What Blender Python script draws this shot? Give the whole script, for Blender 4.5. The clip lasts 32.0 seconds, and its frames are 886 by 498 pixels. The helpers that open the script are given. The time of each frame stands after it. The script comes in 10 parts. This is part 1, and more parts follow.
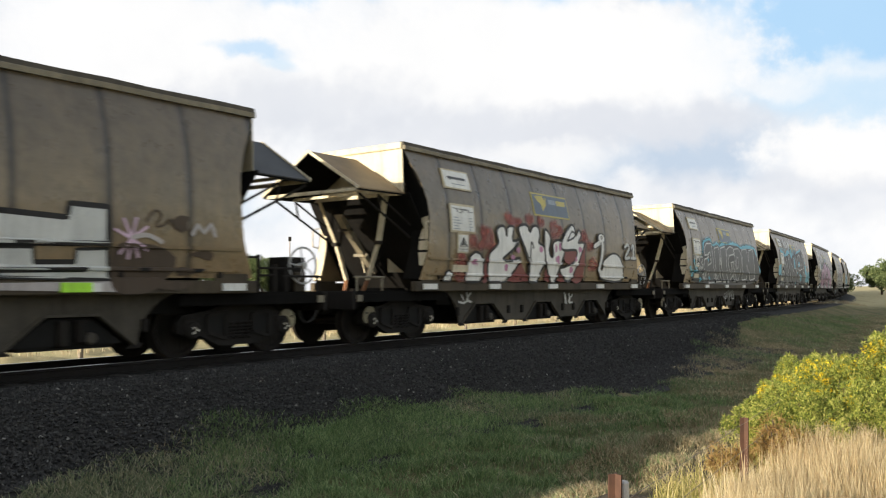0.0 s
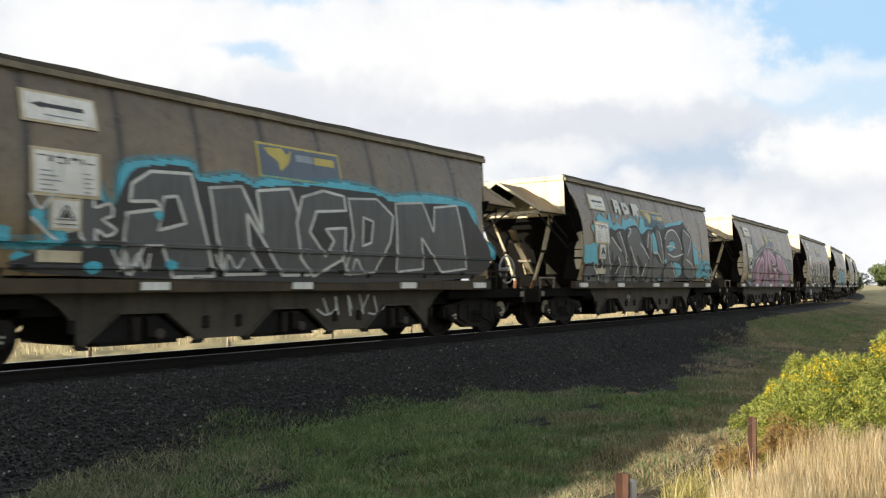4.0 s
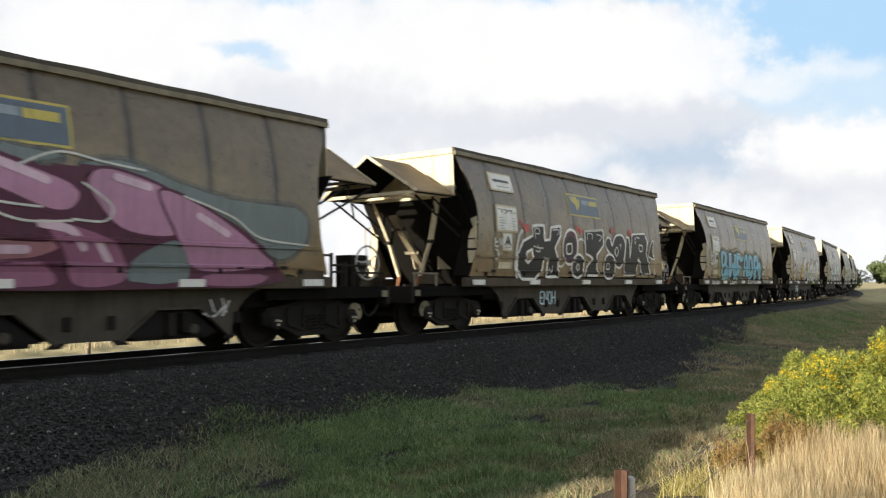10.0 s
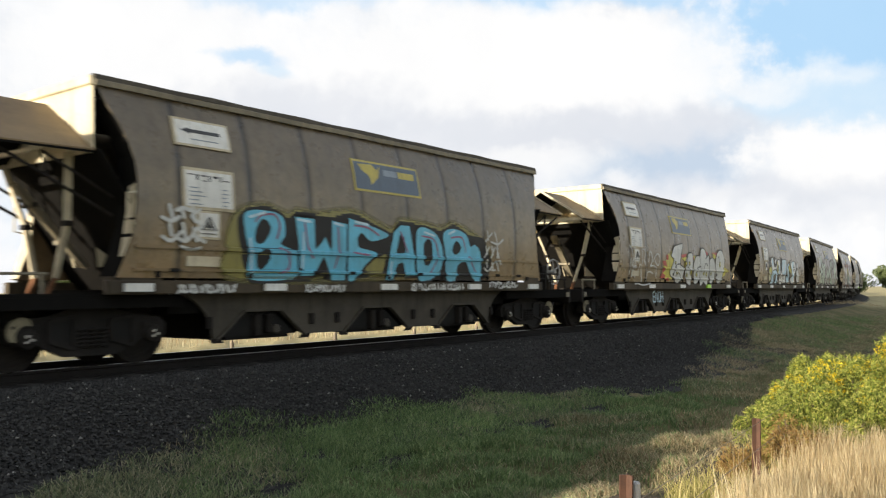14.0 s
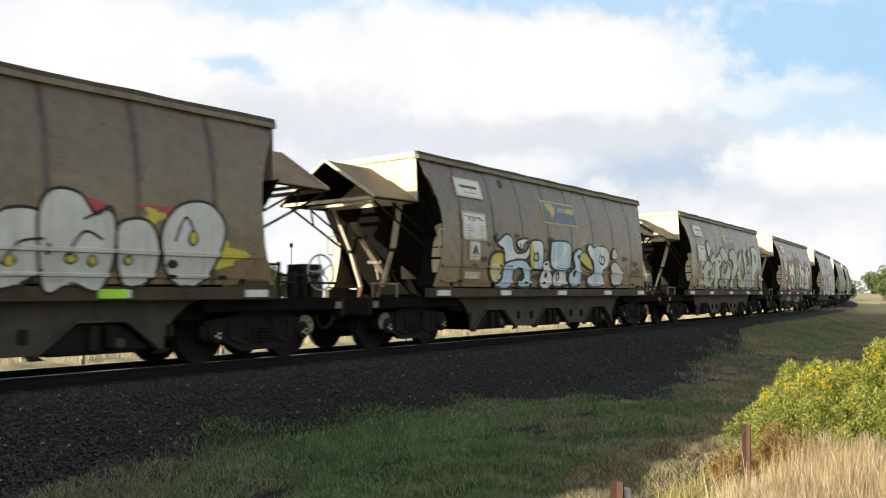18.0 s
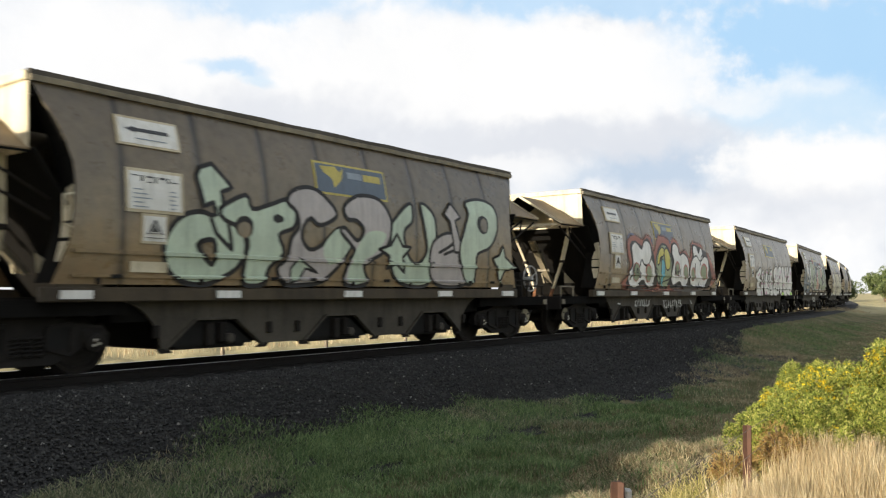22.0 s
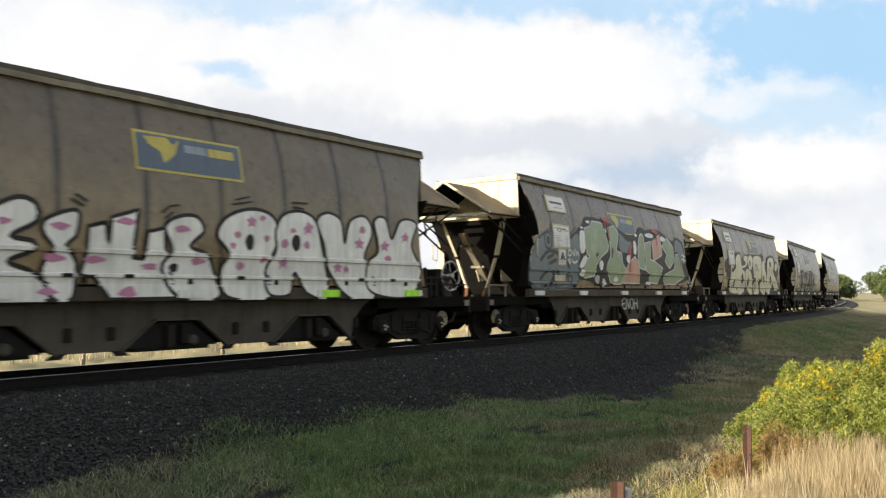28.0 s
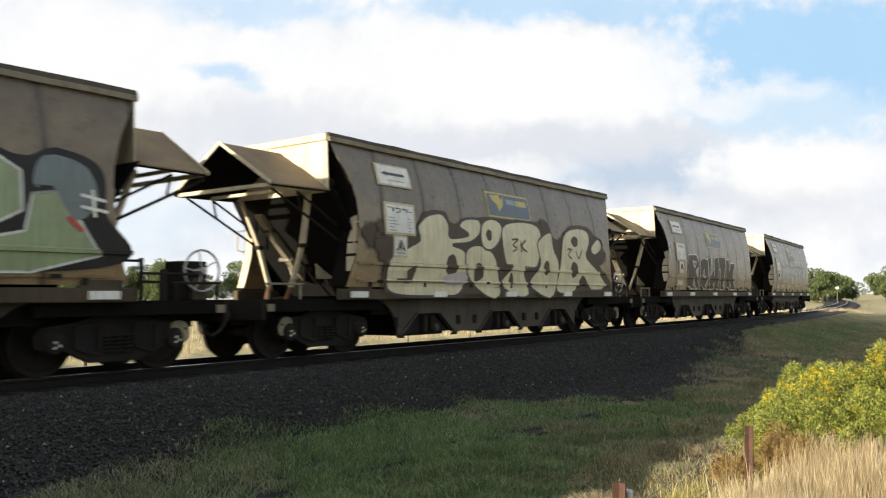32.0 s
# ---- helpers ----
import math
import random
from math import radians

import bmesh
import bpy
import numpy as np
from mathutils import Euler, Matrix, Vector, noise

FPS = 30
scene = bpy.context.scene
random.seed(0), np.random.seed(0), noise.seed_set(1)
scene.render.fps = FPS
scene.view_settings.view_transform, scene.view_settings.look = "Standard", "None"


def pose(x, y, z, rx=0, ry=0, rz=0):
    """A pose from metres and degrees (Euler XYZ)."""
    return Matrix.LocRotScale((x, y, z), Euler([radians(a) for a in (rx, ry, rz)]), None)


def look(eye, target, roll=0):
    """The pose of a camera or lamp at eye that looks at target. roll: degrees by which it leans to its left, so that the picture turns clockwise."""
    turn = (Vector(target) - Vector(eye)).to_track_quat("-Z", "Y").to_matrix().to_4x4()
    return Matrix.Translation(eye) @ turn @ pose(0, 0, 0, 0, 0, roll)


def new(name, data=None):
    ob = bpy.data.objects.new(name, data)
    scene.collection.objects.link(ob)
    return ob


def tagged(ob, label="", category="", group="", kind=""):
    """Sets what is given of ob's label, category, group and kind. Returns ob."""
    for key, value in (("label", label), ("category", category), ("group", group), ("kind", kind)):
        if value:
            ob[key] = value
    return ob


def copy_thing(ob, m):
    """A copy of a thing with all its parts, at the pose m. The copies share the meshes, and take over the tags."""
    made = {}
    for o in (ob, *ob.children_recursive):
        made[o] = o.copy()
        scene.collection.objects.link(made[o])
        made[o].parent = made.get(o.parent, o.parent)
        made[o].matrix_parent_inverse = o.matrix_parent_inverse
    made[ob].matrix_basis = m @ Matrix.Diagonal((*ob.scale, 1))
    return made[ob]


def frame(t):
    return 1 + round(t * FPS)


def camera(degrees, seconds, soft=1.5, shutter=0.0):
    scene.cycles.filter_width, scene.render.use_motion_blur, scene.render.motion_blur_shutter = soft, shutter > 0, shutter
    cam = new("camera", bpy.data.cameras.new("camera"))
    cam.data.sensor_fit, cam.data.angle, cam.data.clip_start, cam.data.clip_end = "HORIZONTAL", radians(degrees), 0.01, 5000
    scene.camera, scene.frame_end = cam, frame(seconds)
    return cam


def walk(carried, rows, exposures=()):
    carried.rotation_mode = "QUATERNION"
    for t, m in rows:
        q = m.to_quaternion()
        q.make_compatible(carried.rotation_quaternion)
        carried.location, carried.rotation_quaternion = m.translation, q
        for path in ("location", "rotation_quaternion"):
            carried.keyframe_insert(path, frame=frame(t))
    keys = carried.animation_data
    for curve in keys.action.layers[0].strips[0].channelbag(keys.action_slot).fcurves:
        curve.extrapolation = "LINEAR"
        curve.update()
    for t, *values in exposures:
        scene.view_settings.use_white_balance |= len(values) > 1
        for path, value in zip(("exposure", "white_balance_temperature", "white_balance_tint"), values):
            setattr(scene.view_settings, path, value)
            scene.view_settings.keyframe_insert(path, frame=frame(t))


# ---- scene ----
# ---------------------------------------------------------------- camera
cam = camera(55.84, 32.0, soft=1.2, shutter=0.4)
EYE = (0.0, 0.0, 0.90)
# seconds, heading from +y towards +x, upward tilt (degrees): held in the hand, drifting a little
HELD = [
    (0.0, 52.142, 2.761), (0.5, 52.084, 2.761), (1.0, 52.01, 2.776), (1.5, 51.907, 2.79), (2.0, 51.789, 2.776),
    (2.5, 51.7, 2.761), (3.0, 51.669, 2.747), (3.5, 51.666, 2.703), (5.5, 51.608, 2.641), (6.0, 51.593, 2.597),
    (6.5, 51.564, 2.583), (7.0, 51.55, 2.583), (7.5, 51.579, 2.583), (8.0, 51.652, 2.583), (8.5, 51.727, 2.583),
    (9.0, 51.756, 2.568), (9.5, 51.739, 2.524), (10.0, 51.724, 2.478), (10.5, 51.71, 2.493), (11.0, 51.668, 2.567),
    (11.5, 51.594, 2.627), (12.0, 51.505, 2.657), (12.5, 51.43, 2.701), (13.0, 51.386, 2.746), (13.5, 51.386, 2.761),
    (14.0, 51.415, 2.776), (14.5, 51.43, 2.819), (16.5, 51.608, 3.055), (17.0, 51.815, 3.16), (17.5, 51.963, 3.204),
    (18.0, 52.051, 3.204), (18.5, 52.11, 3.234), (19.0, 52.17, 3.278), (19.5, 52.215, 3.295), (20.0, 52.229, 3.295),
    (20.5, 52.2, 3.295), (21.0, 52.141, 3.293), (21.5, 52.081, 3.278), (22.0, 52.007, 3.25), (22.5, 51.918, 3.22),
    (23.0, 51.875, 3.175), (23.5, 51.874, 3.116), (24.0, 51.844, 3.056), (24.5, 51.8, 3.012), (25.0, 51.77, 2.997),
    (25.5, 51.724, 2.997), (27.5, 51.964, 3.175), (28.0, 52.008, 3.22), (28.5, 52.008, 3.235), (29.0, 51.979, 3.234),
    (29.5, 51.948, 3.234), (30.0, 51.918, 3.248), (30.5, 51.918, 3.278), (31.0, 51.948, 3.294), (31.5, 51.948, 3.293),
    (32.0, 51.902, 3.292),
]


def sight(az, tilt):
    a, b = radians(az), radians(tilt)
    target = (EYE[0] + math.sin(a) * math.cos(b), EYE[1] + math.cos(a) * math.cos(b), EYE[2] + math.sin(b))
    return look(EYE, target, -0.47)


walk(cam, [(t, sight(a, b)) for t, a, b in HELD], [(0.0, 0.85, 6550, 10), (32.0, 0.85, 6550, 10)])

# ---------------------------------------------------------------- world and sun
SUN_FROM = Vector((-4.00, 1.20, 0.845)).normalized()
world = bpy.data.worlds.new("sky")
scene.world = world
world.use_nodes = True
wn = world.node_tree.nodes
wl = world.node_tree.links
sky = wn.new("ShaderNodeTexSky")
sky.sky_type = "NISHITA"
sky.sun_disc = False
sky.sun_elevation = math.asin(SUN_FROM.z)
sky.sun_rotation = math.atan2(SUN_FROM.x, SUN_FROM.y)
sky.dust_density = 2.0
wl.new(sky.outputs[0], wn["Background"].inputs[0])
wn["Background"].inputs[1].default_value = 0.15
# bright broken cloud over most of the sky
cloud = wn.new("ShaderNodeBackground")
cloud.inputs[0].default_value = (0.95, 0.98, 1.0, 1)
cloud.inputs[1].default_value = 0.52
puff = wn.new("ShaderNodeTexNoise")
puff.inputs["Scale"].default_value = 2.6
puff.inputs["Detail"].default_value = 7
wl.new(wn.new("ShaderNodeTexCoord").outputs["Generated"], puff.inputs["Vector"])
cover = wn.new("ShaderNodeValToRGB")
cover.color_ramp.elements[0].position, cover.color_ramp.elements[1].position = 0.38, 0.58
wl.new(puff.outputs["Fac"], cover.inputs[0])
blend = wn.new("ShaderNodeMixShader")
wl.new(cover.outputs[0], blend.inputs[0])
wl.new(wn["Background"].outputs[0], blend.inputs[1])
wl.new(cloud.outputs[0], blend.inputs[2])
wl.new(blend.outputs[0], wn["World Output"].inputs[0])
sun = new("sun", bpy.data.lights.new("sun", "SUN"))
sun.data.energy = 5.0
sun.data.angle = radians(0.6)
sun.data.color = (1.0, 0.90, 0.72)
sun.matrix_world = look(SUN_FROM * 100, (0, 0, 0))


# ---------------------------------------------------------------- materials
def material(name):
    m = bpy.data.materials.new(name)
    m.use_nodes = True
    return m, m.node_tree.nodes, m.node_tree.links, m.node_tree.nodes["Principled BSDF"]


def mapped(n, l, scale=(1, 1, 1), kind="Object"):
    tc = n.new("ShaderNodeTexCoord")
    mp = n.new("ShaderNodeMapping")
    mp.inputs["Scale"].default_value = scale
    l.new(tc.outputs[kind], mp.inputs["Vector"])
    return mp.outputs[0]


def noise_tex(n, l, vec, scale, detail=6, rough=0.6):
    t = n.new("ShaderNodeTexNoise")
    t.inputs["Scale"].default_value = scale
    t.inputs["Detail"].default_value = detail
    t.inputs["Roughness"].default_value = rough
    if vec is not None:
        l.new(vec, t.inputs["Vector"])
    return t.outputs["Fac"]


def ramp(n, l, fac, stops):
    r = n.new("ShaderNodeValToRGB")
    e = r.color_ramp.elements
    while len(e) < len(stops):
        e.new(0.5)
    for s, (p, c) in zip(e, stops):
        s.position = p
        s.color = (*c, 1) if len(c) == 3 else c
    l.new(fac, r.inputs[0])
    return r.outputs[0]


def mixed(n, l, fac, a, b, how="MIX"):
    m = n.new("ShaderNodeMix")
    m.data_type = "RGBA"
    m.blend_type = how
    for sock, v in ((m.inputs[0], fac), (m.inputs[6], a), (m.inputs[7], b)):
        if isinstance(v, (int, float)):
            sock.default_value = v
        elif isinstance(v, tuple):
            sock.default_value = (*v, 1)
        else:
            l.new(v, sock)
    return m.outputs[2]


def maths(n, l, op, a, b=0.0):
    m = n.new("ShaderNodeMath")
    m.operation = op
    for sock, v in ((m.inputs[0], a), (m.inputs[1], b)):
        if isinstance(v, (int, float)):
            sock.default_value = v
        else:
            l.new(v, sock)
    return m.outputs[0]


def bumped(n, l, b, height, strength=0.3, distance=0.02):
    u = n.new("ShaderNodeBump")
    u.inputs["Strength"].default_value = strength
    u.inputs["Distance"].default_value = distance
    l.new(height, u.inputs["Height"])
    l.new(u.outputs[0], b.inputs["Normal"])


def weathered(name, clean, dirt, rough=0.6, metal=0.0, scale=1.0, amount=0.5, streak=True, bump=0.15, gloss=0.3):
    """Paint or metal with broad grime, runs down the surface and fine grain."""
    m, n, l, b = material(name)
    v = mapped(n, l)
    broad = noise_tex(n, l, v, 1.3 * scale, 8, 0.65)
    f = ramp(n, l, broad, [(0.5 - 0.3 * amount, (0, 0, 0)), (0.75, (1, 1, 1))])
    col = mixed(n, l, f, clean, dirt)
    if streak:
        runs = noise_tex(n, l, mapped(n, l, (7 * scale, 7 * scale, 0.5 * scale)), 1.0, 6, 0.7)
        k = ramp(n, l, runs, [(0.45, (0, 0, 0)), (0.8, (0.75, 0.75, 0.75))])
        col = mixed(n, l, k, col, tuple(c * 0.55 for c in dirt))
    fine = noise_tex(n, l, v, 55 * scale, 4, 0.7)
    col = mixed(n, l, 0.16, col, ramp(n, l, fine, [(0.3, (0.0, 0.0, 0.0)), (0.7, (1, 1, 1))]), "OVERLAY")
    l.new(col, b.inputs["Base Color"])
    b.inputs["Roughness"].default_value = rough
    b.inputs["Metallic"].default_value = metal
    b.inputs["Specular IOR Level"].default_value = gloss
    bumped(n, l, b, fine, bump, 0.004)
    return m


def hopper_paint():
    """Beige paint under coal dust: grime, shading painted in towards the rim, runs, seams at each frame of the hopper,
    rust low down.
    """
    m, n, l, b = material("hopper_paint")
    v = mapped(n, l)
    oi = n.new("ShaderNodeObjectInfo")
    shift = n.new("ShaderNodeVectorMath")
    shift.operation = "ADD"
    l.new(v, shift.inputs[0])
    cx = n.new("ShaderNodeCombineXYZ")
    l.new(maths(n, l, "MULTIPLY", oi.outputs["Random"], 40.0), cx.inputs[0])
    l.new(cx.outputs[0], shift.inputs[1])
    v2 = shift.outputs[0]
    broad = noise_tex(n, l, v2, 0.9, 8, 0.6)
    col = ramp(n, l, broad, [(0.25, (0.138, 0.108, 0.068)), (0.5, (0.232, 0.182, 0.112)), (0.78, (0.36, 0.278, 0.165))])
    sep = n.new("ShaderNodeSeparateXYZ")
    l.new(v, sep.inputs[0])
    # duller light on the upper bulge painted as a darker band; browner and rustier towards the sill
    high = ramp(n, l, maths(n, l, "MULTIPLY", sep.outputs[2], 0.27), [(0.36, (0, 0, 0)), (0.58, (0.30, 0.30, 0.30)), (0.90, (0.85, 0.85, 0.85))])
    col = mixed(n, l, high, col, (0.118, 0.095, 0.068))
    low = ramp(n, l, maths(n, l, "MULTIPLY", sep.outputs[2], 0.27), [(0.34, (0.8, 0.8, 0.8)), (0.56, (0, 0, 0))])
    rust = maths(n, l, "MULTIPLY", low, noise_tex(n, l, v2, 2.3, 8, 0.7))
    col = mixed(n, l, rust, col, (0.24, 0.135, 0.055))
    mp = n.new("ShaderNodeMapping")
    mp.inputs["Scale"].default_value = (2.4, 2.4, 0.22)
    l.new(v2, mp.inputs["Vector"])
    runs = ramp(n, l, noise_tex(n, l, mp.outputs[0], 1.0, 7, 0.7), [(0.46, (0, 0, 0)), (0.78, (0.55, 0.55, 0.55))])
    col = mixed(n, l, runs, col, (0.10, 0.088, 0.07))
    # seams every 1.17 m: a soot line that fades down
    seam = maths(n, l, "ABSOLUTE", maths(n, l, "SUBTRACT", maths(n, l, "FRACT", maths(n, l, "MULTIPLY", maths(n, l, "ADD", sep.outputs[0], 20.0), 0.8547)), 0.5))
    line = ramp(n, l, seam, [(0.0, (1, 1, 1)), (0.016, (0.95, 0.95, 0.95)), (0.030, (0.45, 0.45, 0.45)), (0.09, (0, 0, 0))])
    wob = ramp(n, l, noise_tex(n, l, v2, 1.7, 5), [(0.3, (0.65, 0.65, 0.65)), (0.6, (1, 1, 1))])
    soot = mixed(n, l, 1.0, line, wob, "MULTIPLY")
    col = mixed(n, l, soot, col, (0.024, 0.020, 0.016))
    # blotchy coal dust, and rust specks in the lower half
    blotch = ramp(n, l, noise_tex(n, l, v2, 5.5, 9, 0.72), [(0.34, (0.68, 0.66, 0.63)), (0.50, (0.97, 0.97, 0.97)), (0.70, (1.18, 1.16, 1.12))])
    col = mixed(n, l, 0.8, col, blotch, "MULTIPLY")
    specks = maths(n, l, "MULTIPLY", ramp(n, l, noise_tex(n, l, v2, 11, 6, 0.65), [(0.58, (0, 0, 0)), (0.68, (0.8, 0.8, 0.8))]), low)
    col = mixed(n, l, specks, col, (0.13, 0.055, 0.022))
    fine = noise_tex(n, l, v2, 60, 4, 0.7)
    col = mixed(n, l, 0.15, col, ramp(n, l, fine, [(0.3, (0, 0, 0)), (0.7, (1, 1, 1))]), "OVERLAY")
    l.new(col, b.inputs["Base Color"])
    l.new(ramp(n, l, noise_tex(n, l, v2, 3.1, 6), [(0.3, (0.24, 0.24, 0.24)), (0.7, (0.38, 0.38, 0.38))]), b.inputs["Roughness"])
    b.inputs["Specular IOR Level"].default_value = 0.55
    dents = noise_tex(n, l, v2, 1.1, 3)
    h = maths(n, l, "ADD", maths(n, l, "MULTIPLY", dents, 1.0), maths(n, l, "MULTIPLY", line, -0.22))
    bumped(n, l, b, h, 0.6, 0.06)
    return m


HOPPER = hopper_paint()
CREAM = weathered("cream_paint", (0.68, 0.62, 0.47), (0.42, 0.35, 0.23), 0.6, amount=0.6)
HOODTOP = weathered("hood_plate", (0.27, 0.195, 0.105), (0.13, 0.092, 0.055), 0.65, amount=0.8, streak=False)
# hood plate with the shade of the hopper body in its colour
HOOD_SHADED = weathered("sooty_hood_plate", (0.045, 0.046, 0.048), (0.022, 0.022, 0.023), 0.55, amount=0.7, streak=False)
RIM = weathered("rim_plate", (0.27, 0.235, 0.165), (0.115, 0.100, 0.076), 0.55)
FRAME = weathered("underframe_grime", (0.026, 0.023, 0.020), (0.014, 0.012, 0.011), 0.8, gloss=0.12)
# coal dust plus the end bays' shade, put into one black
SOOT_SHADE = weathered("coal_soot", (0.011, 0.0105, 0.010), (0.008, 0.0075, 0.007), 0.95, gloss=0.05)
SKIRT = weathered("skirt_grime", (0.098, 0.086, 0.068), (0.045, 0.040, 0.033), 0.7, amount=0.6, gloss=0.2)
SILL = weathered("sill_grime", (0.090, 0.070, 0.046), (0.040, 0.033, 0.025), 0.65, amount=0.6, gloss=0.2)
BOGIE = weathered("bogie_casting", (0.028, 0.025, 0.023), (0.014, 0.013, 0.012), 0.75, 0.0, 2, gloss=0.1)
BOGIE_PALE = weathered("casting_end_paint", (0.34, 0.30, 0.20), (0.12, 0.10, 0.07), 0.7, 0.0, 3)
STEEL = weathered("wheel_steel", (0.030, 0.026, 0.023), (0.015, 0.013, 0.012), 0.7, 0.0, 3, gloss=0.12)
BRIGHT = weathered("polished_steel", (0.62, 0.61, 0.60), (0.40, 0.39, 0.37), 0.3, 0.9, 4, streak=False)
RUST = weathered("rusty_bar", (0.22, 0.10, 0.045), (0.11, 0.05, 0.028), 0.8, 0.1, 3)
RUBBER = weathered("rubber_hose", (0.02, 0.02, 0.02), (0.03, 0.028, 0.025), 0.6)
WHITE = weathered("white_plate", (0.80, 0.80, 0.78), (0.60, 0.59, 0.55), 0.45, 0.0, 2, 0.4)
HANDWHEEL = weathered("handwheel_paint", (0.52, 0.51, 0.50), (0.30, 0.29, 0.27), 0.5, 0.0, 3)


def paint(name, c, rough=0.5, worn=0.35):
    m = weathered(name, c, tuple(x * 0.72 + 0.02 for x in c), rough - 0.08, 0.0, 1.6, worn, True, 0.06)
    m.node_tree.nodes["Principled BSDF"].inputs["Specular IOR Level"].default_value = 0.6
    return m


INK = paint("black_ink", (0.018, 0.018, 0.020), 0.5)
DAYGLO = paint("green_reflector", (0.42, 0.85, 0.03), 0.4, 0.1)
LOGO_BLUE = paint("faded_navy", (0.085, 0.12, 0.17), 0.5, 0.7)
LOGO_YELLOW = paint("faded_yellow", (0.55, 0.45, 0.08), 0.5, 0.6)
LOGO_GREY = paint("faded_grey_blue", (0.26, 0.31, 0.36), 0.5, 0.5)


# ---------------------------------------------------------------- mesh helpers
def box_into(bm, x0, x1, y0, y1, z0, z1, bevel=0.0):
    g = bmesh.ops.create_cube(bm, size=1.0, matrix=Matrix.Translation(((x0 + x1) / 2, (y0 + y1) / 2, (z0 + z1) / 2)) @ Matrix.Diagonal((x1 - x0, y1 - y0, z1 - z0, 1)))
    if bevel:
        edges = {e for v in g["verts"] for e in v.link_edges}
        bmesh.ops.bevel(bm, geom=list(edges), offset=bevel, segments=1, affect="EDGES", profile=0.5)
    return bm


def box(*a, bevel=0.0):
    return box_into(bmesh.new(), *a, bevel=bevel)


def tube_into(bm, pts, r, seg=8, cap=True):
    """A round bar through the points."""
    pts = [Vector(p) for p in pts]
    rings = []
    side = None
    for i, p in enumerate(pts):
        d = (pts[min(i + 1, len(pts) - 1)] - pts[max(i - 1, 0)]).normalized()
        if side is None:
            side = d.orthogonal().normalized()
        side = (side - d * side.dot(d)).normalized()
        up = d.cross(side)
        rings.append([bm.verts.new(p + r * (math.cos(2 * math.pi * k / seg) * side + math.sin(2 * math.pi * k / seg) * up)) for k in range(seg)])
    for a, b in zip(rings, rings[1:]):
        for k in range(seg):
            bm.faces.new((a[k], a[(k + 1) % seg], b[(k + 1) % seg], b[k]))
    if cap:
        bm.faces.new(rings[0][::-1])
        bm.faces.new(rings[-1])
    return bm


def tube(pts, r, seg=8):
    return tube_into(bmesh.new(), pts, r, seg)


def bar_into(bm, a, b, w, h):
    """A rectangular bar from a to b."""
    a, b = Vector(a), Vector(b)
    d = (b - a).normalized()
    m = d.to_track_quat("X", "Z").to_matrix().to_4x4()
    bmesh.ops.create_cube(bm, size=1.0, matrix=Matrix.Translation((a + b) / 2) @ m @ Matrix.Diagonal(((b - a).length, w, h, 1)))
    return bm


def bar(a, b, w, h):
    return bar_into(bmesh.new(), a, b, w, h)


def plate_into(bm, corners, t):
    """A flat plate of thickness t on a loop of corners."""
    vs = [bm.verts.new(c) for c in corners]
    f = bm.faces.new(vs)
    f.normal_update()
    nrm = f.normal.copy()
    r = bmesh.ops.extrude_face_region(bm, geom=[f])
    for v in r["geom"]:
        if isinstance(v, bmesh.types.BMVert):
            v.co += nrm * t
    bmesh.ops.recalc_face_normals(bm, faces=bm.faces[:])
    return bm


def plate(corners, t):
    return plate_into(bmesh.new(), corners, t)


def lathe_into(bm, prof, seg, m):
    """A turned solid: (radius, height) pairs round the z axis, set by m."""
    rings = []
    for r, h in prof:
        rings.append([bm.verts.new(m @ Vector((r * math.cos(2 * math.pi * k / seg), r * math.sin(2 * math.pi * k / seg), h))) for k in range(seg)])
    for a, b in zip(rings, rings[1:]):
        for k in range(seg):
            bm.faces.new((a[k], a[(k + 1) % seg], b[(k + 1) % seg], b[k]))
    bm.faces.new(rings[0][::-1])
    bm.faces.new(rings[-1])
    bmesh.ops.recalc_face_normals(bm, faces=bm.faces[:])
    return bm


def finish(name, bm, mat, smooth=False):
    me = bpy.data.meshes.new(name)
    bm.to_mesh(me)
    bm.free()
    me.materials.append(mat)
    if smooth:
        me.shade_smooth()
        me.set_sharp_from_angle(angle=radians(35))
    return me


def part(name, bm, mat, parent, label="", smooth=False):
    ob = new(name, finish(name, bm, mat, smooth))
    ob.parent = parent
    return tagged(ob, label)


def child(name, me, parent, m=None, label=""):
    ob = new(name, me)
    ob.parent = parent
    if m is not None:
        ob.matrix_basis = m
    return tagged(ob, label)


def thing(name, label, category, group="", kind="", m=None):
    ob = new(name)
    if m is not None:
        ob.matrix_basis = m
    return tagged(ob, label, category, group, kind)


def sheet_mesh(name, verts, faces, mat, smooth=False):
    me = bpy.data.meshes.new(name)
    me.from_pydata(verts, [], faces)
    me.materials.append(mat)
    if smooth:
        me.shade_smooth()
    return me


# ---------------------------------------------------------------- the line of the railway
LINE_Y = 10.787
PITCH = 14.0
TRUCK = 5.155


def heading(s):
    g = s / 107.692
    near = 0.26276 * g + 0.10731 * g * g - 0.17936 * g ** 3
    edge = 80.0
    ge = edge / 107.692
    far = 0.26276 * ge + 0.10731 * ge * ge - 0.17936 * ge ** 3 + 0.0009 * (np.minimum(s, 150.0) - edge)
    return np.where(s < 0, 0.26276 * g, np.where(s < edge, near, far))


LS = np.arange(-220.0, 420.01, 0.1)
LH = heading(LS)
LX = np.cumsum(np.cos(LH)) * 0.1
LY = np.cumsum(np.sin(LH)) * 0.1
ZERO = int(np.argmin(abs(LS)))
LX, LY = LX - LX[ZERO], LY - LY[ZERO] + LINE_Y


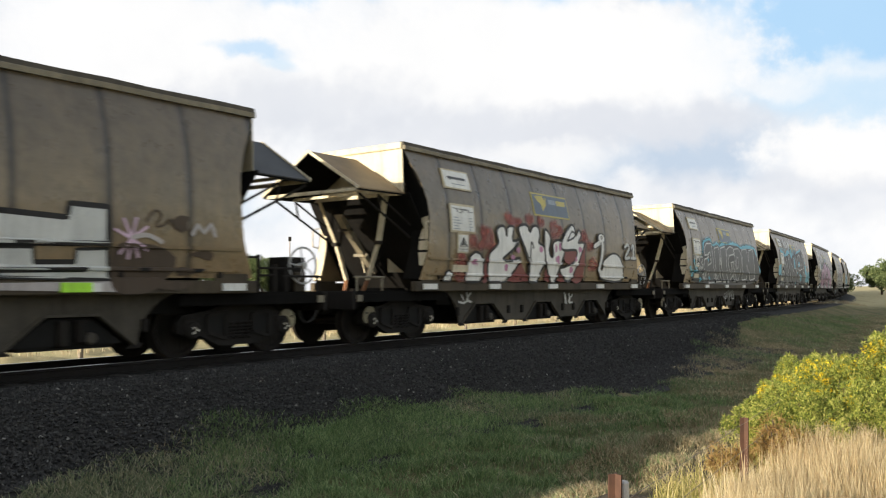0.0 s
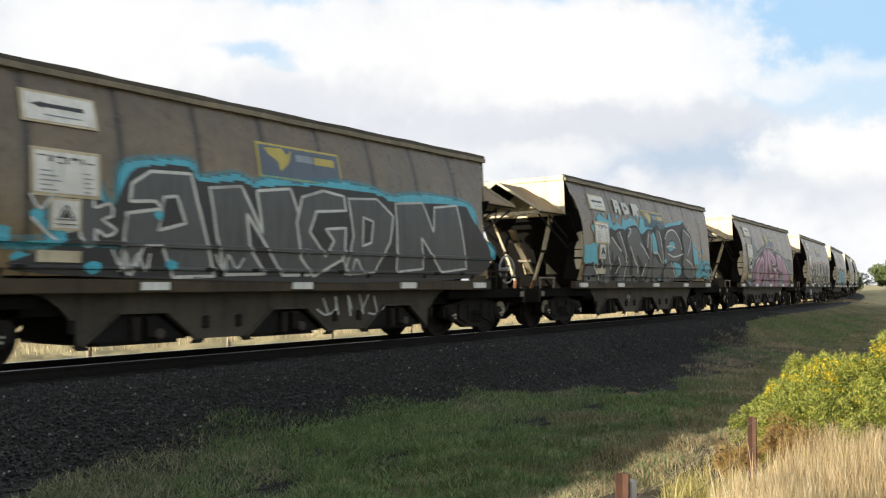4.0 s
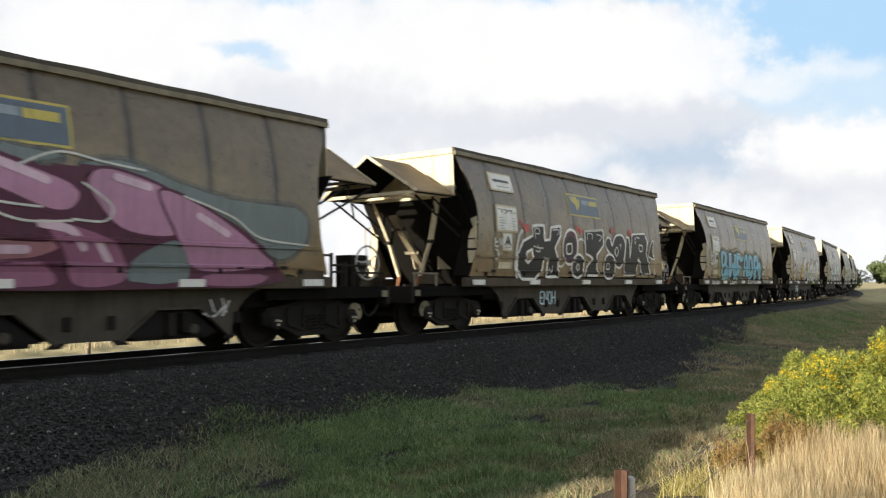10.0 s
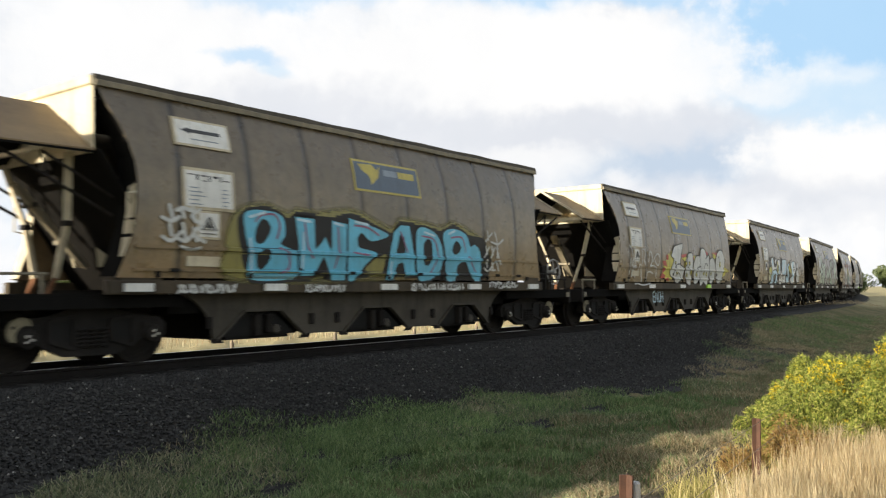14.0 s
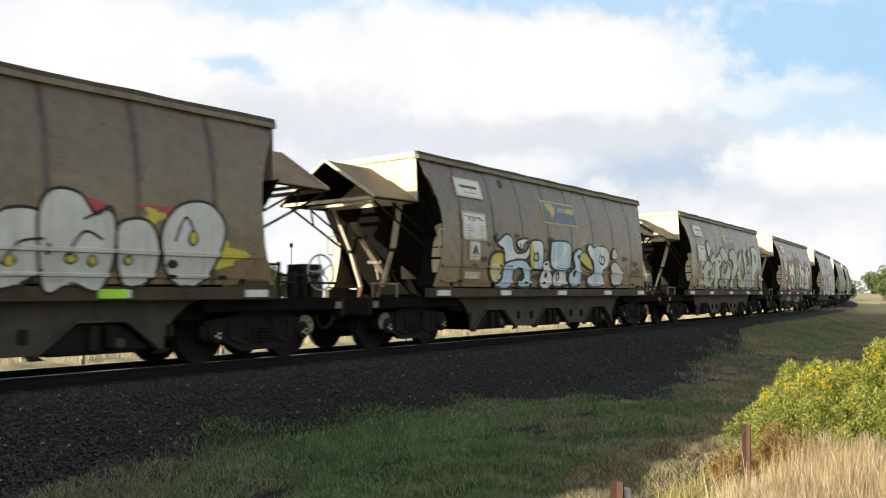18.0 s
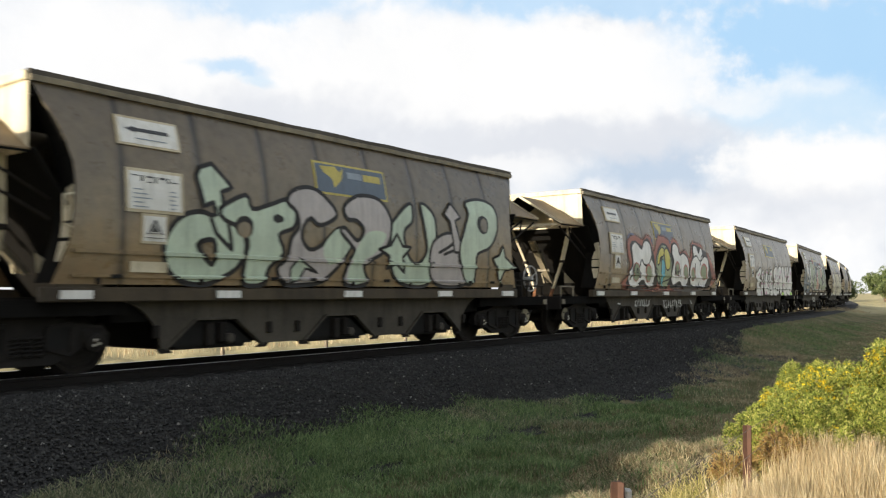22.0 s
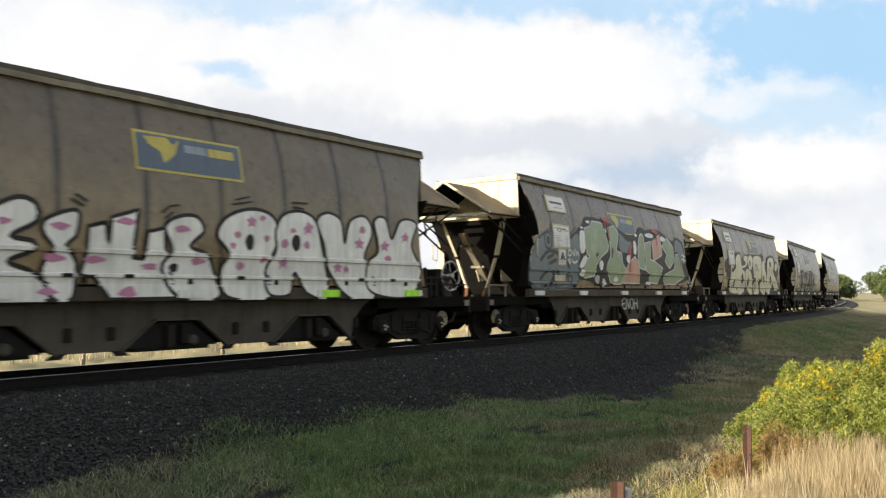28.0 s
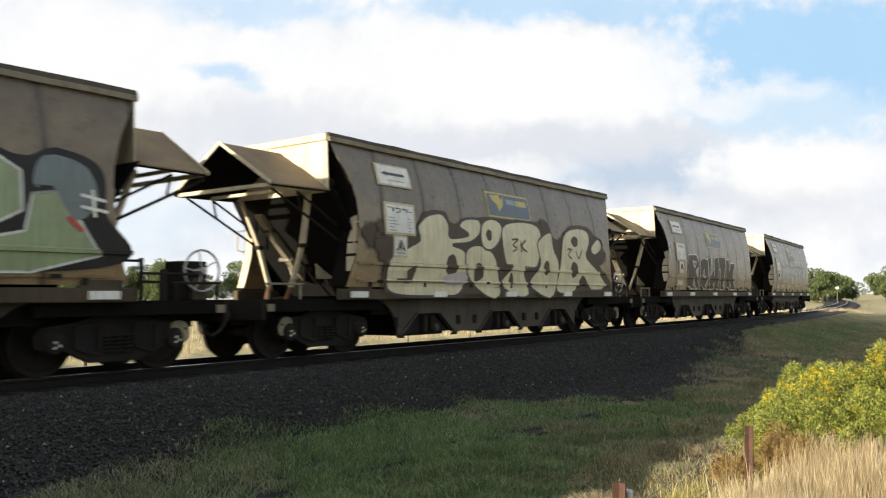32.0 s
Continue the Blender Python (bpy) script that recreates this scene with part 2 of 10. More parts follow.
def level(s):
    """Height of the rail's top: a slight fall away from the near part."""
    g = np.clip(s, 0, 70) / 107.692
    return 0.0312 * g - 0.456 * g * g


def line(s, off=0.0):
    """The place at s metres along the track and off metres beyond its middle, and the track's direction there."""
    h = float(np.interp(s, LS, LH))
    return float(np.interp(s, LS, LX)) - math.sin(h) * off, float(np.interp(s, LS, LY)) + math.cos(h) * off, h


def train_run(t):
    """How far the train has come at t seconds."""
    q = t / 16.0
    return -11.4407 + 90.1661 * q - 9.7308 * q ** 2 + 13.2934 * q ** 3 - 9.7812 * q ** 4 + 3.4956 * q ** 5 - 0.5172 * q ** 6


def wagon_pose(k, t):
    s = PITCH * k - train_run(t) + 5.275
    x0, y0, _ = line(s - TRUCK)
    x1, y1, _ = line(s + TRUCK)
    z0, z1 = float(level(s - TRUCK)), float(level(s + TRUCK))
    up = math.degrees(math.atan2(z1 - z0, 2 * TRUCK))
    return pose((x0 + x1) / 2, (y0 + y1) / 2, (z0 + z1) / 2, 0, -up, math.degrees(math.atan2(y1 - y0, x1 - x0)))


def off_line(x, y):
    """Distance from the track's middle (negative on the camera's side) and s, for arrays of places."""
    x, y = np.asarray(x, float), np.asarray(y, float)
    px, py, ps, ph = LX[::20], LY[::20], LS[::20], LH[::20]
    o = np.empty(x.shape)
    so = np.empty(x.shape)
    for a in range(0, x.size, 4000):
        xs, ys = x.flat[a:a + 4000], y.flat[a:a + 4000]
        i = ((xs[:, None] - px) ** 2 + (ys[:, None] - py) ** 2).argmin(1)
        o.flat[a:a + 4000] = -(xs - px[i]) * np.sin(ph[i]) + (ys - py[i]) * np.cos(ph[i])
        so.flat[a:a + 4000] = ps[i] + (xs - px[i]) * np.cos(ph[i]) + (ys - py[i]) * np.sin(ph[i])
    return o, so


# ---------------------------------------------------------------- ground
def wave(x, y, a, b):
    return np.sin(x * a + 1.3 * np.sin(y * b)) * np.sin(y * a * 0.83 + 1.7 * np.sin(x * b * 0.7))


def ground_height(x, y):
    o, s = off_line(x, y)
    near = np.interp(-o, [0, 1.7, 3.0, 4.6, 6.5, 7.6, 8.6, 9.6, 11, 40, 400], [-0.45, -0.45, -0.85, -1.00, -1.06, -0.84, -0.54, -0.46, -0.62, -0.6, 0.0])
    far = np.interp(o, [0, 1.7, 3.0, 5, 12, 40, 400], [-0.45, -0.45, -0.72, -0.85, -0.55, -0.3, 0.4])
    # grass has crept up the ballast shoulder beyond the first wagon lengths
    crept = np.interp(-o, [0, 1.55, 1.9, 3.0, 4.6, 6.5, 7.6, 8.6, 9.6, 11, 40, 400], [-0.45, -0.45, -0.26, -0.58, -0.92, -1.06, -0.84, -0.54, -0.46, -0.62, -0.6, 0.0])
    near = near + (crept - near) * np.interp(s, [25, 31], [0, 1])
    z = np.where(o < 0, near, far) + level(s)
    # the bank on the camera's side climbs as the line runs into a shallow cutting
    z = z + np.interp(s, [45, 75, 130, 260], [0, 0.2, 0.5, 0.8]) * np.interp(-o, [2.6, 6, 30, 200], [0, 1, 1, 0.2]) * (o < 0)
    z = z + np.interp(s, [50, 90, 160], [0, 0.2, 0.6]) * np.interp(o, [2.6, 6, 30, 200], [0, 1, 1, 0.2]) * (o > 0)
    rough = np.interp(abs(o), [3.7, 5.4], [0, 1]) * np.interp(np.hypot(x, y), [0, 60, 200], [1, 1, 0])
    return z + rough * (0.09 * wave(x, y, 1.9, 0.8) + 0.075 * wave(x + 3, y - 2, 5.3, 1.9))


def grass_ground():
    m, n, l, b = material("rough_turf")
    v = mapped(n, l)
    patch = noise_tex(n, l, v, 0.7, 8, 0.65)
    col = ramp(n, l, patch, [(0.30, (0.082, 0.100, 0.048)), (0.46, (0.145, 0.148, 0.080)), (0.60, (0.23, 0.20, 0.125)), (0.8, (0.29, 0.24, 0.145))])
    fine = noise_tex(n, l, v, 24, 6, 0.75)
    col = mixed(n, l, 0.5, col, ramp(n, l, fine, [(0.3, (0.04, 0.035, 0.02)), (0.65, (0.55, 0.5, 0.36))]), "OVERLAY")
    # dry pasture further off
    sep = n.new("ShaderNodeSeparateXYZ")
    l.new(v, sep.inputs[0])
    dry = ramp(n, l, maths(n, l, "MULTIPLY", maths(n, l, "ADD", sep.outputs[1], noise_tex(n, l, v, 0.15, 4)), 0.02), [(0.27, (0, 0, 0)), (0.32, (1, 1, 1))])
    back = maths(n, l, "SUBTRACT", maths(n, l, "MULTIPLY", sep.outputs[0], 0.125), sep.outputs[1])
    field = ramp(n, l, maths(n, l, "ADD", maths(n, l, "MULTIPLY", back, 0.1), 0.5), [(0.37, (0, 0, 0)), (0.42, (1, 1, 1))])
    dry = mixed(n, l, 1.0, dry, field, "ADD")
    hay = ramp(n, l, noise_tex(n, l, v, 0.35, 8, 0.7), [(0.3, (0.28, 0.24, 0.13)), (0.55, (0.44, 0.38, 0.22)), (0.75, (0.24, 0.25, 0.11))])
    earth = ramp(n, l, maths(n, l, "ADD", maths(n, l, "MULTIPLY", maths(n, l, "ADD", back, maths(n, l, "MULTIPLY", noise_tex(n, l, v, 0.9, 5), 0.5)), 0.1), 0.5), [(0.28, (0, 0, 0)), (0.31, (1, 1, 1)), (0.38, (1, 1, 1)), (0.41, (0, 0, 0))])
    col = mixed(n, l, earth, col, ramp(n, l, noise_tex(n, l, v, 9, 6, 0.7), [(0.3, (0.060, 0.050, 0.040)), (0.7, (0.125, 0.105, 0.082))]))
    col = mixed(n, l, dry, col, hay)
    l.new(col, b.inputs["Base Color"])
    b.inputs["Roughness"].default_value = 0.95
    b.inputs["Specular IOR Level"].default_value = 0.1
    bumped(n, l, b, fine, 0.8, 0.05)
    return m


TURF = grass_ground()


def axis(fine0, fine1, step, reach, grow=1.28):
    mid = list(np.arange(fine0, fine1 + 1e-6, step))
    lo, hi, w = [], [], step
    a, b = mid[0], mid[-1]
    while a > -reach or b < reach:
        w *= grow
        if a > -reach:
            a -= w
            lo.append(a)
        if b < reach:
            b += w
            hi.append(b)
    return np.array(lo[::-1] + mid + hi)


gx, gy = axis(-6, 60, 0.3, 2600), axis(-4, 24, 0.25, 2600)
GX, GY = np.meshgrid(gx, gy)
GZ = ground_height(GX, GY)
w_, h_ = len(gx), len(gy)
gid = np.arange(w_ * h_).reshape(h_, w_)
gf = np.stack([gid[:-1, :-1], gid[:-1, 1:], gid[1:, 1:], gid[1:, :-1]], -1).reshape(-1, 4)
ground = new("ground", sheet_mesh("ground", np.stack([GX, GY, GZ], -1).reshape(-1, 3).tolist(), gf.tolist(), TURF, True))
tagged(ground, "rough grassy lineside ground with dry pasture beyond", "ground", kind="structure")


# ---------------------------------------------------------------- railway track
def ballast_material():
    m, n, l, b = material("ballast_stone")
    v = mapped(n, l)
    vo = n.new("ShaderNodeTexVoronoi")
    vo.inputs["Scale"].default_value = 17
    l.new(v, vo.inputs["Vector"])
    grey = n.new("ShaderNodeSeparateColor")
    l.new(vo.outputs["Color"], grey.inputs[0])
    col = ramp(n, l, grey.outputs[0], [(0.0, (0.012, 0.0115, 0.011)), (0.6, (0.023, 0.022, 0.021)), (1.0, (0.042, 0.040, 0.038))])
    big = noise_tex(n, l, v, 0.6, 6)
    col = mixed(n, l, ramp(n, l, big, [(0.45, (0, 0, 0)), (0.75, (0.5, 0.5, 0.5))]), col, (0.040, 0.036, 0.032))
    l.new(col, b.inputs["Base Color"])
    b.inputs["Roughness"].default_value = 0.9
    b.inputs["Specular IOR Level"].default_value = 0.2
    bumped(n, l, b, vo.outputs["Distance"], -1.0, 0.05)
    return m


def stone_material():
    m, n, l, b = material("loose_stone")
    ge = n.new("ShaderNodeNewGeometry")
    col = ramp(n, l, ge.outputs["Random Per Island"], [(0.0, (0.011, 0.0105, 0.010)), (0.6, (0.023, 0.022, 0.021)), (0.985, (0.052, 0.050, 0.047)), (1.0, (0.24, 0.23, 0.21))])
    fine = noise_tex(n, l, mapped(n, l), 40, 4)
    col = mixed(n, l, 0.3, col, ramp(n, l, fine, [(0.3, (0, 0, 0)), (0.7, (1, 1, 1))]), "OVERLAY")
    l.new(col, b.inputs["Base Color"])
    b.inputs["Roughness"].default_value = 0.85
    bumped(n, l, b, fine, 0.4, 0.01)
    return m


BALLAST = ballast_material()
STONE = stone_material()
CONCRETE = weathered("sleeper_concrete", (0.050, 0.046, 0.042), (0.028, 0.026, 0.025), 0.9)
RAILSIDE = weathered("rail_rust", (0.014, 0.011, 0.010), (0.009, 0.008, 0.007), 0.85)


def along(section, s0, s1, step, closed=False):
    """A section of (off, z) drawn along the line."""
    ss = np.arange(s0, s1 + 1e-6, step)
    vs, fs = [], []
    k = len(section)
    for s in ss:
        zl = float(level(s))
        for o, z in section:
            x, y, _ = line(s, o)
            vs.append((x, y, z + zl))
    for i in range(len(ss) - 1):
        for j in range(k if closed else k - 1):
            a, b = i * k + j, i * k + (j + 1) % k
            fs.append((a, a + k, b + k, b))
    return vs, fs


vs, fs = along([(-4.7, -1.03), (-4.5, -0.975), (-3.0, -0.835), (-2.9, -0.80), (-1.75, -0.23), (-1.45, -0.19), (1.45, -0.19), (1.75, -0.23), (3.0, -0.75), (3.3, -0.92)], -200, 400, 2.0)
bed = new("ballast_bed", sheet_mesh("ballast_bed", vs, fs, BALLAST))
tagged(bed, "dark grey crushed stone ballast bed under the track", "ballast", kind="structure")

track = thing("railway_track", "narrow gauge railway track with worn bright rail heads", "railway track", kind="structure")
for side in (-1, 1):
    c = side * 0.5675
    DROP = -0.04
    sec = [(c - 0.065, -0.15), (c - 0.065, -0.135), (c - 0.010, -0.115), (c - 0.010, -0.045), (c - 0.035, -0.035), (c - 0.035, -0.004), (c + 0.035, -0.004), (c + 0.035, -0.035), (c + 0.010, -0.045), (c + 0.010, -0.115), (c + 0.065, -0.135), (c + 0.065, -0.15)]
    vs, fs = along([(o, z + DROP) for o, z in sec], -200, 400, 2.0, True)
    rail = child("rail", sheet_mesh("rail", vs, fs, RAILSIDE), track)
    vs, fs = along([(c - 0.030, -0.003 + DROP), (c - 0.028, DROP), (c + 0.028, DROP), (c + 0.030, -0.003 + DROP)], -200, 400, 2.0)
    child("rail_head", sheet_mesh("rail_head", vs, fs, BRIGHT), rail, label="bright polished running surface of the rail")
sl = finish("sleeper", box(-0.11, 0.11, -1.0, 1.0, -0.31, -0.184, bevel=0.02), CONCRETE)
for i in range(150):
    s = -15 + 0.68 * i
    x, y, h = line(s)
    child("sleeper", sl, track, pose(x, y, float(level(s)), 0, 0, math.degrees(h)))


def scatter_stones():
    rng = np.random.default_rng(3)
    base = np.array([(1, 0, 0), (-1, 0, 0), (0, 1, 0), (0, -1, 0), (0, 0, 1), (0, 0, -1)], float)
    tris = np.array([(0, 2, 4), (2, 1, 4), (1, 3, 4), (3, 0, 4), (2, 0, 5), (1, 2, 5), (3, 1, 5), (0, 3, 5)])
    n = 75000
    s = 2.0 + 34.0 * rng.uniform(0, 1, n) ** 1.5
    o = -(1.0 + np.interp(s, [10, 14, 17, 20], [2.25, 3.5, 3.5, 2.25]) * rng.uniform(0, 1, n) ** 0.9)
    h = np.interp(s, LS, LH)
    x = np.interp(s, LS, LX) - np.sin(h) * o
    y = np.interp(s, LS, LY) + np.cos(h) * o
    z = np.interp(-o, [1.0, 1.45, 1.75, 3.0, 4.5, 4.6], [-0.19, -0.19, -0.23, -0.83, -0.97, -0.98]) + level(s)
    r = rng.uniform(0.011, 0.028, n)
    jag = base[None] * rng.uniform(0.6, 1.25, (n, 6, 1)) * rng.uniform(0.7, 1.2, (n, 1, 3)) + rng.normal(0, 0.18, (n, 6, 3))
    a = rng.uniform(0, 6.28, n)
    ca, sa = np.cos(a)[:, None], np.sin(a)[:, None]
    jx, jy = jag[..., 0] * ca - jag[..., 1] * sa, jag[..., 0] * sa + jag[..., 1] * ca
    v = np.stack([jx, jy, jag[..., 2] * 0.8], -1) * r[:, None, None] + np.stack([x, y, z + r * 0.25], -1)[:, None]
    f = (tris[None] + 6 * np.arange(n)[:, None, None]).reshape(-1, 3)
    ob = new("ballast_stones", sheet_mesh("ballast_stones", v.reshape(-1, 3).tolist(), f.tolist(), STONE))
    tagged(ob, "loose dark crushed stones on the ballast shoulder", "gravel", kind="stuff")


scatter_stones()


# ---------------------------------------------------------------- grass
def blade_material(name, stops, rough=0.7):
    m, n, l, b = material(name)
    ge = n.new("ShaderNodeNewGeometry")
    col = ramp(n, l, ge.outputs["Random Per Island"], stops)
    patch = noise_tex(n, l, mapped(n, l), 0.8, 5)
    col = mixed(n, l, 0.35, col, ramp(n, l, patch, [(0.3, (0.25, 0.25, 0.25)), (0.7, (0.8, 0.8, 0.8))]), "OVERLAY")
    l.new(col, b.inputs["Base Color"])
    b.inputs["Roughness"].default_value = rough
    b.inputs["Specular IOR Level"].default_value = 0.2
    tr = n.new("ShaderNodeBsdfTranslucent")
    l.new(col, tr.inputs[0])
    mx = n.new("ShaderNodeMixShader")
    mx.inputs[0].default_value = 0.35
    l.new(b.outputs[0], mx.inputs[1])
    l.new(tr.outputs[0], mx.inputs[2])
    l.new(mx.outputs[0], n["Material Output"].inputs[0])
    return m


SHORT_GRASS = blade_material("short_grass", [(0.0, (0.10, 0.13, 0.066)), (0.5, (0.205, 0.24, 0.13)), (0.82, (0.33, 0.30, 0.19)), (1.0, (0.48, 0.43, 0.30))])
GREEN_GRASS = blade_material("green_grass", [(0.0, (0.075, 0.125, 0.050)), (0.6, (0.160, 0.235, 0.090)), (1.0, (0.31, 0.36, 0.18))])
STRAW = blade_material("straw_grass", [(0.0, (0.30, 0.21, 0.105)), (0.5, (0.55, 0.44, 0.265)), (1.0, (0.78, 0.68, 0.47))])
BLEACHED = blade_material("bleached_grass", [(0.0, (0.20, 0.155, 0.09)), (0.6, (0.36, 0.295, 0.18)), (1.0, (0.52, 0.44, 0.29))])
EDGE_GRASS = blade_material("edge_grass", [(0.0, (0.16, 0.17, 0.04)), (0.4, (0.30, 0.27, 0.08)), (1.0, (0.60, 0.50, 0.24))])


def blades(name, x, y, height, width, lean, mat, label, seed, rows=3):
    """Bent, tapering blades, each an island of its own."""
    rng = np.random.default_rng(seed)
    n = len(x)
    o, s = off_line(x, y)
    z = np.maximum(ground_height(x, y), np.interp(o, [-4.6, -4.5, -3.0, -2.9, -1.75, -1.45], [-9, -0.975, -0.835, -0.80, -0.23, -0.19]) + level(s)) - 0.02
    a = rng.uniform(0, 2 * np.pi, n)
    face = rng.uniform(0, 2 * np.pi, n)
    L = height * rng.uniform(0.55, 1.15, n)
    bend = lean * rng.uniform(0.2, 1.4, n)
    wd = width * rng.uniform(0.7, 1.3, n)
    pts = []
    for i in range(rows):
        q = i / rows
        cx = x + np.cos(a) * bend * L * q * q
        cy = y + np.sin(a) * bend * L * q * q
        cz = z + L * q * (1 - 0.25 * bend * q)
        k = wd * (1 - q * 0.75) / 2
        pts.append(np.stack([cx - np.cos(face) * k, cy - np.sin(face) * k, cz], -1))
        pts.append(np.stack([cx + np.cos(face) * k, cy + np.sin(face) * k, cz], -1))
    pts.append(np.stack([x + np.cos(a) * bend * L, y + np.sin(a) * bend * L, z + L * (1 - 0.25 * bend)], -1))
    v = np.stack(pts, 1).reshape(-1, 3)
    per = 2 * rows + 1
    f = []
    for i in range(rows - 1):
        f += [(2 * i, 2 * i + 1, 2 * i + 3), (2 * i, 2 * i + 3, 2 * i + 2)]
    f.append((2 * rows - 2, 2 * rows - 1, 2 * rows))
    f = (np.array(f)[None] + per * np.arange(n)[:, None, None]).reshape(-1, 3)
    ob = new(name, sheet_mesh(name, v.tolist(), f.tolist(), mat))
    return tagged(ob, label, "grass", kind="stuff")


def clumped(rng, n, x0, x1, y0, y1, power=1.5, clumps=700, spread=0.22):
    cx = x0 + (x1 - x0) * rng.uniform(0, 1, clumps) ** power
    cy = rng.uniform(y0, y1, clumps)
    i = rng.integers(0, clumps, n)
    sp = spread * np.sqrt(rng.uniform(0, 1, n)) * (0.7 + 0.03 * cx[i])
    a = rng.uniform(0, 6.28, n)
    return cx[i] + sp * np.cos(a), cy[i] + sp * np.sin(a)


def verge_grass():
    rng = np.random.default_rng(5)
    # lineside strip between the ballast and the fence
    x, y = clumped(rng, 200000, 2.6, 60, 3.0, 10.4, 1.9, 6000, 0.26)
    xn, yn = clumped(rng, 90000, 2.6, 13, 3.0, 9.2, 1.0, 2200, 0.20)
    x, y = np.concatenate([x, xn]), np.concatenate([y, yn])
    o, s = off_line(x, y)
    toe = np.interp(s, [2, 4.0, 4.9, 6.2, 7.2, 8.5, 10.8, 12.7, 13.9, 15.0, 15.8, 18.3, 20.5, 23, 26, 32, 41], [-3.7, -3.2, -2.65, -2.53, -2.57, -2.70, -2.83, -3.6, -4.1, -4.4, -4.45, -3.6, -3.15, -2.5, -2.2, -1.9, -1.65])
    keep = (o < toe - 0.16 * np.sin(x * 2.7) - rng.exponential(0.14, len(x)))
    # thin on the bare earth along the fence
    keep &= (y - 0.125 * x > 2.15 + 0.25 * np.sin(3.1 * x)) | (rng.uniform(0, 1, len(x)) < 0.14)
    x, y = x[keep], y[keep]
    pick = wave(x, y, 0.55, 0.4) + 0.55 * wave(x + 7, y + 1, 2.3, 1.1) + rng.normal(0, 0.3, len(x))
    g, d = pick > 0.15, (pick < -0.45) & (x > 5.2)
    # the foot of the bank by the fence is mostly dead grass
    dead = (y - 0.125 * x < 3.35 + 0.3 * np.sin(1.7 * x)) & (rng.uniform(0, 1, len(x)) < 0.72)
    g, d = g & ~dead, d | dead
    blades("green_grass", x[g], y[g], 0.125, 0.013, 0.9, GREEN_GRASS, "tufts of green grass on the lineside verge", 6)
    blades("dry_grass", x[d], y[d], 0.12, 0.010, 1.1, BLEACHED, "dry bleached grass tufts on the lineside verge", 7)
    m = ~g & ~d
    blades("verge_grass", x[m], y[m], 0.115, 0.012, 1.0, SHORT_GRASS, "short mixed green and brown verge grass", 8)
    # tall straw along the fence
    x, y = clumped(rng, 110000, 2.1, 7.2, 0.0, 2.7, 1.0, 2600, 0.13)
    d = np.hypot(x, y)
    az = np.degrees(np.arctan2(x, y)) + rng.normal(0, 0.8, len(x))
    keep = (az > 63.0 + 2.8 * (d - 2.6)) & (d > 2.3)
    blades("tall_straw", x[keep], y[keep], 0.31, 0.0045, 0.22, STRAW, "tall dry straw grass along the wire fence", 9, 4)
    x, y = clumped(rng, 26, 3.3, 6.0, 1.6, 2.5, 1.0, 14, 0.2)
    blades("seed_stalks", x, y, 0.50, 0.006, 0.14, STRAW, "tall thin seed stalks standing above the straw", 12, 4)
    x, y = clumped(rng, 26000, 3.5, 22, 1.6, 3.6, 1.2, 1300, 0.22)
    near = y - 0.125 * x < 1.72 + 0.12 * np.sin(2.3 * x)
    x, y = x[near], y[near]
    blades("straw_edge", x, y, 0.22, 0.006, 0.9, EDGE_GRASS, "flattened dry straw at the edge of the verge", 10)
    # lit rough pasture beyond the line
    x, y = rng.uniform(-5, 75, 42000), 14.5 + 30 * rng.uniform(0, 1, 42000) ** 1.4
    blades("pasture_grass", x, y, 0.24, 0.012, 0.6, STRAW, "dry yellow pasture grass beyond the railway", 11)


verge_grass()


# ---------------------------------------------------------------- hopper wagon
HALF = 5.275
PROFILE = [(1.08, 1.325), (1.25, 1.345), (1.55, 1.375), (1.80, 1.384), (2.05, 1.384), (2.30, 1.370), (2.55, 1.345), (2.80, 1.300), (3.00, 1.250), (3.20, 1.182), (3.40, 1.115), (3.50, 1.090), (3.58, 1.080)]
EDGE = [(1.08, 0.20), (1.30, 0.28), (1.60, 0.40), (2.20, 0.46), (2.60, 0.42), (2.95, 0.30), (3.25, 0.12), (3.58, 0.0)]


def half_width(z):
    return float(np.interp(z, [p[0] for p in PROFILE], [p[1] for p in PROFILE]))


def edge_in(z):
    return float(np.interp(z, [p[0] for p in EDGE], [p[1] for p in EDGE]))


def side_sheet(side):
    bm = bmesh.new()
    cols = 36
    rows = []
    for z, w in PROFILE:
        L = HALF - edge_in(z)
        row = []
        for i in range(cols + 1):
            x = -L + 2 * L * i / cols
            dent = 0.004 * (1 + math.sin(x * 5.37 + 0.4)) if 0 < i < cols else 0
            row.append(bm.verts.new((x, side * (w - dent), z)))
        rows.append(row)
    for a, b in zip(rows, rows[1:]):
        for i in range(cols):
            bm.faces.new((a[i], a[i + 1], b[i + 1], b[i]))
    bmesh.ops.recalc_face_normals(bm, faces=bm.faces[:])
    bmesh.ops.solidify(bm, geom=bm.faces[:], thickness=0.02 * (1 if side > 0 else 1))
    bmesh.ops.recalc_face_normals(bm, faces=bm.faces[:])
    return bm


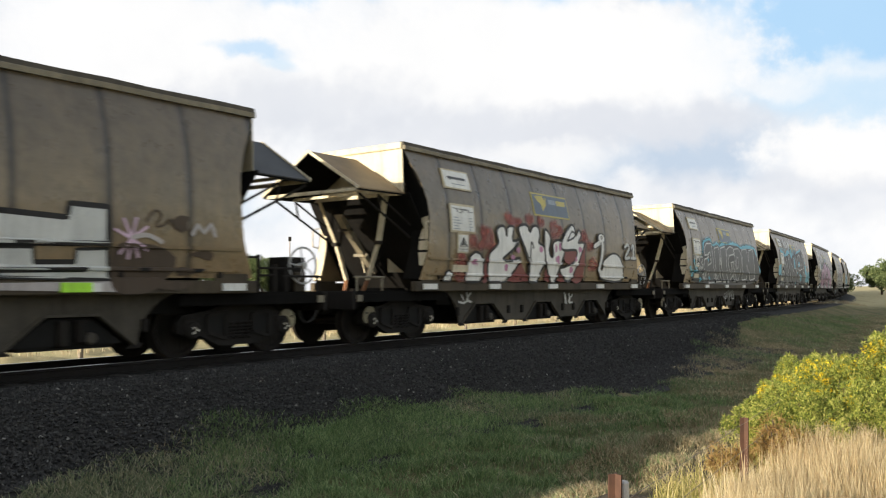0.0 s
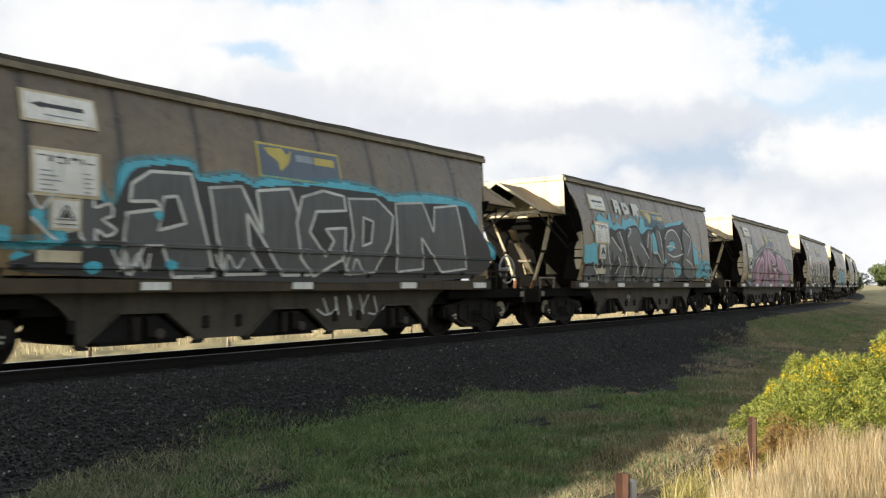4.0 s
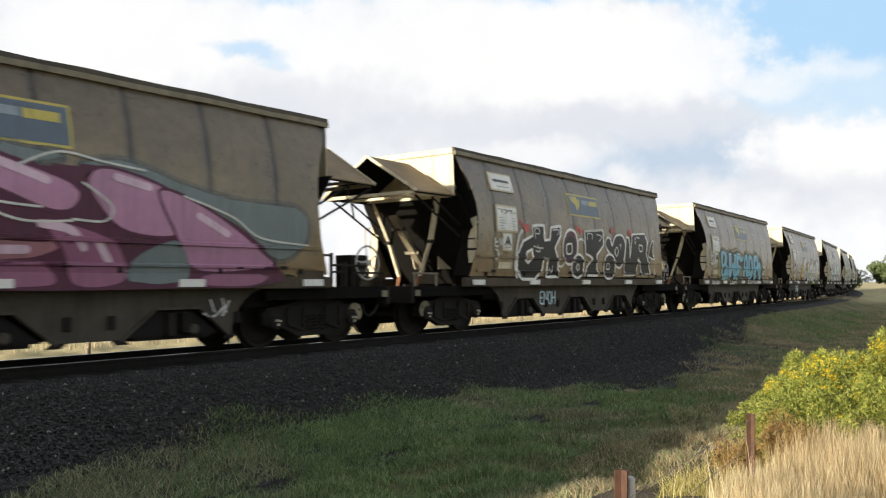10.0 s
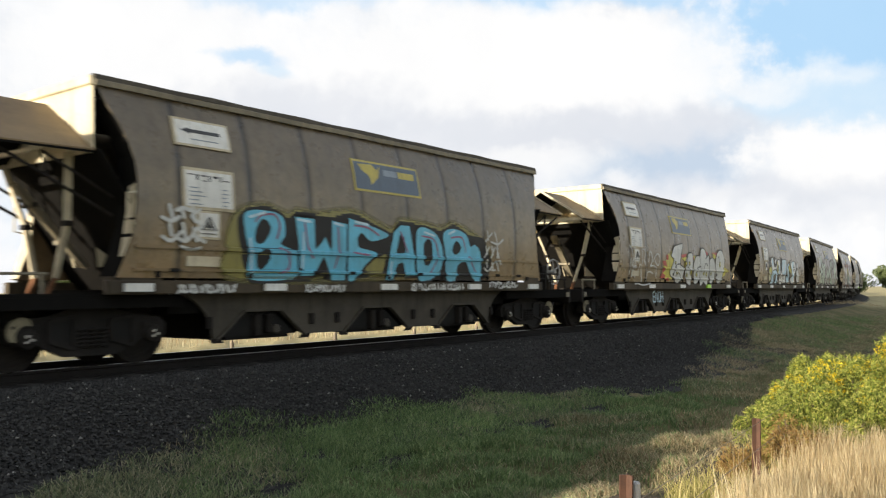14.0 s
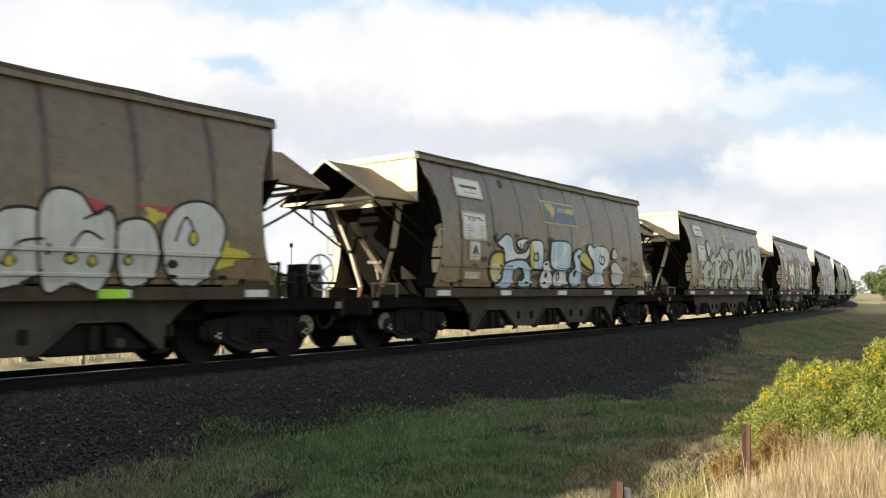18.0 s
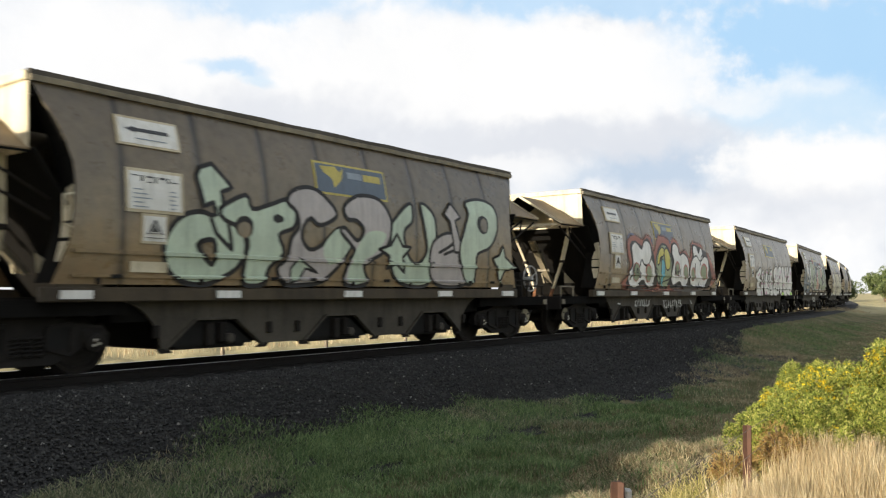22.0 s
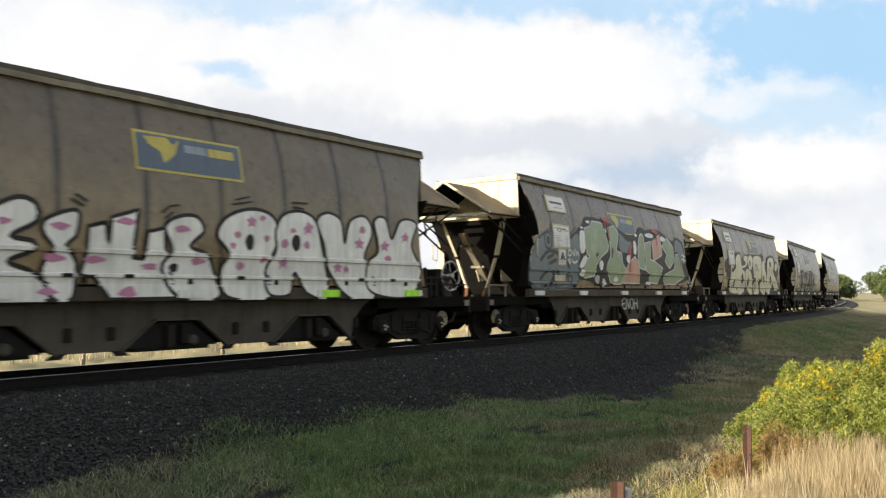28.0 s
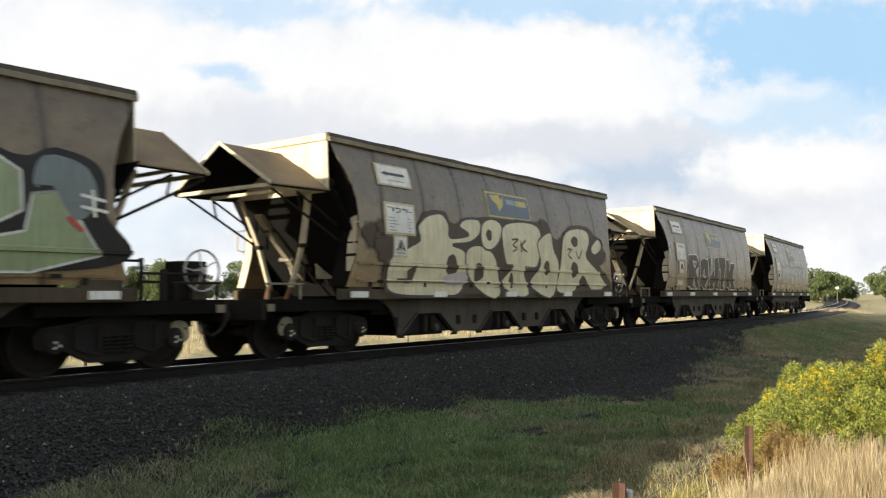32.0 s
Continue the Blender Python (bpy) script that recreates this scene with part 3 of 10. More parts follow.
def strip(bm, x0, x1, z0, z1, proud, cols=24, side=-1):
    """A strip that lies on the curved side, proud of it."""
    zs = [z0] + [p[0] for p in PROFILE if z0 + 0.01 < p[0] < z1 - 0.01] + [z1]
    rows = [[bm.verts.new((x0 + (x1 - x0) * i / cols, side * (half_width(z) + proud), z)) for i in range(cols + 1)] for z in zs]
    fs = []
    for a, b in zip(rows, rows[1:]):
        for i in range(cols):
            fs.append(bm.faces.new((a[i], a[i + 1], b[i + 1], b[i])))
    r = bmesh.ops.extrude_face_region(bm, geom=fs)
    for v in r["geom"]:
        if isinstance(v, bmesh.types.BMVert):
            v.co.y -= side * (proud - 0.0 + 0.012)
    bmesh.ops.recalc_face_normals(bm, faces=bm.faces[:])
    return bm


def skirt(side):
    """Side of the discharge chutes: arched ends over the bogies, three trapezoid openings with thick edges."""
    low, top = 0.215, 0.90
    pts = [(-4.20, top)]
    for i in range(1, 9):
        a = i / 8 * math.pi / 2
        pts.append((-4.20 + 0.78 * math.sin(a), top - (top - low) * (1 - math.cos(a))))
    for c in (-2.53, 0.0, 2.53):
        pts += [(c - 0.80, low + 0.02), (c - 0.33, 0.60), (c + 0.33, 0.60), (c + 0.80, low + 0.02)]
    for i in range(8, 0, -1):
        a = i / 8 * math.pi / 2
        pts.append((4.20 - 0.78 * math.sin(a), top - (top - low) * (1 - math.cos(a))))
    pts.append((4.20, top))
    bm = bmesh.new()
    vs = [bm.verts.new((x, side * 1.06, z)) for x, z in pts]
    f = bm.faces.new(vs)
    r = bmesh.ops.extrude_face_region(bm, geom=[f])
    for v in r["geom"]:
        if isinstance(v, bmesh.types.BMVert):
            v.co.y -= side * 0.05
    bmesh.ops.triangulate(bm, faces=[q for q in bm.faces if len(q.verts) > 4])
    bmesh.ops.recalc_face_normals(bm, faces=bm.faces[:])
    return bm


def hood_sheet(e, side, drop=0.0, reach=1.28):
    """One slope of the gabled hood at end e."""
    x0, x1 = e * (HALF - 0.02), e * (HALF + reach)
    bm = bmesh.new()
    top = [(x0, 0, 3.37 + drop), (x1, 0, 3.37 + drop), (x1, side * 1.16, 2.64 + drop), (x0, side * 1.14, 2.66 + drop)]
    low = [(a, b, c - 0.02) for a, b, c in top]
    vs = [bm.verts.new(p) for p in top + low]
    for f in ((0, 1, 2, 3), (7, 6, 5, 4), (0, 4, 5, 1), (1, 5, 6, 2), (2, 6, 7, 3), (3, 7, 4, 0)):
        bm.faces.new([vs[i] for i in f])
    bmesh.ops.recalc_face_normals(bm, faces=bm.faces[:])
    return bm


def wheel_solid():
    """One wheel pair on its axle, turning about the local y axis."""
    bm = bmesh.new()
    for side in (-1, 1):
        m = Matrix.Translation((0, side * 0.5, 0)) @ pose(0, 0, 0, -90 * side)
        lathe_into(bm, [(0.07, -0.02), (0.09, 0.0), (0.10, 0.03), (0.20, 0.045), (0.31, 0.03), (0.345, 0.0), (0.435, 0.0), (0.435, 0.025), (0.405, 0.035), (0.400, 0.12), (0.345, 0.125), (0.31, 0.085), (0.20, 0.075), (0.11, 0.11), (0.10, 0.15)], 32, m)
    lathe_into(bm, [(0.07, -0.86), (0.07, 0.86)], 12, pose(0, 0, 0, 90))
    return bm


def bearing_cap():
    bm = bmesh.new()
    lathe_into(bm, [(0.125, 0.0), (0.125, 0.05), (0.105, 0.08), (0.055, 0.095), (0.045, 0.105)], 18, Matrix.Translation((0, -0.93, 0)) @ pose(0, 0, 0, 90))
    return bm


def cap_bolts():
    bm = bmesh.new()
    for k in range(3):
        a = k * 2 * math.pi / 3
        lathe_into(bm, [(0.020, 0.0), (0.020, 0.03)], 6, Matrix.Translation((0.038 * math.cos(a), -1.012, 0.038 * math.sin(a))) @ pose(0, 0, 0, 90))
    return bm


def side_frame(side):
    """Cast bogie side frame with two windows and a spring opening."""
    outer = [(-1.06, 0.47), (-0.98, 0.57), (-0.55, 0.62), (-0.30, 0.70), (0.30, 0.70), (0.55, 0.62), (0.98, 0.57), (1.06, 0.47), (1.04, 0.33), (0.93, 0.28), (0.72, 0.30), (0.52, 0.20), (0.34, 0.12), (-0.34, 0.12), (-0.52, 0.20), (-0.72, 0.30), (-0.93, 0.28), (-1.04, 0.33)]
    bm = bmesh.new()
    vs = [bm.verts.new((x, side * 0.93, z)) for x, z in outer]
    f = bm.faces.new(vs)
    r = bmesh.ops.extrude_face_region(bm, geom=[f])
    for v in r["geom"]:
        if isinstance(v, bmesh.types.BMVert):
            v.co.y -= side * 0.13
    bmesh.ops.triangulate(bm, faces=[q for q in bm.faces if len(q.verts) > 4])
    # raised ribs round the windows
    for x0, x1 in ((-0.56, -0.24), (0.24, 0.56)):
        for a, b in (((x0, 0.56), (x1, 0.60)), ((x0, 0.32), (x1, 0.22)), ((x0, 0.56), (x0, 0.32)), ((x1, 0.60), (x1, 0.22))):
            bar_into(bm, (a[0], side * 0.945, a[1]), (b[0], side * 0.945, b[1]), 0.045, 0.05)
    bmesh.ops.recalc_face_normals(bm, faces=bm.faces[:])
    return bm


def window_dark(side, x0, x1):
    return box(x0, x1, min(side * 0.934, side * 0.938), max(side * 0.934, side * 0.938), 0.30, 0.57)


def crescent(e, y):
    """Crescent-shaped nose that half surrounds the outer bearing."""
    bm = bmesh.new()
    out, y0 = 1 if y > 0 else -1, y * 1.085
    a0, a1 = (1.15, 3.55) if e < 0 else (-0.41, 1.99)
    rings = []
    for a in np.linspace(a0, a1, 13):
        f = (a - a0) / (a1 - a0)
        r0, r1 = 0.135, 0.135 + 0.11 * math.sin(math.pi * f) ** 0.6 + 0.012
        c, s = math.cos(a), math.sin(a)
        rings.append([bm.verts.new((e * 0.83 + r * c, yy, 0.385 + r * s)) for r, yy in ((r0, y0), (r1, y0), (r1, y0 + out * 0.018), (r0, y0 + out * 0.018))])
    for p, q in zip(rings, rings[1:]):
        for k in range(4):
            bm.faces.new((p[k], p[(k + 1) % 4], q[(k + 1) % 4], q[k]))
    bm.faces.new(rings[0])
    bm.faces.new(rings[-1][::-1])
    bmesh.ops.recalc_face_normals(bm, faces=bm.faces[:])
    return bm


def spring_coil():
    return tube([(0.055 * math.cos(a), 0.03 * math.sin(a), 0.22 + 0.24 * a / 31.4) for a in np.linspace(0, 31.4, 41)], 0.014, 5)


# near-black, mostly for painting the shade inside openings and holes
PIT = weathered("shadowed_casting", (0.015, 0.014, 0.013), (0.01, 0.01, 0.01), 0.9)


def build_bogie(wagon, x):
    """Three-piece bogie with two wheel pairs."""
    bogie = child("bogie", None, wagon, pose(x, 0, 0), "dark cast steel three-piece bogie caked in grime")
    for side in (-1, 1):
        part("side_frame", side_frame(side), BOGIE, bogie)
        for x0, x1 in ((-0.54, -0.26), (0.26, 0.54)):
            # dark box stands in for the shade of a window in the solid frame
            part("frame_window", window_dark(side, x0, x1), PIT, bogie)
    for y in (-0.955, 0.955):
        for u in (-0.14, 0.0, 0.14):
            child("spring", SPRING, bogie, pose(u, y, 0))
    bm = box(-0.20, 0.20, -0.90, 0.90, 0.42, 0.66, bevel=0.04)
    box_into(bm, -0.24, 0.24, -0.30, 0.30, 0.66, 0.74)
    part("bolster", bm, BOGIE, bogie)
    for e in (-1, 1):
        bm = bmesh.new()
        for side in (-1, 1):
            box_into(bm, e * 0.40 - 0.05, e * 0.40 + 0.05, side * 0.56 - 0.06, side * 0.56 + 0.06, 0.20, 0.52)
        tube_into(bm, [(e * 0.40, -0.62, 0.3), (e * 0.40, 0.62, 0.3)], 0.03)
        part("brake_beam", bm, BOGIE, bogie)
        ws = child("wheelset", WHEELS, bogie, pose(e * 0.83, 0, 0.36))
        for y in (-0.885, 0.885):
            part("axle_box", box(e * 0.83 - 0.15, e * 0.83 + 0.15, y - 0.085, y + 0.085, 0.34, 0.54, bevel=0.03), BOGIE, bogie)
            if e * x > 0:
                part("pedestal_cap", crescent(e, y), BOGIE_PALE, bogie, "pale crescent nose of the side frame")
                bm = bmesh.new()
                lathe_into(bm, [(0.022, 0.0), (0.022, 0.006)], 10, Matrix.Translation((e * 0.99, y * 1.105, 0.50)) @ pose(0, 0, 0, 90 if y < 0 else -90))
                part("pin_hole", bm, PIT, bogie)
    return bogie


def turning_gear():
    """Wheels, axle, bearing caps and their bright bolts, which all turn together."""
    bm = bmesh.new()
    for i, (solid, mat) in enumerate(((wheel_solid(), STEEL), (bearing_cap(), BOGIE), (cap_bolts(), BRIGHT))):
        me = finish("wheelset_piece", solid, mat)
        old = len(bm.faces)
        bm.from_mesh(me)
        bm.faces.ensure_lookup_table()
        for f in bm.faces[old:]:
            f.material_index = i
        bpy.data.meshes.remove(me)
    me = finish("wheelset", bm, STEEL, True)
    me.materials.append(BOGIE)
    me.materials.append(BRIGHT)
    return me


WHEELS = turning_gear()
SPRING = finish("spring", spring_coil(), BOGIE)


def end_bay(wagon, e):
    """All that stands over the bogie at end e (-1 or 1): end sheet, slope, hood, struts, deck, coupler."""
    x = lambda u: e * (HALF + u)          # u metres outwards from the end of the rim
    # upright end sheet under the rim, with pressed edge
    part("end_sheet", plate([(x(-0.01), -1.09, 3.56), (x(-0.01), 1.09, 3.56), (x(-0.01), 1.12, 2.62), (x(-0.01), -1.12, 2.62)], 0.015), CREAM, wagon, "cream painted hopper end sheet")
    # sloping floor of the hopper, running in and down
    part("slope_sheet", plate([(x(-0.02), -1.25, 2.66), (x(-0.02), 1.25, 2.66), (x(-1.15), 1.30, 0.95), (x(-1.15), -1.30, 0.95)], 0.02), SOOT_SHADE, wagon, "slope sheet black with coal dust and shade")
    bm = bar((x(0.36), 0.15, 2.30), (x(-0.62), 0.15, 1.26), 0.17, 0.035)
    bar_into(bm, (x(0.36), 0.06, 2.28), (x(-0.62), 0.06, 1.24), 0.02, 0.09)
    part("slope_stiffener", bm, RIM, wagon, "tan stiffener under the slope")
    for q in (0.25, 0.7):
        part("stiffener_rung", bar((x(0.38 - 0.98 * q), 0.0, 2.30 - 1.04 * q), (x(0.38 - 0.98 * q), 0.34, 2.30 - 1.04 * q), 0.04, 0.06), RIM if q > 0.5 else FRAME, wagon)
    # end rim
    part("end_rim", box(min(x(-0.03), x(0.045)), max(x(-0.03), x(0.045)), -1.10, 1.10, 3.47, 3.585, bevel=0.012), CREAM, wagon)
    # gabled hood
    reach = 1.28 if e < 0 else 1.08
    hood = child("hood", None, wagon, label="gabled steel hood over the wagon end")
    for side in (-1, 1):
        part("hood_sheet", hood_sheet(e, side, 0.0, reach), HOODTOP, hood, "rust-stained tan hood plate")
        # added black sheet that paints the shade under the hood
        part("hood_lining", hood_sheet(e, side, -0.03, reach), SOOT_SHADE, hood, "underside of the hood coloured black for its shade")
        part("hood_edge", bar((x(reach + 0.012), 0, 3.365), (x(reach + 0.012), side * 1.17, 2.635), 0.018, 0.05), CREAM, hood)
    part("tie_bar", bar((x(reach - 0.06), -1.12, 2.62), (x(reach - 0.06), 1.12, 2.62), 0.05, 0.06), CREAM, hood)
    part("tie_bar", bar((x(0.55), -1.12, 2.63), (x(0.55), 1.12, 2.63), 0.05, 0.05), CREAM, hood)
    for side in (-1, 1):
        part("hood_strut", tube([(x(1.12), side * 1.02, 2.57), (x(-0.32), side * 1.02, 1.86)], 0.022), FRAME, wagon)
        part("hood_strut", tube([(x(0.60), side * 1.02, 2.58), (x(-0.32), side * 1.02, 2.10)], 0.020), FRAME, wagon)
        part("strut_tie", tube([(x(0.60), side * 1.02, 2.58), (x(0.52), side * 1.02, 2.28)], 0.018), FRAME, wagon)
        # corner post in two lengths, leaning inwards at the foot
        part("brace_upper", bar((x(0.16), side * 0.83, 2.62), (x(0.0), side * 0.53, 1.77), 0.10 if side < 0 else 0.07, 0.05), CREAM, wagon, "dusty cream brace leaning inwards")
        bm = bar((x(0.0), side * 0.53, 1.80), (x(0.0), side * 0.26, 1.08), 0.075, 0.05)
        part("brace_lower", bm, CREAM, wagon, "dusty cream brace leaning inwards")
        part("brace_foot", bar((x(0.0), side * 0.265, 1.09), (x(0.09), side * 0.23, 0.885), 0.07, 0.05), RUST, wagon, "orange rusted foot of the brace")
        part("brace_collar", box(min(x(-0.06), x(0.06)), max(x(-0.06), x(0.06)), side * 0.53 - 0.06, side * 0.53 + 0.06, 1.74, 1.81, bevel=0.01), FRAME, wagon)
        # side wing foot
        part("wing_foot", plate([(x(-0.28), side * 1.31, 0.92), (x(-0.28), side * 1.31, 1.14), (x(-0.85), side * 1.31, 1.14), (x(-0.85), side * 1.31, 0.92)], 0.02), SILL, wagon)
        # flange that faces outwards along the curved end of the side
        zs = [1.10, 1.40, 1.70, 2.0, 2.3, 2.6, 2.85] if side > 0 else [1.10, 1.40, 1.70, 2.0, 2.3, 2.6, 2.85, 3.1, 3.3, 3.5]
        outer = [(x(-edge_in(z) + 0.004), side * (half_width(z) - 0.005), z) for z in zs]
        inner = [(x(-edge_in(z) + 0.004), side * ((1.20 if side > 0 else 0.98) - 0.05 * abs(z - 2.0)), z) for z in zs]
        bm = bmesh.new()
        for a in range(len(zs) - 1):
            vs = [bm.verts.new(p) for p in (outer[a], outer[a + 1], inner[a + 1], inner[a])]
            bm.faces.new(vs)
        bmesh.ops.remove_doubles(bm, verts=bm.verts[:], dist=0.001)
        bmesh.ops.recalc_face_normals(bm, faces=bm.faces[:])
        bmesh.ops.solidify(bm, geom=bm.faces[:], thickness=0.012)
        # the near flange takes its shade, with the soot, as black colour
        part("end_flange", bm, CREAM if side > 0 else SOOT_SHADE, wagon, "cream flange on the curved end of the side" if side > 0 else "flange on the curved end of the side, black with soot and shade")
        # sunlit pieces of the near flange, laid on as cream plates
        if side < 0:
            for z0, z1 in ((1.34, 1.60), (1.63, 1.80), (1.83, 2.06)):
                part("wing_plate", plate([(x(0.016 - edge_in(z0)), -1.17 - 0.09 * (z0 < 1.5), z0), (x(0.016 - edge_in(z0)), 0.008 - half_width(z0), z0), (x(0.016 - edge_in(z1)), 0.008 - half_width(z1), z1), (x(0.016 - edge_in(z1)), -1.17 - 0.07 * (z1 > 2.0), z1)], 0.006), CREAM, wagon)
        # small added plate whose cream colour paints a patch of sun
        part("hinge_plate", plate([(x(-0.43), side * 1.22, 2.02), (x(-0.43), side * 1.36, 2.02), (x(-0.43), side * 1.36, 2.26), (x(-0.43), side * 1.22, 2.22)], 0.012), CREAM, wagon)
        part("gusset", plate([(x(-0.50), side * 0.34, 1.50), (x(-0.56), side * 0.30, 1.24), (x(-0.86), side * 0.44, 1.24)], 0.02), CREAM, wagon)
        if e < 0:
            part("grab_rail", tube([(x(-0.40), side * 1.38, 1.75), (x(-0.28), side * 1.42, 1.78), (x(-0.28), side * 1.42, 2.12), (x(-0.42), side * 1.38, 2.15)], 0.014), CREAM, wagon)
    # deck and end beam
    bm = box(min(x(-1.20), x(1.36)), max(x(-1.20), x(1.36)), -1.16, 1.16, 0.84, 0.885)
    part("deck", bm, SOOT_SHADE, wagon)
    for side in (-1, 1):
        part("side_frame_beam", box(min(x(-1.3), x(1.36)), max(x(-1.3), x(1.36)), side * 1.13 - 0.03, side * 1.13 + 0.03, 0.70, 0.838), SOOT_SHADE, wagon)
        part("draft_beam", box(min(x(0.2), x(1.36)), max(x(0.2), x(1.36)), side * 0.36 - 0.06, side * 0.36 + 0.06, 0.50, 0.838), FRAME, wagon)
    part("headstock", box(min(x(1.365), x(1.45)), max(x(1.365), x(1.45)), -1.18, 1.18, 0.58, 0.885, bevel=0.01), FRAME, wagon)
    part("lamp_plate", box(min(x(1.22), x(1.36)), max(x(1.22), x(1.36)), -1.20, -1.185, 0.71, 0.82), RIM, wagon, "grimy pale square plate")
    # coupler
    bm = box(min(x(1.45), x(1.66)), max(x(1.45), x(1.66)), -0.09, 0.09, 0.62, 0.80, bevel=0.02)
    box_into(bm, min(x(1.60), x(1.715)), max(x(1.60), x(1.715)), -0.16, 0.13, 0.58, 0.86, bevel=0.04)
    part("coupler", bm, BOGIE, wagon, "knuckle coupler")
    part("brake_hose", tube([(x(1.42), -0.45, 0.72), (x(1.50), -0.45, 0.60), (x(1.60), -0.42, 0.42), (x(1.71), -0.40, 0.36)], 0.026), RUBBER, wagon, "black rubber brake hose")
    # low hand rail across the deck edge
    bm = tube([(x(1.28), -1.12, 0.885), (x(1.28), -1.12, 1.14)], 0.02)
    tube_into(bm, [(x(0.62), -1.12, 0.885), (x(0.62), -1.12, 1.14)], 0.02)
    tube_into(bm, [(x(1.34), -1.12, 1.12), (x(0.56), -1.12, 1.12)], 0.018)
    # sunlight on the rail at one end is put into its colour
    part("deck_rail", bm, RIM if e < 0 else FRAME, wagon, "deck rail coloured sunlit tan" if e < 0 else "")
    if e > 0:
        # hand brake: box, shaft and spoked wheel
        part("brake_box", box(x(0.98), x(1.42), -0.70, -0.30, 0.885, 1.44, bevel=0.015), FRAME, wagon, "grey steel brake box")
        part("brake_gearbox", box(x(1.10), x(1.34), -0.80, -0.71, 0.885, 1.20, bevel=0.012), SILL, wagon, "brown rusted gear case behind the handbrake wheel")
        for u0, z1 in ((0.10, 1.44), (0.42, 1.30)):
            part("guard_post", box(x(u0), x(u0 + 0.05), -1.10, -1.05, 0.885, z1, bevel=0.006), FRAME, wagon)
        for u0, u1, z0 in ((-0.16, 0.15, 1.40), (0.10, 0.98, 1.24), (0.10, 0.47, 1.13)):
            part("guard_rail", tube([(x(u0), -1.075, z0), (x(u1), -1.075, z0)], 0.018, 6), FRAME, wagon)
        part("brake_post", box(x(0.62), x(0.70), -0.80, -0.72, 0.885, 1.30), FRAME, wagon)
        hw = child("handwheel", None, wagon, pose(x(1.22), -0.86, 1.30), "round spoked white handbrake wheel")
        bm = bmesh.new()
        tube_into(bm, [(0.29 * math.cos(a), 0, 0.29 * math.sin(a)) for a in np.linspace(0, 2 * math.pi, 33)], 0.017, 7, False)
        part("wheel_rim", bm, HANDWHEEL, hw, "", True)
        for k in range(5):
            a = 2 * math.pi * k / 5 + 0.5
            part("spoke", tube([(0.03 * math.cos(a), 0, 0.03 * math.sin(a)), (0.16 * math.cos(a + 0.12), -0.02, 0.16 * math.sin(a + 0.12)), (0.29 * math.cos(a), 0, 0.29 * math.sin(a))], 0.011, 6), HANDWHEEL, hw)
        bm = bmesh.new()
        lathe_into(bm, [(0.05, -0.05), (0.05, 0.03), (0.03, 0.16)], 12, pose(0, 0, 0, -90))
        part("hub", bm, HANDWHEEL, hw)


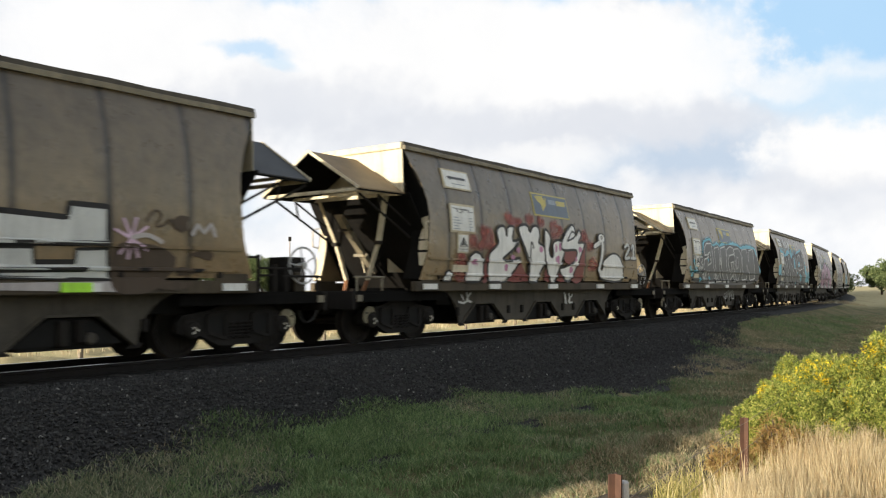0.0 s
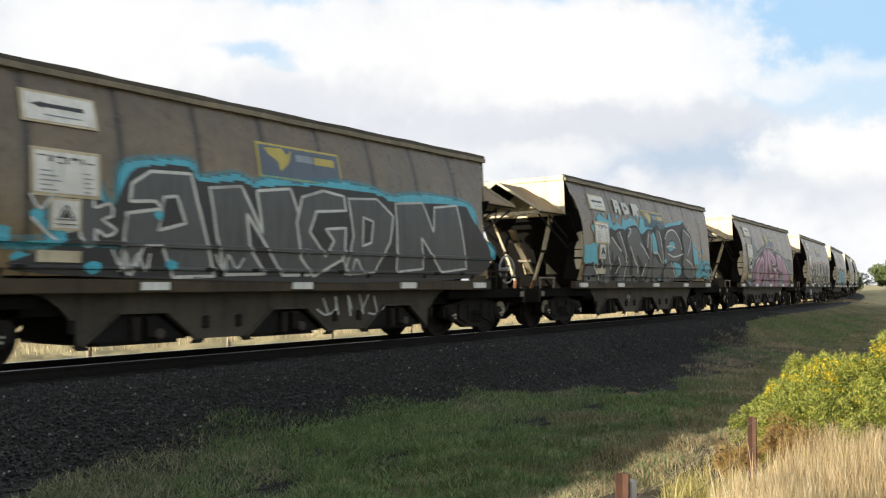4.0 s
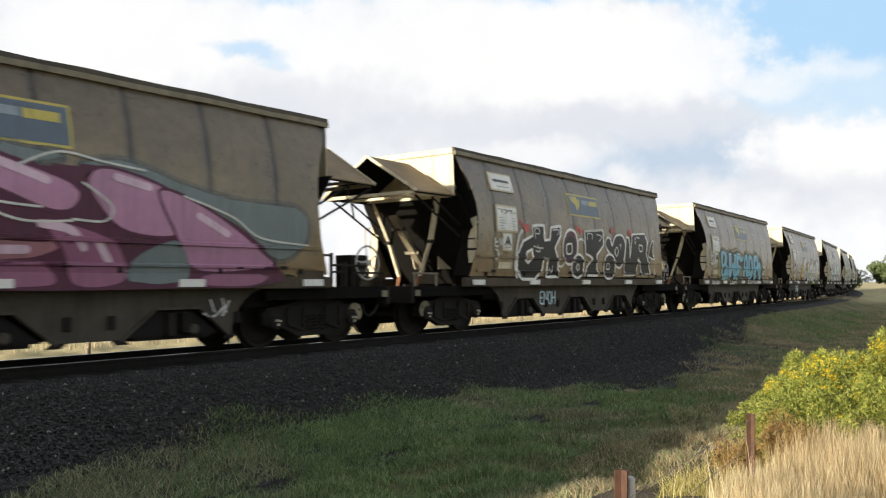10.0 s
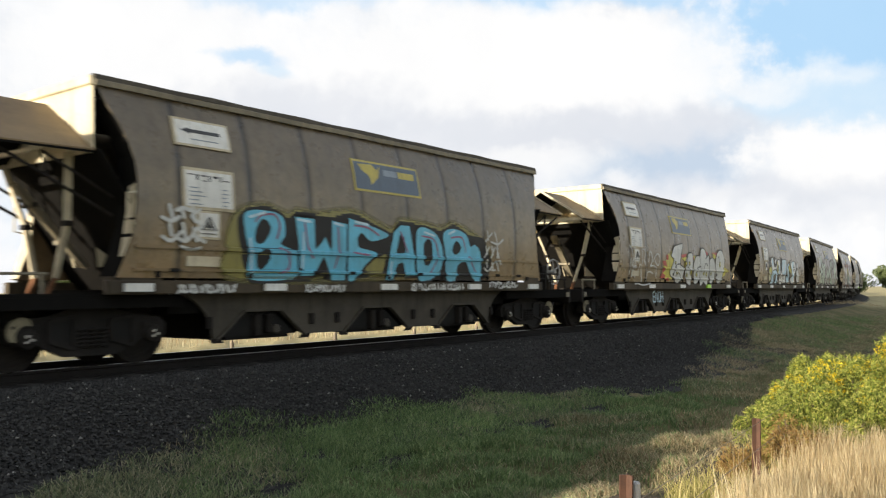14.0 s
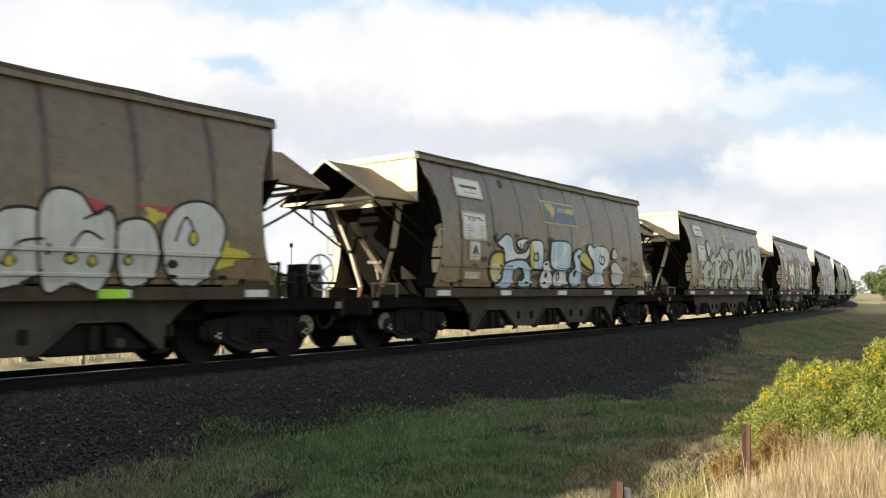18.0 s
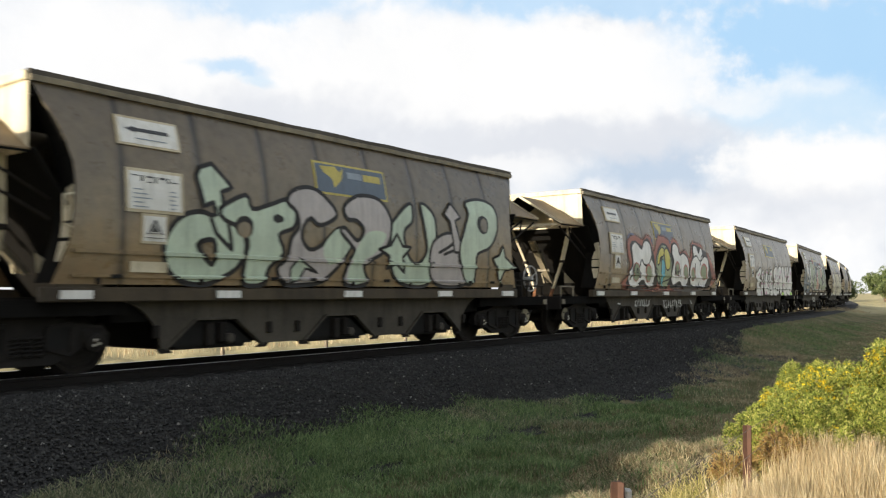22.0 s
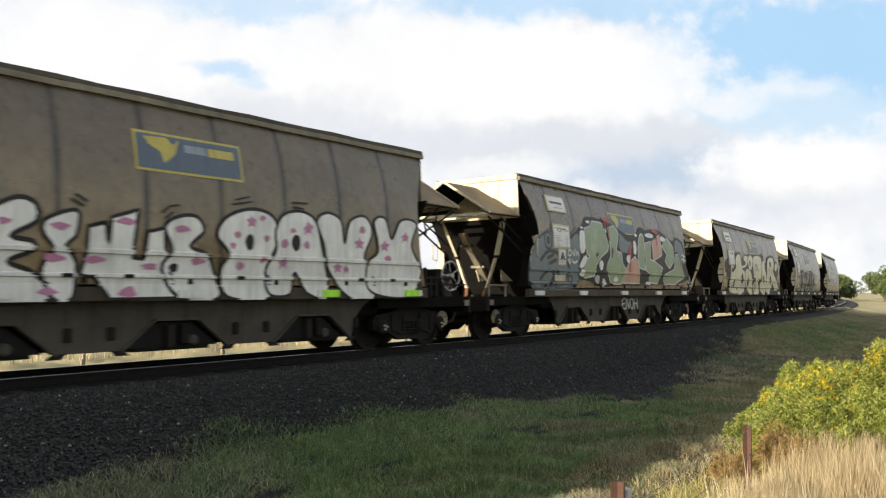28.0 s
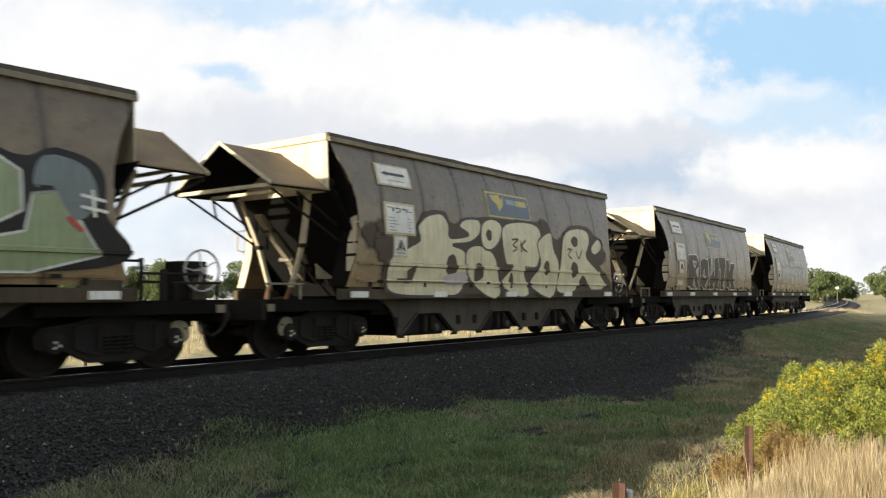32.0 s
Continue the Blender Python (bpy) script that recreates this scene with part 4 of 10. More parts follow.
def build_wagon():
    w = thing("hopper_wagon", "grimy beige coal hopper wagon with bulging sides", "hopper wagon", "wagons of the train")
    for side in (-1, 1):
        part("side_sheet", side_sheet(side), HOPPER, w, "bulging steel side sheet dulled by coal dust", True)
        bm = bmesh.new()
        n = 18
        rings = []
        for i in range(n + 1):
            x0 = -HALF + 2 * HALF * i / n
            sag = 0.004 * math.sin(i * 1.9) * (0 < i < n)
            rings.append([bm.verts.new((x0, side * y, z + sag)) for y, z in ((1.055, 3.458), (1.150, 3.458), (1.152, 3.525), (1.145, 3.532), (1.055, 3.532))])
        for a, b in zip(rings, rings[1:]):
            for k in range(5):
                bm.faces.new((a[k], a[(k + 1) % 5], b[(k + 1) % 5], b[k]))
        bm.faces.new(rings[0])
        bm.faces.new(rings[-1][::-1])
        bmesh.ops.recalc_face_normals(bm, faces=bm.faces[:])
        # bounced light on the lip is put into its tan colour
        part("top_rail", bm, RIM, w, "dented top rail, coloured tan for the light on its lip")
        bm = bmesh.new()
        rings = []
        for i in range(n + 1):
            x0 = -HALF + 2 * HALF * i / n
            sag = 0.006 * math.sin(i * 2.3 + 1) * (0 < i < n)
            rings.append([bm.verts.new((x0, side * (y + sag), z + sag)) for y, z in ((1.055, 3.534), (1.136, 3.534), (1.126, 3.600), (1.055, 3.606))])
        for a, b in zip(rings, rings[1:]):
            for k in range(4):
                bm.faces.new((a[k], a[(k + 1) % 4], b[(k + 1) % 4], b[k]))
        bm.faces.new(rings[0])
        bm.faces.new(rings[-1][::-1])
        bmesh.ops.recalc_face_normals(bm, faces=bm.faces[:])
        # darker material paints the unlit band above the lip
        part("rail_cap", bm, SKIRT, w, "cap along the top rail, coloured darker than the lit lip")
        for name, z0, z1, pr in (("waist_rail", 1.455, 1.50, 0.035), ("lower_rail", 1.165, 1.20, 0.030)):
            part(name, strip(bmesh.new(), -HALF + 0.42, HALF - 0.42, z0, z1, pr, 12, side), HOPPER, w)
        bm = box(-HALF + 0.10, HALF - 0.10, min(side * 1.20, side * 1.325), max(side * 1.20, side * 1.325), 0.868, 1.048, bevel=0.012)
        part("side_sill", bm, SILL, w, "brown grimy side sill")
        part("skirt", skirt(side), SKIRT, w, "grey-brown chute side with three openings")
        for k in range(7):
            part("sill_bracket", box(-4.5 + 1.5 * k - 0.03, -4.5 + 1.5 * k + 0.03, min(side * 1.33, side * 1.36), max(side * 1.33, side * 1.36), 1.085, 1.16), FRAME, w)
    # unseen flat plate, added below the rim to keep the daylight out of the hopper
    part("load", plate([(-HALF + 0.02, -1.06, 3.30), (HALF - 0.02, -1.06, 3.30), (HALF - 0.02, 1.06, 3.30), (-HALF + 0.02, 1.06, 3.30)], 0.02), PIT, w, "unseen black plate that closes the hopper to daylight")
    part("centre_sill", box(-HALF, HALF, -0.20, 0.20, 0.62, 0.93), FRAME, w)
    part("chute_floor", box(-4.1, 4.1, -0.99, 0.99, 0.60, 1.05), SOOT_SHADE, w)
    part("chute_bottom", box(-3.3, 3.3, -0.55, 0.55, 0.24, 0.60), SOOT_SHADE, w)
    for c in (-2.53, 0.0, 2.53):
        gate = child("discharge_gate", None, w, pose(c, 0, 0), "bottom discharge gate with shade-black openings")
        for side in (-1, 1):
            # black plate that paints the shade filling the chute opening
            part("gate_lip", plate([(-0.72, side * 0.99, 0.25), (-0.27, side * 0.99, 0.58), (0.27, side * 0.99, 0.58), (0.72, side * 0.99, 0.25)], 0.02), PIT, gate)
            bm = box(-0.16, -0.05, side * 1.03 - 0.07, side * 1.03 + 0.07, 0.24, 0.56, bevel=0.015)
            box_into(bm, 0.06, 0.17, side * 1.03 - 0.07, side * 1.03 + 0.07, 0.28, 0.56, bevel=0.015)
            part("gate_arm", bm, FRAME, gate)
            bm = bmesh.new()
            lathe_into(bm, [(0.075, -0.05), (0.075, 0.05), (0.05, 0.07)], 12, Matrix.Translation((0.24, side * 1.04, 0.33)) @ pose(0, 0, 0, -90 * side))
            part("gate_roller", bm, SKIRT, gate)
        for side in (-1, 1):
            bm = bmesh.new()
            rim = [(-0.84, 0.225), (-0.35, 0.615), (0.35, 0.615), (0.84, 0.225)]
            for a, b in zip(rim, rim[1:]):
                bar_into(bm, (a[0], side * 1.075, a[1]), (b[0], side * 1.075, b[1]), 0.05, 0.028)
            part("opening_flange", bm, SKIRT, gate)
            for q in (-1, 1):
                part("lip_plate", plate([(q * 0.80, side * 1.065, 0.24), (q * 0.98, side * 1.065, 0.24), (q * 0.92, side * 1.065, 0.175), (q * 0.72, side * 1.065, 0.175)], 0.02), FRAME, gate)
        bm = box(-0.60, 0.60, -0.95, 0.95, 0.20, 0.26)
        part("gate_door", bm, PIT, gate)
        for u in (-0.98, 0.98):
            for side in (-1, 1):
                part("skirt_latch", box(c + u - 0.05, c + u + 0.05, min(side * 1.06, side * 1.10), max(side * 1.06, side * 1.10), 0.38, 0.55, bevel=0.01), FRAME, w)
    for e in (-1, 1):
        end_bay(w, e)
        build_bogie(w, e * TRUCK)
    # plates on the near side
    for u in (0.50, 2.74, 5.28, 7.82, 10.02):
        part("reflector", box(u - HALF - 0.20, u - HALF + 0.20, -1.368, -1.326, 0.905, 1.008), WHITE, w, "white reflective plate")
    back = -0.055 - HALF
    part("arrow_plate", strip(bmesh.new(), 1.12 + back, 1.97 + back, 2.87, 3.20, 0.030, 2), WHITE, w, "faded white plate with a black arrow")
    head = bmesh.new()
    zs = ((1.20, 3.060), (1.34, 3.105), (1.34, 3.015))
    plate_into(head, [(u + back, -half_width(z) - 0.034, z) for u, z in zs], 0.003)
    part("arrow_head", head, INK, w)
    part("arrow", strip(bmesh.new(), 1.32 + back, 1.84 + back, 3.035, 3.085, 0.034, 2), INK, w)
    part("text_line", strip(bmesh.new(), 1.34 + back, 1.80 + back, 2.935, 2.95, 0.034, 2), LOGO_GREY, w)
    for u0, u1, z0, z1 in ((1.085, 2.005, 2.84, 3.23), (1.155, 1.995, 1.99, 2.55), (1.37, 1.75, 1.60, 1.98)):
        part("plate_border", strip(bmesh.new(), u0 + back, u1 + back, z0, z1, 0.024, 2), CREAM, w, "yellowed cream border of a plate")
    part("data_plate", strip(bmesh.new(), 1.19 + back, 1.96 + back, 2.03, 2.51, 0.030, 2), WHITE, w, "white data plate with rows of small print")
    # heading of broken dark bars, then small grey print in two columns
    for k, (u0, u1, z0, z1) in enumerate(((1.23, 1.33, 2.45, 2.465), (1.36, 1.40, 2.39, 2.465), (1.44, 1.54, 2.44, 2.46), (1.56, 1.59, 2.38, 2.46), (1.63, 1.72, 2.43, 2.46), (1.75, 1.78, 2.39, 2.46), (1.81, 1.91, 2.40, 2.415), (1.46, 1.53, 2.375, 2.39))):
        part("heading_bar", strip(bmesh.new(), u0 + back, u1 + back, z0, z1, 0.034, 1), INK, w)
    for k in range(5):
        z = 2.29 - 0.055 * k
        part("text_line", strip(bmesh.new(), 1.25 + back, 1.39 + 0.06 * (k % 3) + back, z - 0.016, z, 0.034, 1), LOGO_GREY, w)
        part("text_line", strip(bmesh.new(), 1.78 + back, 1.86 + 0.03 * (k % 2) + back, z - 0.016, z, 0.034, 1), LOGO_GREY, w)
    part("warning_plate", strip(bmesh.new(), 1.40 + back, 1.72 + back, 1.63, 1.95, 0.030, 1), WHITE, w, "small white plate with a warning triangle")
    tri = bmesh.new()
    for a, b in (((1.45, 1.72), (1.56, 1.90)), ((1.56, 1.90), (1.67, 1.72)), ((1.44, 1.73), (1.68, 1.73))):
        bar_into(tri, (a[0] + back, -half_width(a[1]) - 0.034, a[1]), (b[0] + back, -half_width(b[1]) - 0.034, b[1]), 0.030, 0.006)
    plate_into(tri, [(u + back, -half_width(z) - 0.033, z) for u, z in ((1.50, 1.75), (1.62, 1.75), (1.56, 1.85))], 0.003)
    bar_into(tri, (1.43 + back, -half_width(1.675) - 0.034, 1.675), (1.69 + back, -half_width(1.675) - 0.034, 1.675), 0.030, 0.006)
    part("triangle", tri, INK, w)
    part("small_plate", strip(bmesh.new(), 1.24 + back, 1.77 + back, 1.235, 1.37, 0.030, 1), CREAM, w)
    # black clips along the lower rail
    for u in (1.0, 3.55, 4.35, 6.1, 8.6, 9.4):
        part("rail_clip", box(u - HALF - 0.07, u - HALF + 0.07, -half_width(1.18) - 0.05, -half_width(1.18) - 0.03, 1.155, 1.205, bevel=0.006), PIT, w)
    # operator's panel: plain shapes in its colours
    part("panel_border", strip(bmesh.new(), 4.44 - HALF, 6.16 - HALF, 2.54, 3.075, 0.005, 3), LOGO_YELLOW, w)
    part("panel", strip(bmesh.new(), 4.475 - HALF, 6.125 - HALF, 2.575, 3.04, 0.008, 3), LOGO_BLUE, w, "faded navy panel with a yellow emblem")
    return w


# ---------------------------------------------------------------- spray paint on the wagon sides
# strokes of each letter in a unit box
GLYPHS = {
    "E": [[(0.95, 1), (0.3, 0.98), (0.05, 0.75), (0.05, 0.25), (0.3, 0.02), (1, 0.05)], [(0.1, 0.5), (0.75, 0.52)]],
    "H": [[(0, 0), (0.05, 1)], [(1, 0), (0.95, 1)], [(0, 0.5), (1, 0.5)]],
    "N": [[(0, 0), (0.06, 0.98), (0.5, 0.5), (0.92, 0.03), (1, 1)]],
    "O": [[(0.5, 1), (0.08, 0.8), (0, 0.4), (0.3, 0.02), (0.75, 0.05), (1, 0.45), (0.85, 0.9), (0.45, 1)]],
    "1": [[(0.1, 0.75), (0.5, 1), (0.5, 0)], [(0.1, 0), (0.9, 0)]],
    "2": [[(0.05, 0.8), (0.5, 1), (0.9, 0.75), (0.1, 0), (0.95, 0.02)]],
}

# outlines of fat block letters in a unit box; a second loop is the hole
FAT = {
    "K": [[(0, 0), (0.02, 1), (0.40, 1), (0.42, 0.66), (0.66, 1), (1, 1), (0.70, 0.55), (1, 0), (0.60, 0), (0.42, 0.36), (0.38, 0)]],
    "O": [[(0.5, 1), (0.15, 0.88), (0, 0.5), (0.15, 0.12), (0.5, 0), (0.85, 0.12), (1, 0.5), (0.85, 0.88)], [(0.42, 0.36), (0.42, 0.64), (0.6, 0.64), (0.6, 0.36)]],
    "R": [[(0, 0), (0.02, 1), (0.65, 1), (0.95, 0.8), (0.92, 0.55), (0.74, 0.45), (1, 0), (0.60, 0), (0.42, 0.33), (0.38, 0)], [(0.38, 0.58), (0.38, 0.78), (0.60, 0.76), (0.60, 0.62)]],
    "T": [[(0, 1), (1, 1), (1, 0.68), (0.72, 0.68), (0.68, 0), (0.30, 0), (0.32, 0.68), (0, 0.68)]],
    "W": [[(0, 1), (0.3, 1), (0.34, 0.45), (0.5, 0.75), (0.66, 0.45), (0.7, 1), (1, 1), (0.9, 0), (0.62, 0), (0.5, 0.28), (0.38, 0), (0.1, 0)]],
}


def smooth_path(pts, step):
    """A rounded path through the points, sampled about every step metres."""
    p = [Vector((a, b, 0)) for a, b in pts]
    if len(p) == 2:
        n = max(2, int((p[1] - p[0]).length / step))
        return [p[0].lerp(p[1], i / n) for i in range(n + 1)]
    out = []
    for i in range(len(p) - 1):
        a, b, c, d = p[max(i - 1, 0)], p[i], p[i + 1], p[min(i + 2, len(p) - 1)]
        n = max(2, int((c - b).length / step))
        for k in range(n):
            t = k / n
            t2, t3 = t * t, t * t * t
            out.append(0.5 * ((2 * b) + (c - a) * t + (2 * a - 5 * b + 4 * c - d) * t2 + (3 * b - 3 * c + d - a) * t3))
    out.append(p[-1])
    return out


def on_side(u, z, proud, over=True):
    """A place on the curved near side of a wagon, or on its sill and chutes below."""
    if z >= 1.08:
        # paint runs over the two rails too
        rail = max(0.034 * min(1, max(0, (0.034 - abs(z - 1.4775)) / 0.010)), 0.029 * min(1, max(0, (0.029 - abs(z - 1.1825)) / 0.010)))
        return (u - HALF, -(half_width(z) + proud + (rail if over else 0)), z)
    if z > 0.868:
        return (u - HALF, -(1.330 + proud), z)
    return (u - HALF, -(1.062 + proud), z)


class Spray:
    """Collects flat strokes on a wagon side, one mesh for each colour."""

    def __init__(self, wagon):
        self.wagon = wagon
        self.lift = 0.008

    def brush(self, bm, path, r, proud, taper=1.0):
        """A round-ended stroke of radius r."""
        pts = [Vector(p) for p in path]
        n = len(pts)
        if n < 2:
            return
        a = (pts[0] - pts[1]).normalized()
        b = (pts[-1] - pts[-2]).normalized()
        ext = [(pts[0] + a * r * d, math.sqrt(1 - d * d)) for d in (0.98, 0.8, 0.5)] + [(p, 1.0) for p in pts] + [(pts[-1] + b * r * d, math.sqrt(1 - d * d)) for d in (0.5, 0.8, 0.98)]
        rows = []
        cols = max(2, min(6, int(r / 0.035)))
        for i, (p, w) in enumerate(ext):
            q0, q1 = ext[max(i - 1, 0)][0], ext[min(i + 1, len(ext) - 1)][0]
            t = (q1 - q0).normalized()
            nrm = Vector((-t.y, t.x, 0))
            rows.append([bm.verts.new(on_side((p + nrm * r * w * k)[0], (p + nrm * r * w * k)[1], proud, r < 0.05)) for k in np.linspace(-1, 1, cols + 1)])
        for q0, q1 in zip(rows, rows[1:]):
            for k in range(cols):
                bm.faces.new((q0[k], q1[k], q1[k + 1], q0[k + 1]))

    def blob(self, u, z, ru, rz, wob, seed):
        """Outline of an uneven sprayed patch."""
        rng = random.Random(seed)
        ph = [rng.uniform(0, 6.28) for _ in range(3)]
        out = []
        for k in range(28):
            a = 2 * math.pi * k / 28
            w = 1 + wob * (math.sin(3 * a + ph[0]) + 0.6 * math.sin(5 * a + ph[1]) + 0.4 * math.sin(8 * a + ph[2]))
            out.append((u + ru * w * math.cos(a), z + rz * w * math.sin(a)))
        return out

    def put(self, name, bm, mat, label=""):
        bmesh.ops.recalc_face_normals(bm, faces=bm.faces[:])
        up = [f for f in bm.faces if f.normal.y > 0]
        bmesh.ops.reverse_faces(bm, faces=up)
        return part(name, bm, mat, self.wagon, label)

    def strokes(self, name, paths, r, mat, label="", step=0.06, straight=False):
        bm = bmesh.new()
        for i, p in enumerate(paths):
            run = [v for a, c in zip(p, p[1:]) for v in smooth_path([a, c], step)] if straight else smooth_path(p, step)
            self.brush(bm, [v for k, v in enumerate(run) if k == 0 or (v - run[k - 1]).length > 0.004], r, self.lift + 0.0003 * (i + 1))
        self.lift += 0.0003 * len(paths) + 0.0002
        return self.put(name, bm, mat, label)

    def spots(self, name, discs, mat, label="", wob=0.12):
        """Sprayed patches, each a piece of its own."""
        for i, (u, z, ru, rz) in enumerate(discs):
            loop = self.blob(u, z, ru, rz, wob, i)
            if name in MISTY:
                self.mist(loop, mat)
            self.filled(name, [loop], veil(mat, 0.45) if name == "red_mist" else mat, label)

    def filled(self, name, loops, mat, label=""):
        """A sprayed area inside the loops (a second loop is a hole), laid on the curved side in thin rows."""
        bm = bmesh.new()
        lo, hi = min(q[1] for p in loops for q in p), max(q[1] for p in loops for q in p)
        cuts = sorted({round(z, 4) for z in list(np.arange(lo, hi, 0.035)) + [hi] + [c for c in (0.866, 0.870, 1.079, 1.083, 1.152, 1.162, 1.203, 1.213, 1.444, 1.454, 1.501, 1.511) if lo < c < hi] + [c for c, w in PROFILE if lo < c < hi]})

        def crossings(z):
            us = []
            for p in loops:
                for (u0, z0), (u1, z1) in zip(p, p[1:] + p[:1]):
                    if (z0 <= z) != (z1 <= z):
                        us.append(u0 + (u1 - u0) * (z - z0) / (z1 - z0))
            return sorted(us)
        for z0, z1 in zip(cuts, cuts[1:]):
            a, b = crossings(z0 + 0.0004), crossings(z1 - 0.0004)
            if len(a) != len(b):
                a = b = crossings((z0 + z1) / 2)
            for k in range(0, len(a) - 1, 2):
                n = max(1, int((a[k + 1] - a[k]) / 0.5))
                for q in range(n):
                    f0, f1 = q / n, (q + 1) / n
                    c = [(a[k] + (a[k + 1] - a[k]) * f0, z0), (a[k] + (a[k + 1] - a[k]) * f1, z0), (b[k] + (b[k + 1] - b[k]) * f1, z1), (b[k] + (b[k + 1] - b[k]) * f0, z1)]
                    bm.faces.new([bm.verts.new(on_side(u, z, self.lift)) for u, z in c])
        self.lift += 0.0003
        bmesh.ops.remove_doubles(bm, verts=bm.verts[:], dist=0.001)
        return self.put(name, bm, mat, label)

    def shape(self, name, loop, fill, outline=None, edge=0.03, soft=True, holes=(), label=""):
        """A sprayed area with a rounded or angular rim, its holes and the line drawn round them."""
        loops = [self.closed(p) if soft else list(p) for p in (loop, *holes)]
        if name in MISTY:
            self.mist(loops[0], fill)
        self.filled(name, loops, fill, label)
        if outline is not None:
            for p in loops:
                self.strokes("letter_outline", [p + [p[0], p[1]]], edge, outline, "", 0.05, True)

    def closed(self, pts):
        """A rounded closed loop through the points."""
        n = len(pts)
        out = []
        for i in range(n):
            a, b, c, d = (Vector(pts[(i + q) % n]) for q in (-1, 0, 1, 2))
            m = max(2, int((c - b).length / 0.07))
            for k in range(m):
                f = k / m
                p = b + 0.5 * f * (c - a) + f * f * (a - 2.5 * b + 2 * c - 0.5 * d) + f ** 3 * (1.5 * b - 1.5 * c + 0.5 * d - 0.5 * a)
                out.append((p.x, p.y))
        return out

    def word(self, letters, fill, outline, edge=0.04, wild=0.06):
        """Block letters (glyph, u0, u1, z0, z1), bent out of shape the more the wilder they are."""
        rng = random.Random(len(letters) * 7 + int(100 * letters[0][1]))
        j = lambda: wild * rng.uniform(-1.1, 1.1)
        for g, u0, u1, z0, z1 in letters:
            loops = [[(u0 + (u1 - u0) * (a + j()), z0 + (z1 - z0) * min(1.06, max(-0.01, c + j() * 0.7))) for a, c in p] for p in FAT[g]]
            self.shape("sprayed_letter", loops[0], fill, outline, edge, False, loops[1:])

    def scrawl(self, seed, u0, z0, u1, z1, r, mat):
        """A looped line of spray that spells nothing."""
        rng = random.Random(seed)
        h, w = z1 - z0, u1 - u0
        n = max(4, int(1.9 * w / h) * 2)
        pts = []
        for i in range(n + 1):
            top = i % 2 == 0
            lean = 0.6 * w / n * (1 if top else -1) * rng.uniform(0.2, 1.5)
            pts.append((u0 + w * i / n + lean, z0 + h * (rng.uniform(0.7, 1.0) if top else rng.uniform(0.0, 0.25))))
        self.strokes("sprayed_tag", [pts], r, mat, "thin sprayed tag", 0.03)

    def scribble(self, seed, u0, z0, u1, z1, r, mat):
        """A row of small angular marks like a hand-written tag that cannot be read."""
        rng = random.Random(seed)
        h = z1 - z0
        n = max(2, int((u1 - u0) / (0.75 * h)))
        w = (u1 - u0) / n
        for i in range(n):
            a = u0 + i * w
            at = lambda x, y: (a + w * (x + rng.uniform(-0.12, 0.12)), z0 + h * min(1, max(0, y + rng.uniform(-0.15, 0.15))))
            kind = rng.randrange(5)
            if kind == 0:
                path = [at(0.1, 0.1), at(0.8, 0.95)]
            elif kind == 1:
                path = [at(0.0, 0.7), at(0.5, 1.0), at(1.1, 0.6)]
            elif kind == 2:
                path = [at(0.9, 0.9), at(0.1, 0.3), at(1.0, 0.1)]
            elif kind == 3:
                path = [at(-0.2, 0.2), at(0.5, 0.0), at(1.2, 0.4)]
            else:
                path = [at(0.3, 0.0), at(0.1, 1.0)]
            self.strokes("tag_mark", [path], r, mat, "", 0.03)
            self.strokes("tag_mark", [[at(0.2, 0.9), at(0.5, 0.2)]], r, mat, "", 0.03)

    def mist(self, loop, mat):
        """Thin overspray round an area: two veils, the second narrower."""
        for r in (0.075, 0.035):
            self.strokes("overspray", [loop + [loop[0], loop[1]]], r, veil(mat), "", 0.07, True)

    def tag(self, text, u0, z0, u1, z1, r, mat, gap=0.25):
        n = len(text)
        w = (u1 - u0) / (n + gap * (n - 1))
        paths = []
        for i, c in enumerate(text):
            if c in GLYPHS:
                a = u0 + i * w * (1 + gap)
                paths += [[(a + w * x, z0 + (z1 - z0) * y) for x, y in s] for s in GLYPHS[c]]
        if paths:
            self.strokes("sprayed_tag", paths, r, mat, "thin sprayed tag", 0.05)


P_WHITE = paint("spray_white", (0.82, 0.81, 0.78), 0.5, 0.4)
P_PALE = paint("spray_pale_grey", (0.62, 0.63, 0.61), 0.5, 0.5)
P_BLACK = paint("spray_black", (0.022, 0.021, 0.022), 0.5, 0.5)
P_GREY = paint("spray_grey", (0.125, 0.13, 0.135), 0.5, 0.5)
P_DKGREY = paint("spray_dark_grey", (0.06, 0.06, 0.063), 0.5, 0.5)
P_CYAN = paint("spray_cyan", (0.065, 0.45, 0.60), 0.5, 0.5)
P_BLUE = paint("spray_sky_blue", (0.12, 0.50, 0.70), 0.5, 0.4)
P_ICE = paint("spray_ice_blue", (0.52, 0.72, 0.84), 0.5, 0.4)
P_RED = paint("spray_red", (0.50, 0.045, 0.032), 0.55, 0.7)
P_ROSE = paint("spray_rose", (0.42, 0.09, 0.07), 0.55, 0.6)
P_PINK = paint("spray_pink", (0.52, 0.20, 0.36), 0.5, 0.5)
P_PLUM = paint("spray_plum", (0.27, 0.085, 0.18), 0.5, 0.5)
P_MAUVE = paint("spray_mauve", (0.43, 0.20, 0.34), 0.5, 0.4)
P_LILAC = paint("spray_lilac", (0.66, 0.47, 0.60), 0.5, 0.5)
P_WINE = paint("spray_wine", (0.10, 0.03, 0.06), 0.5, 0.5)
P_TEAL = paint("spray_faded_teal", (0.15, 0.19, 0.20), 0.55, 0.9)
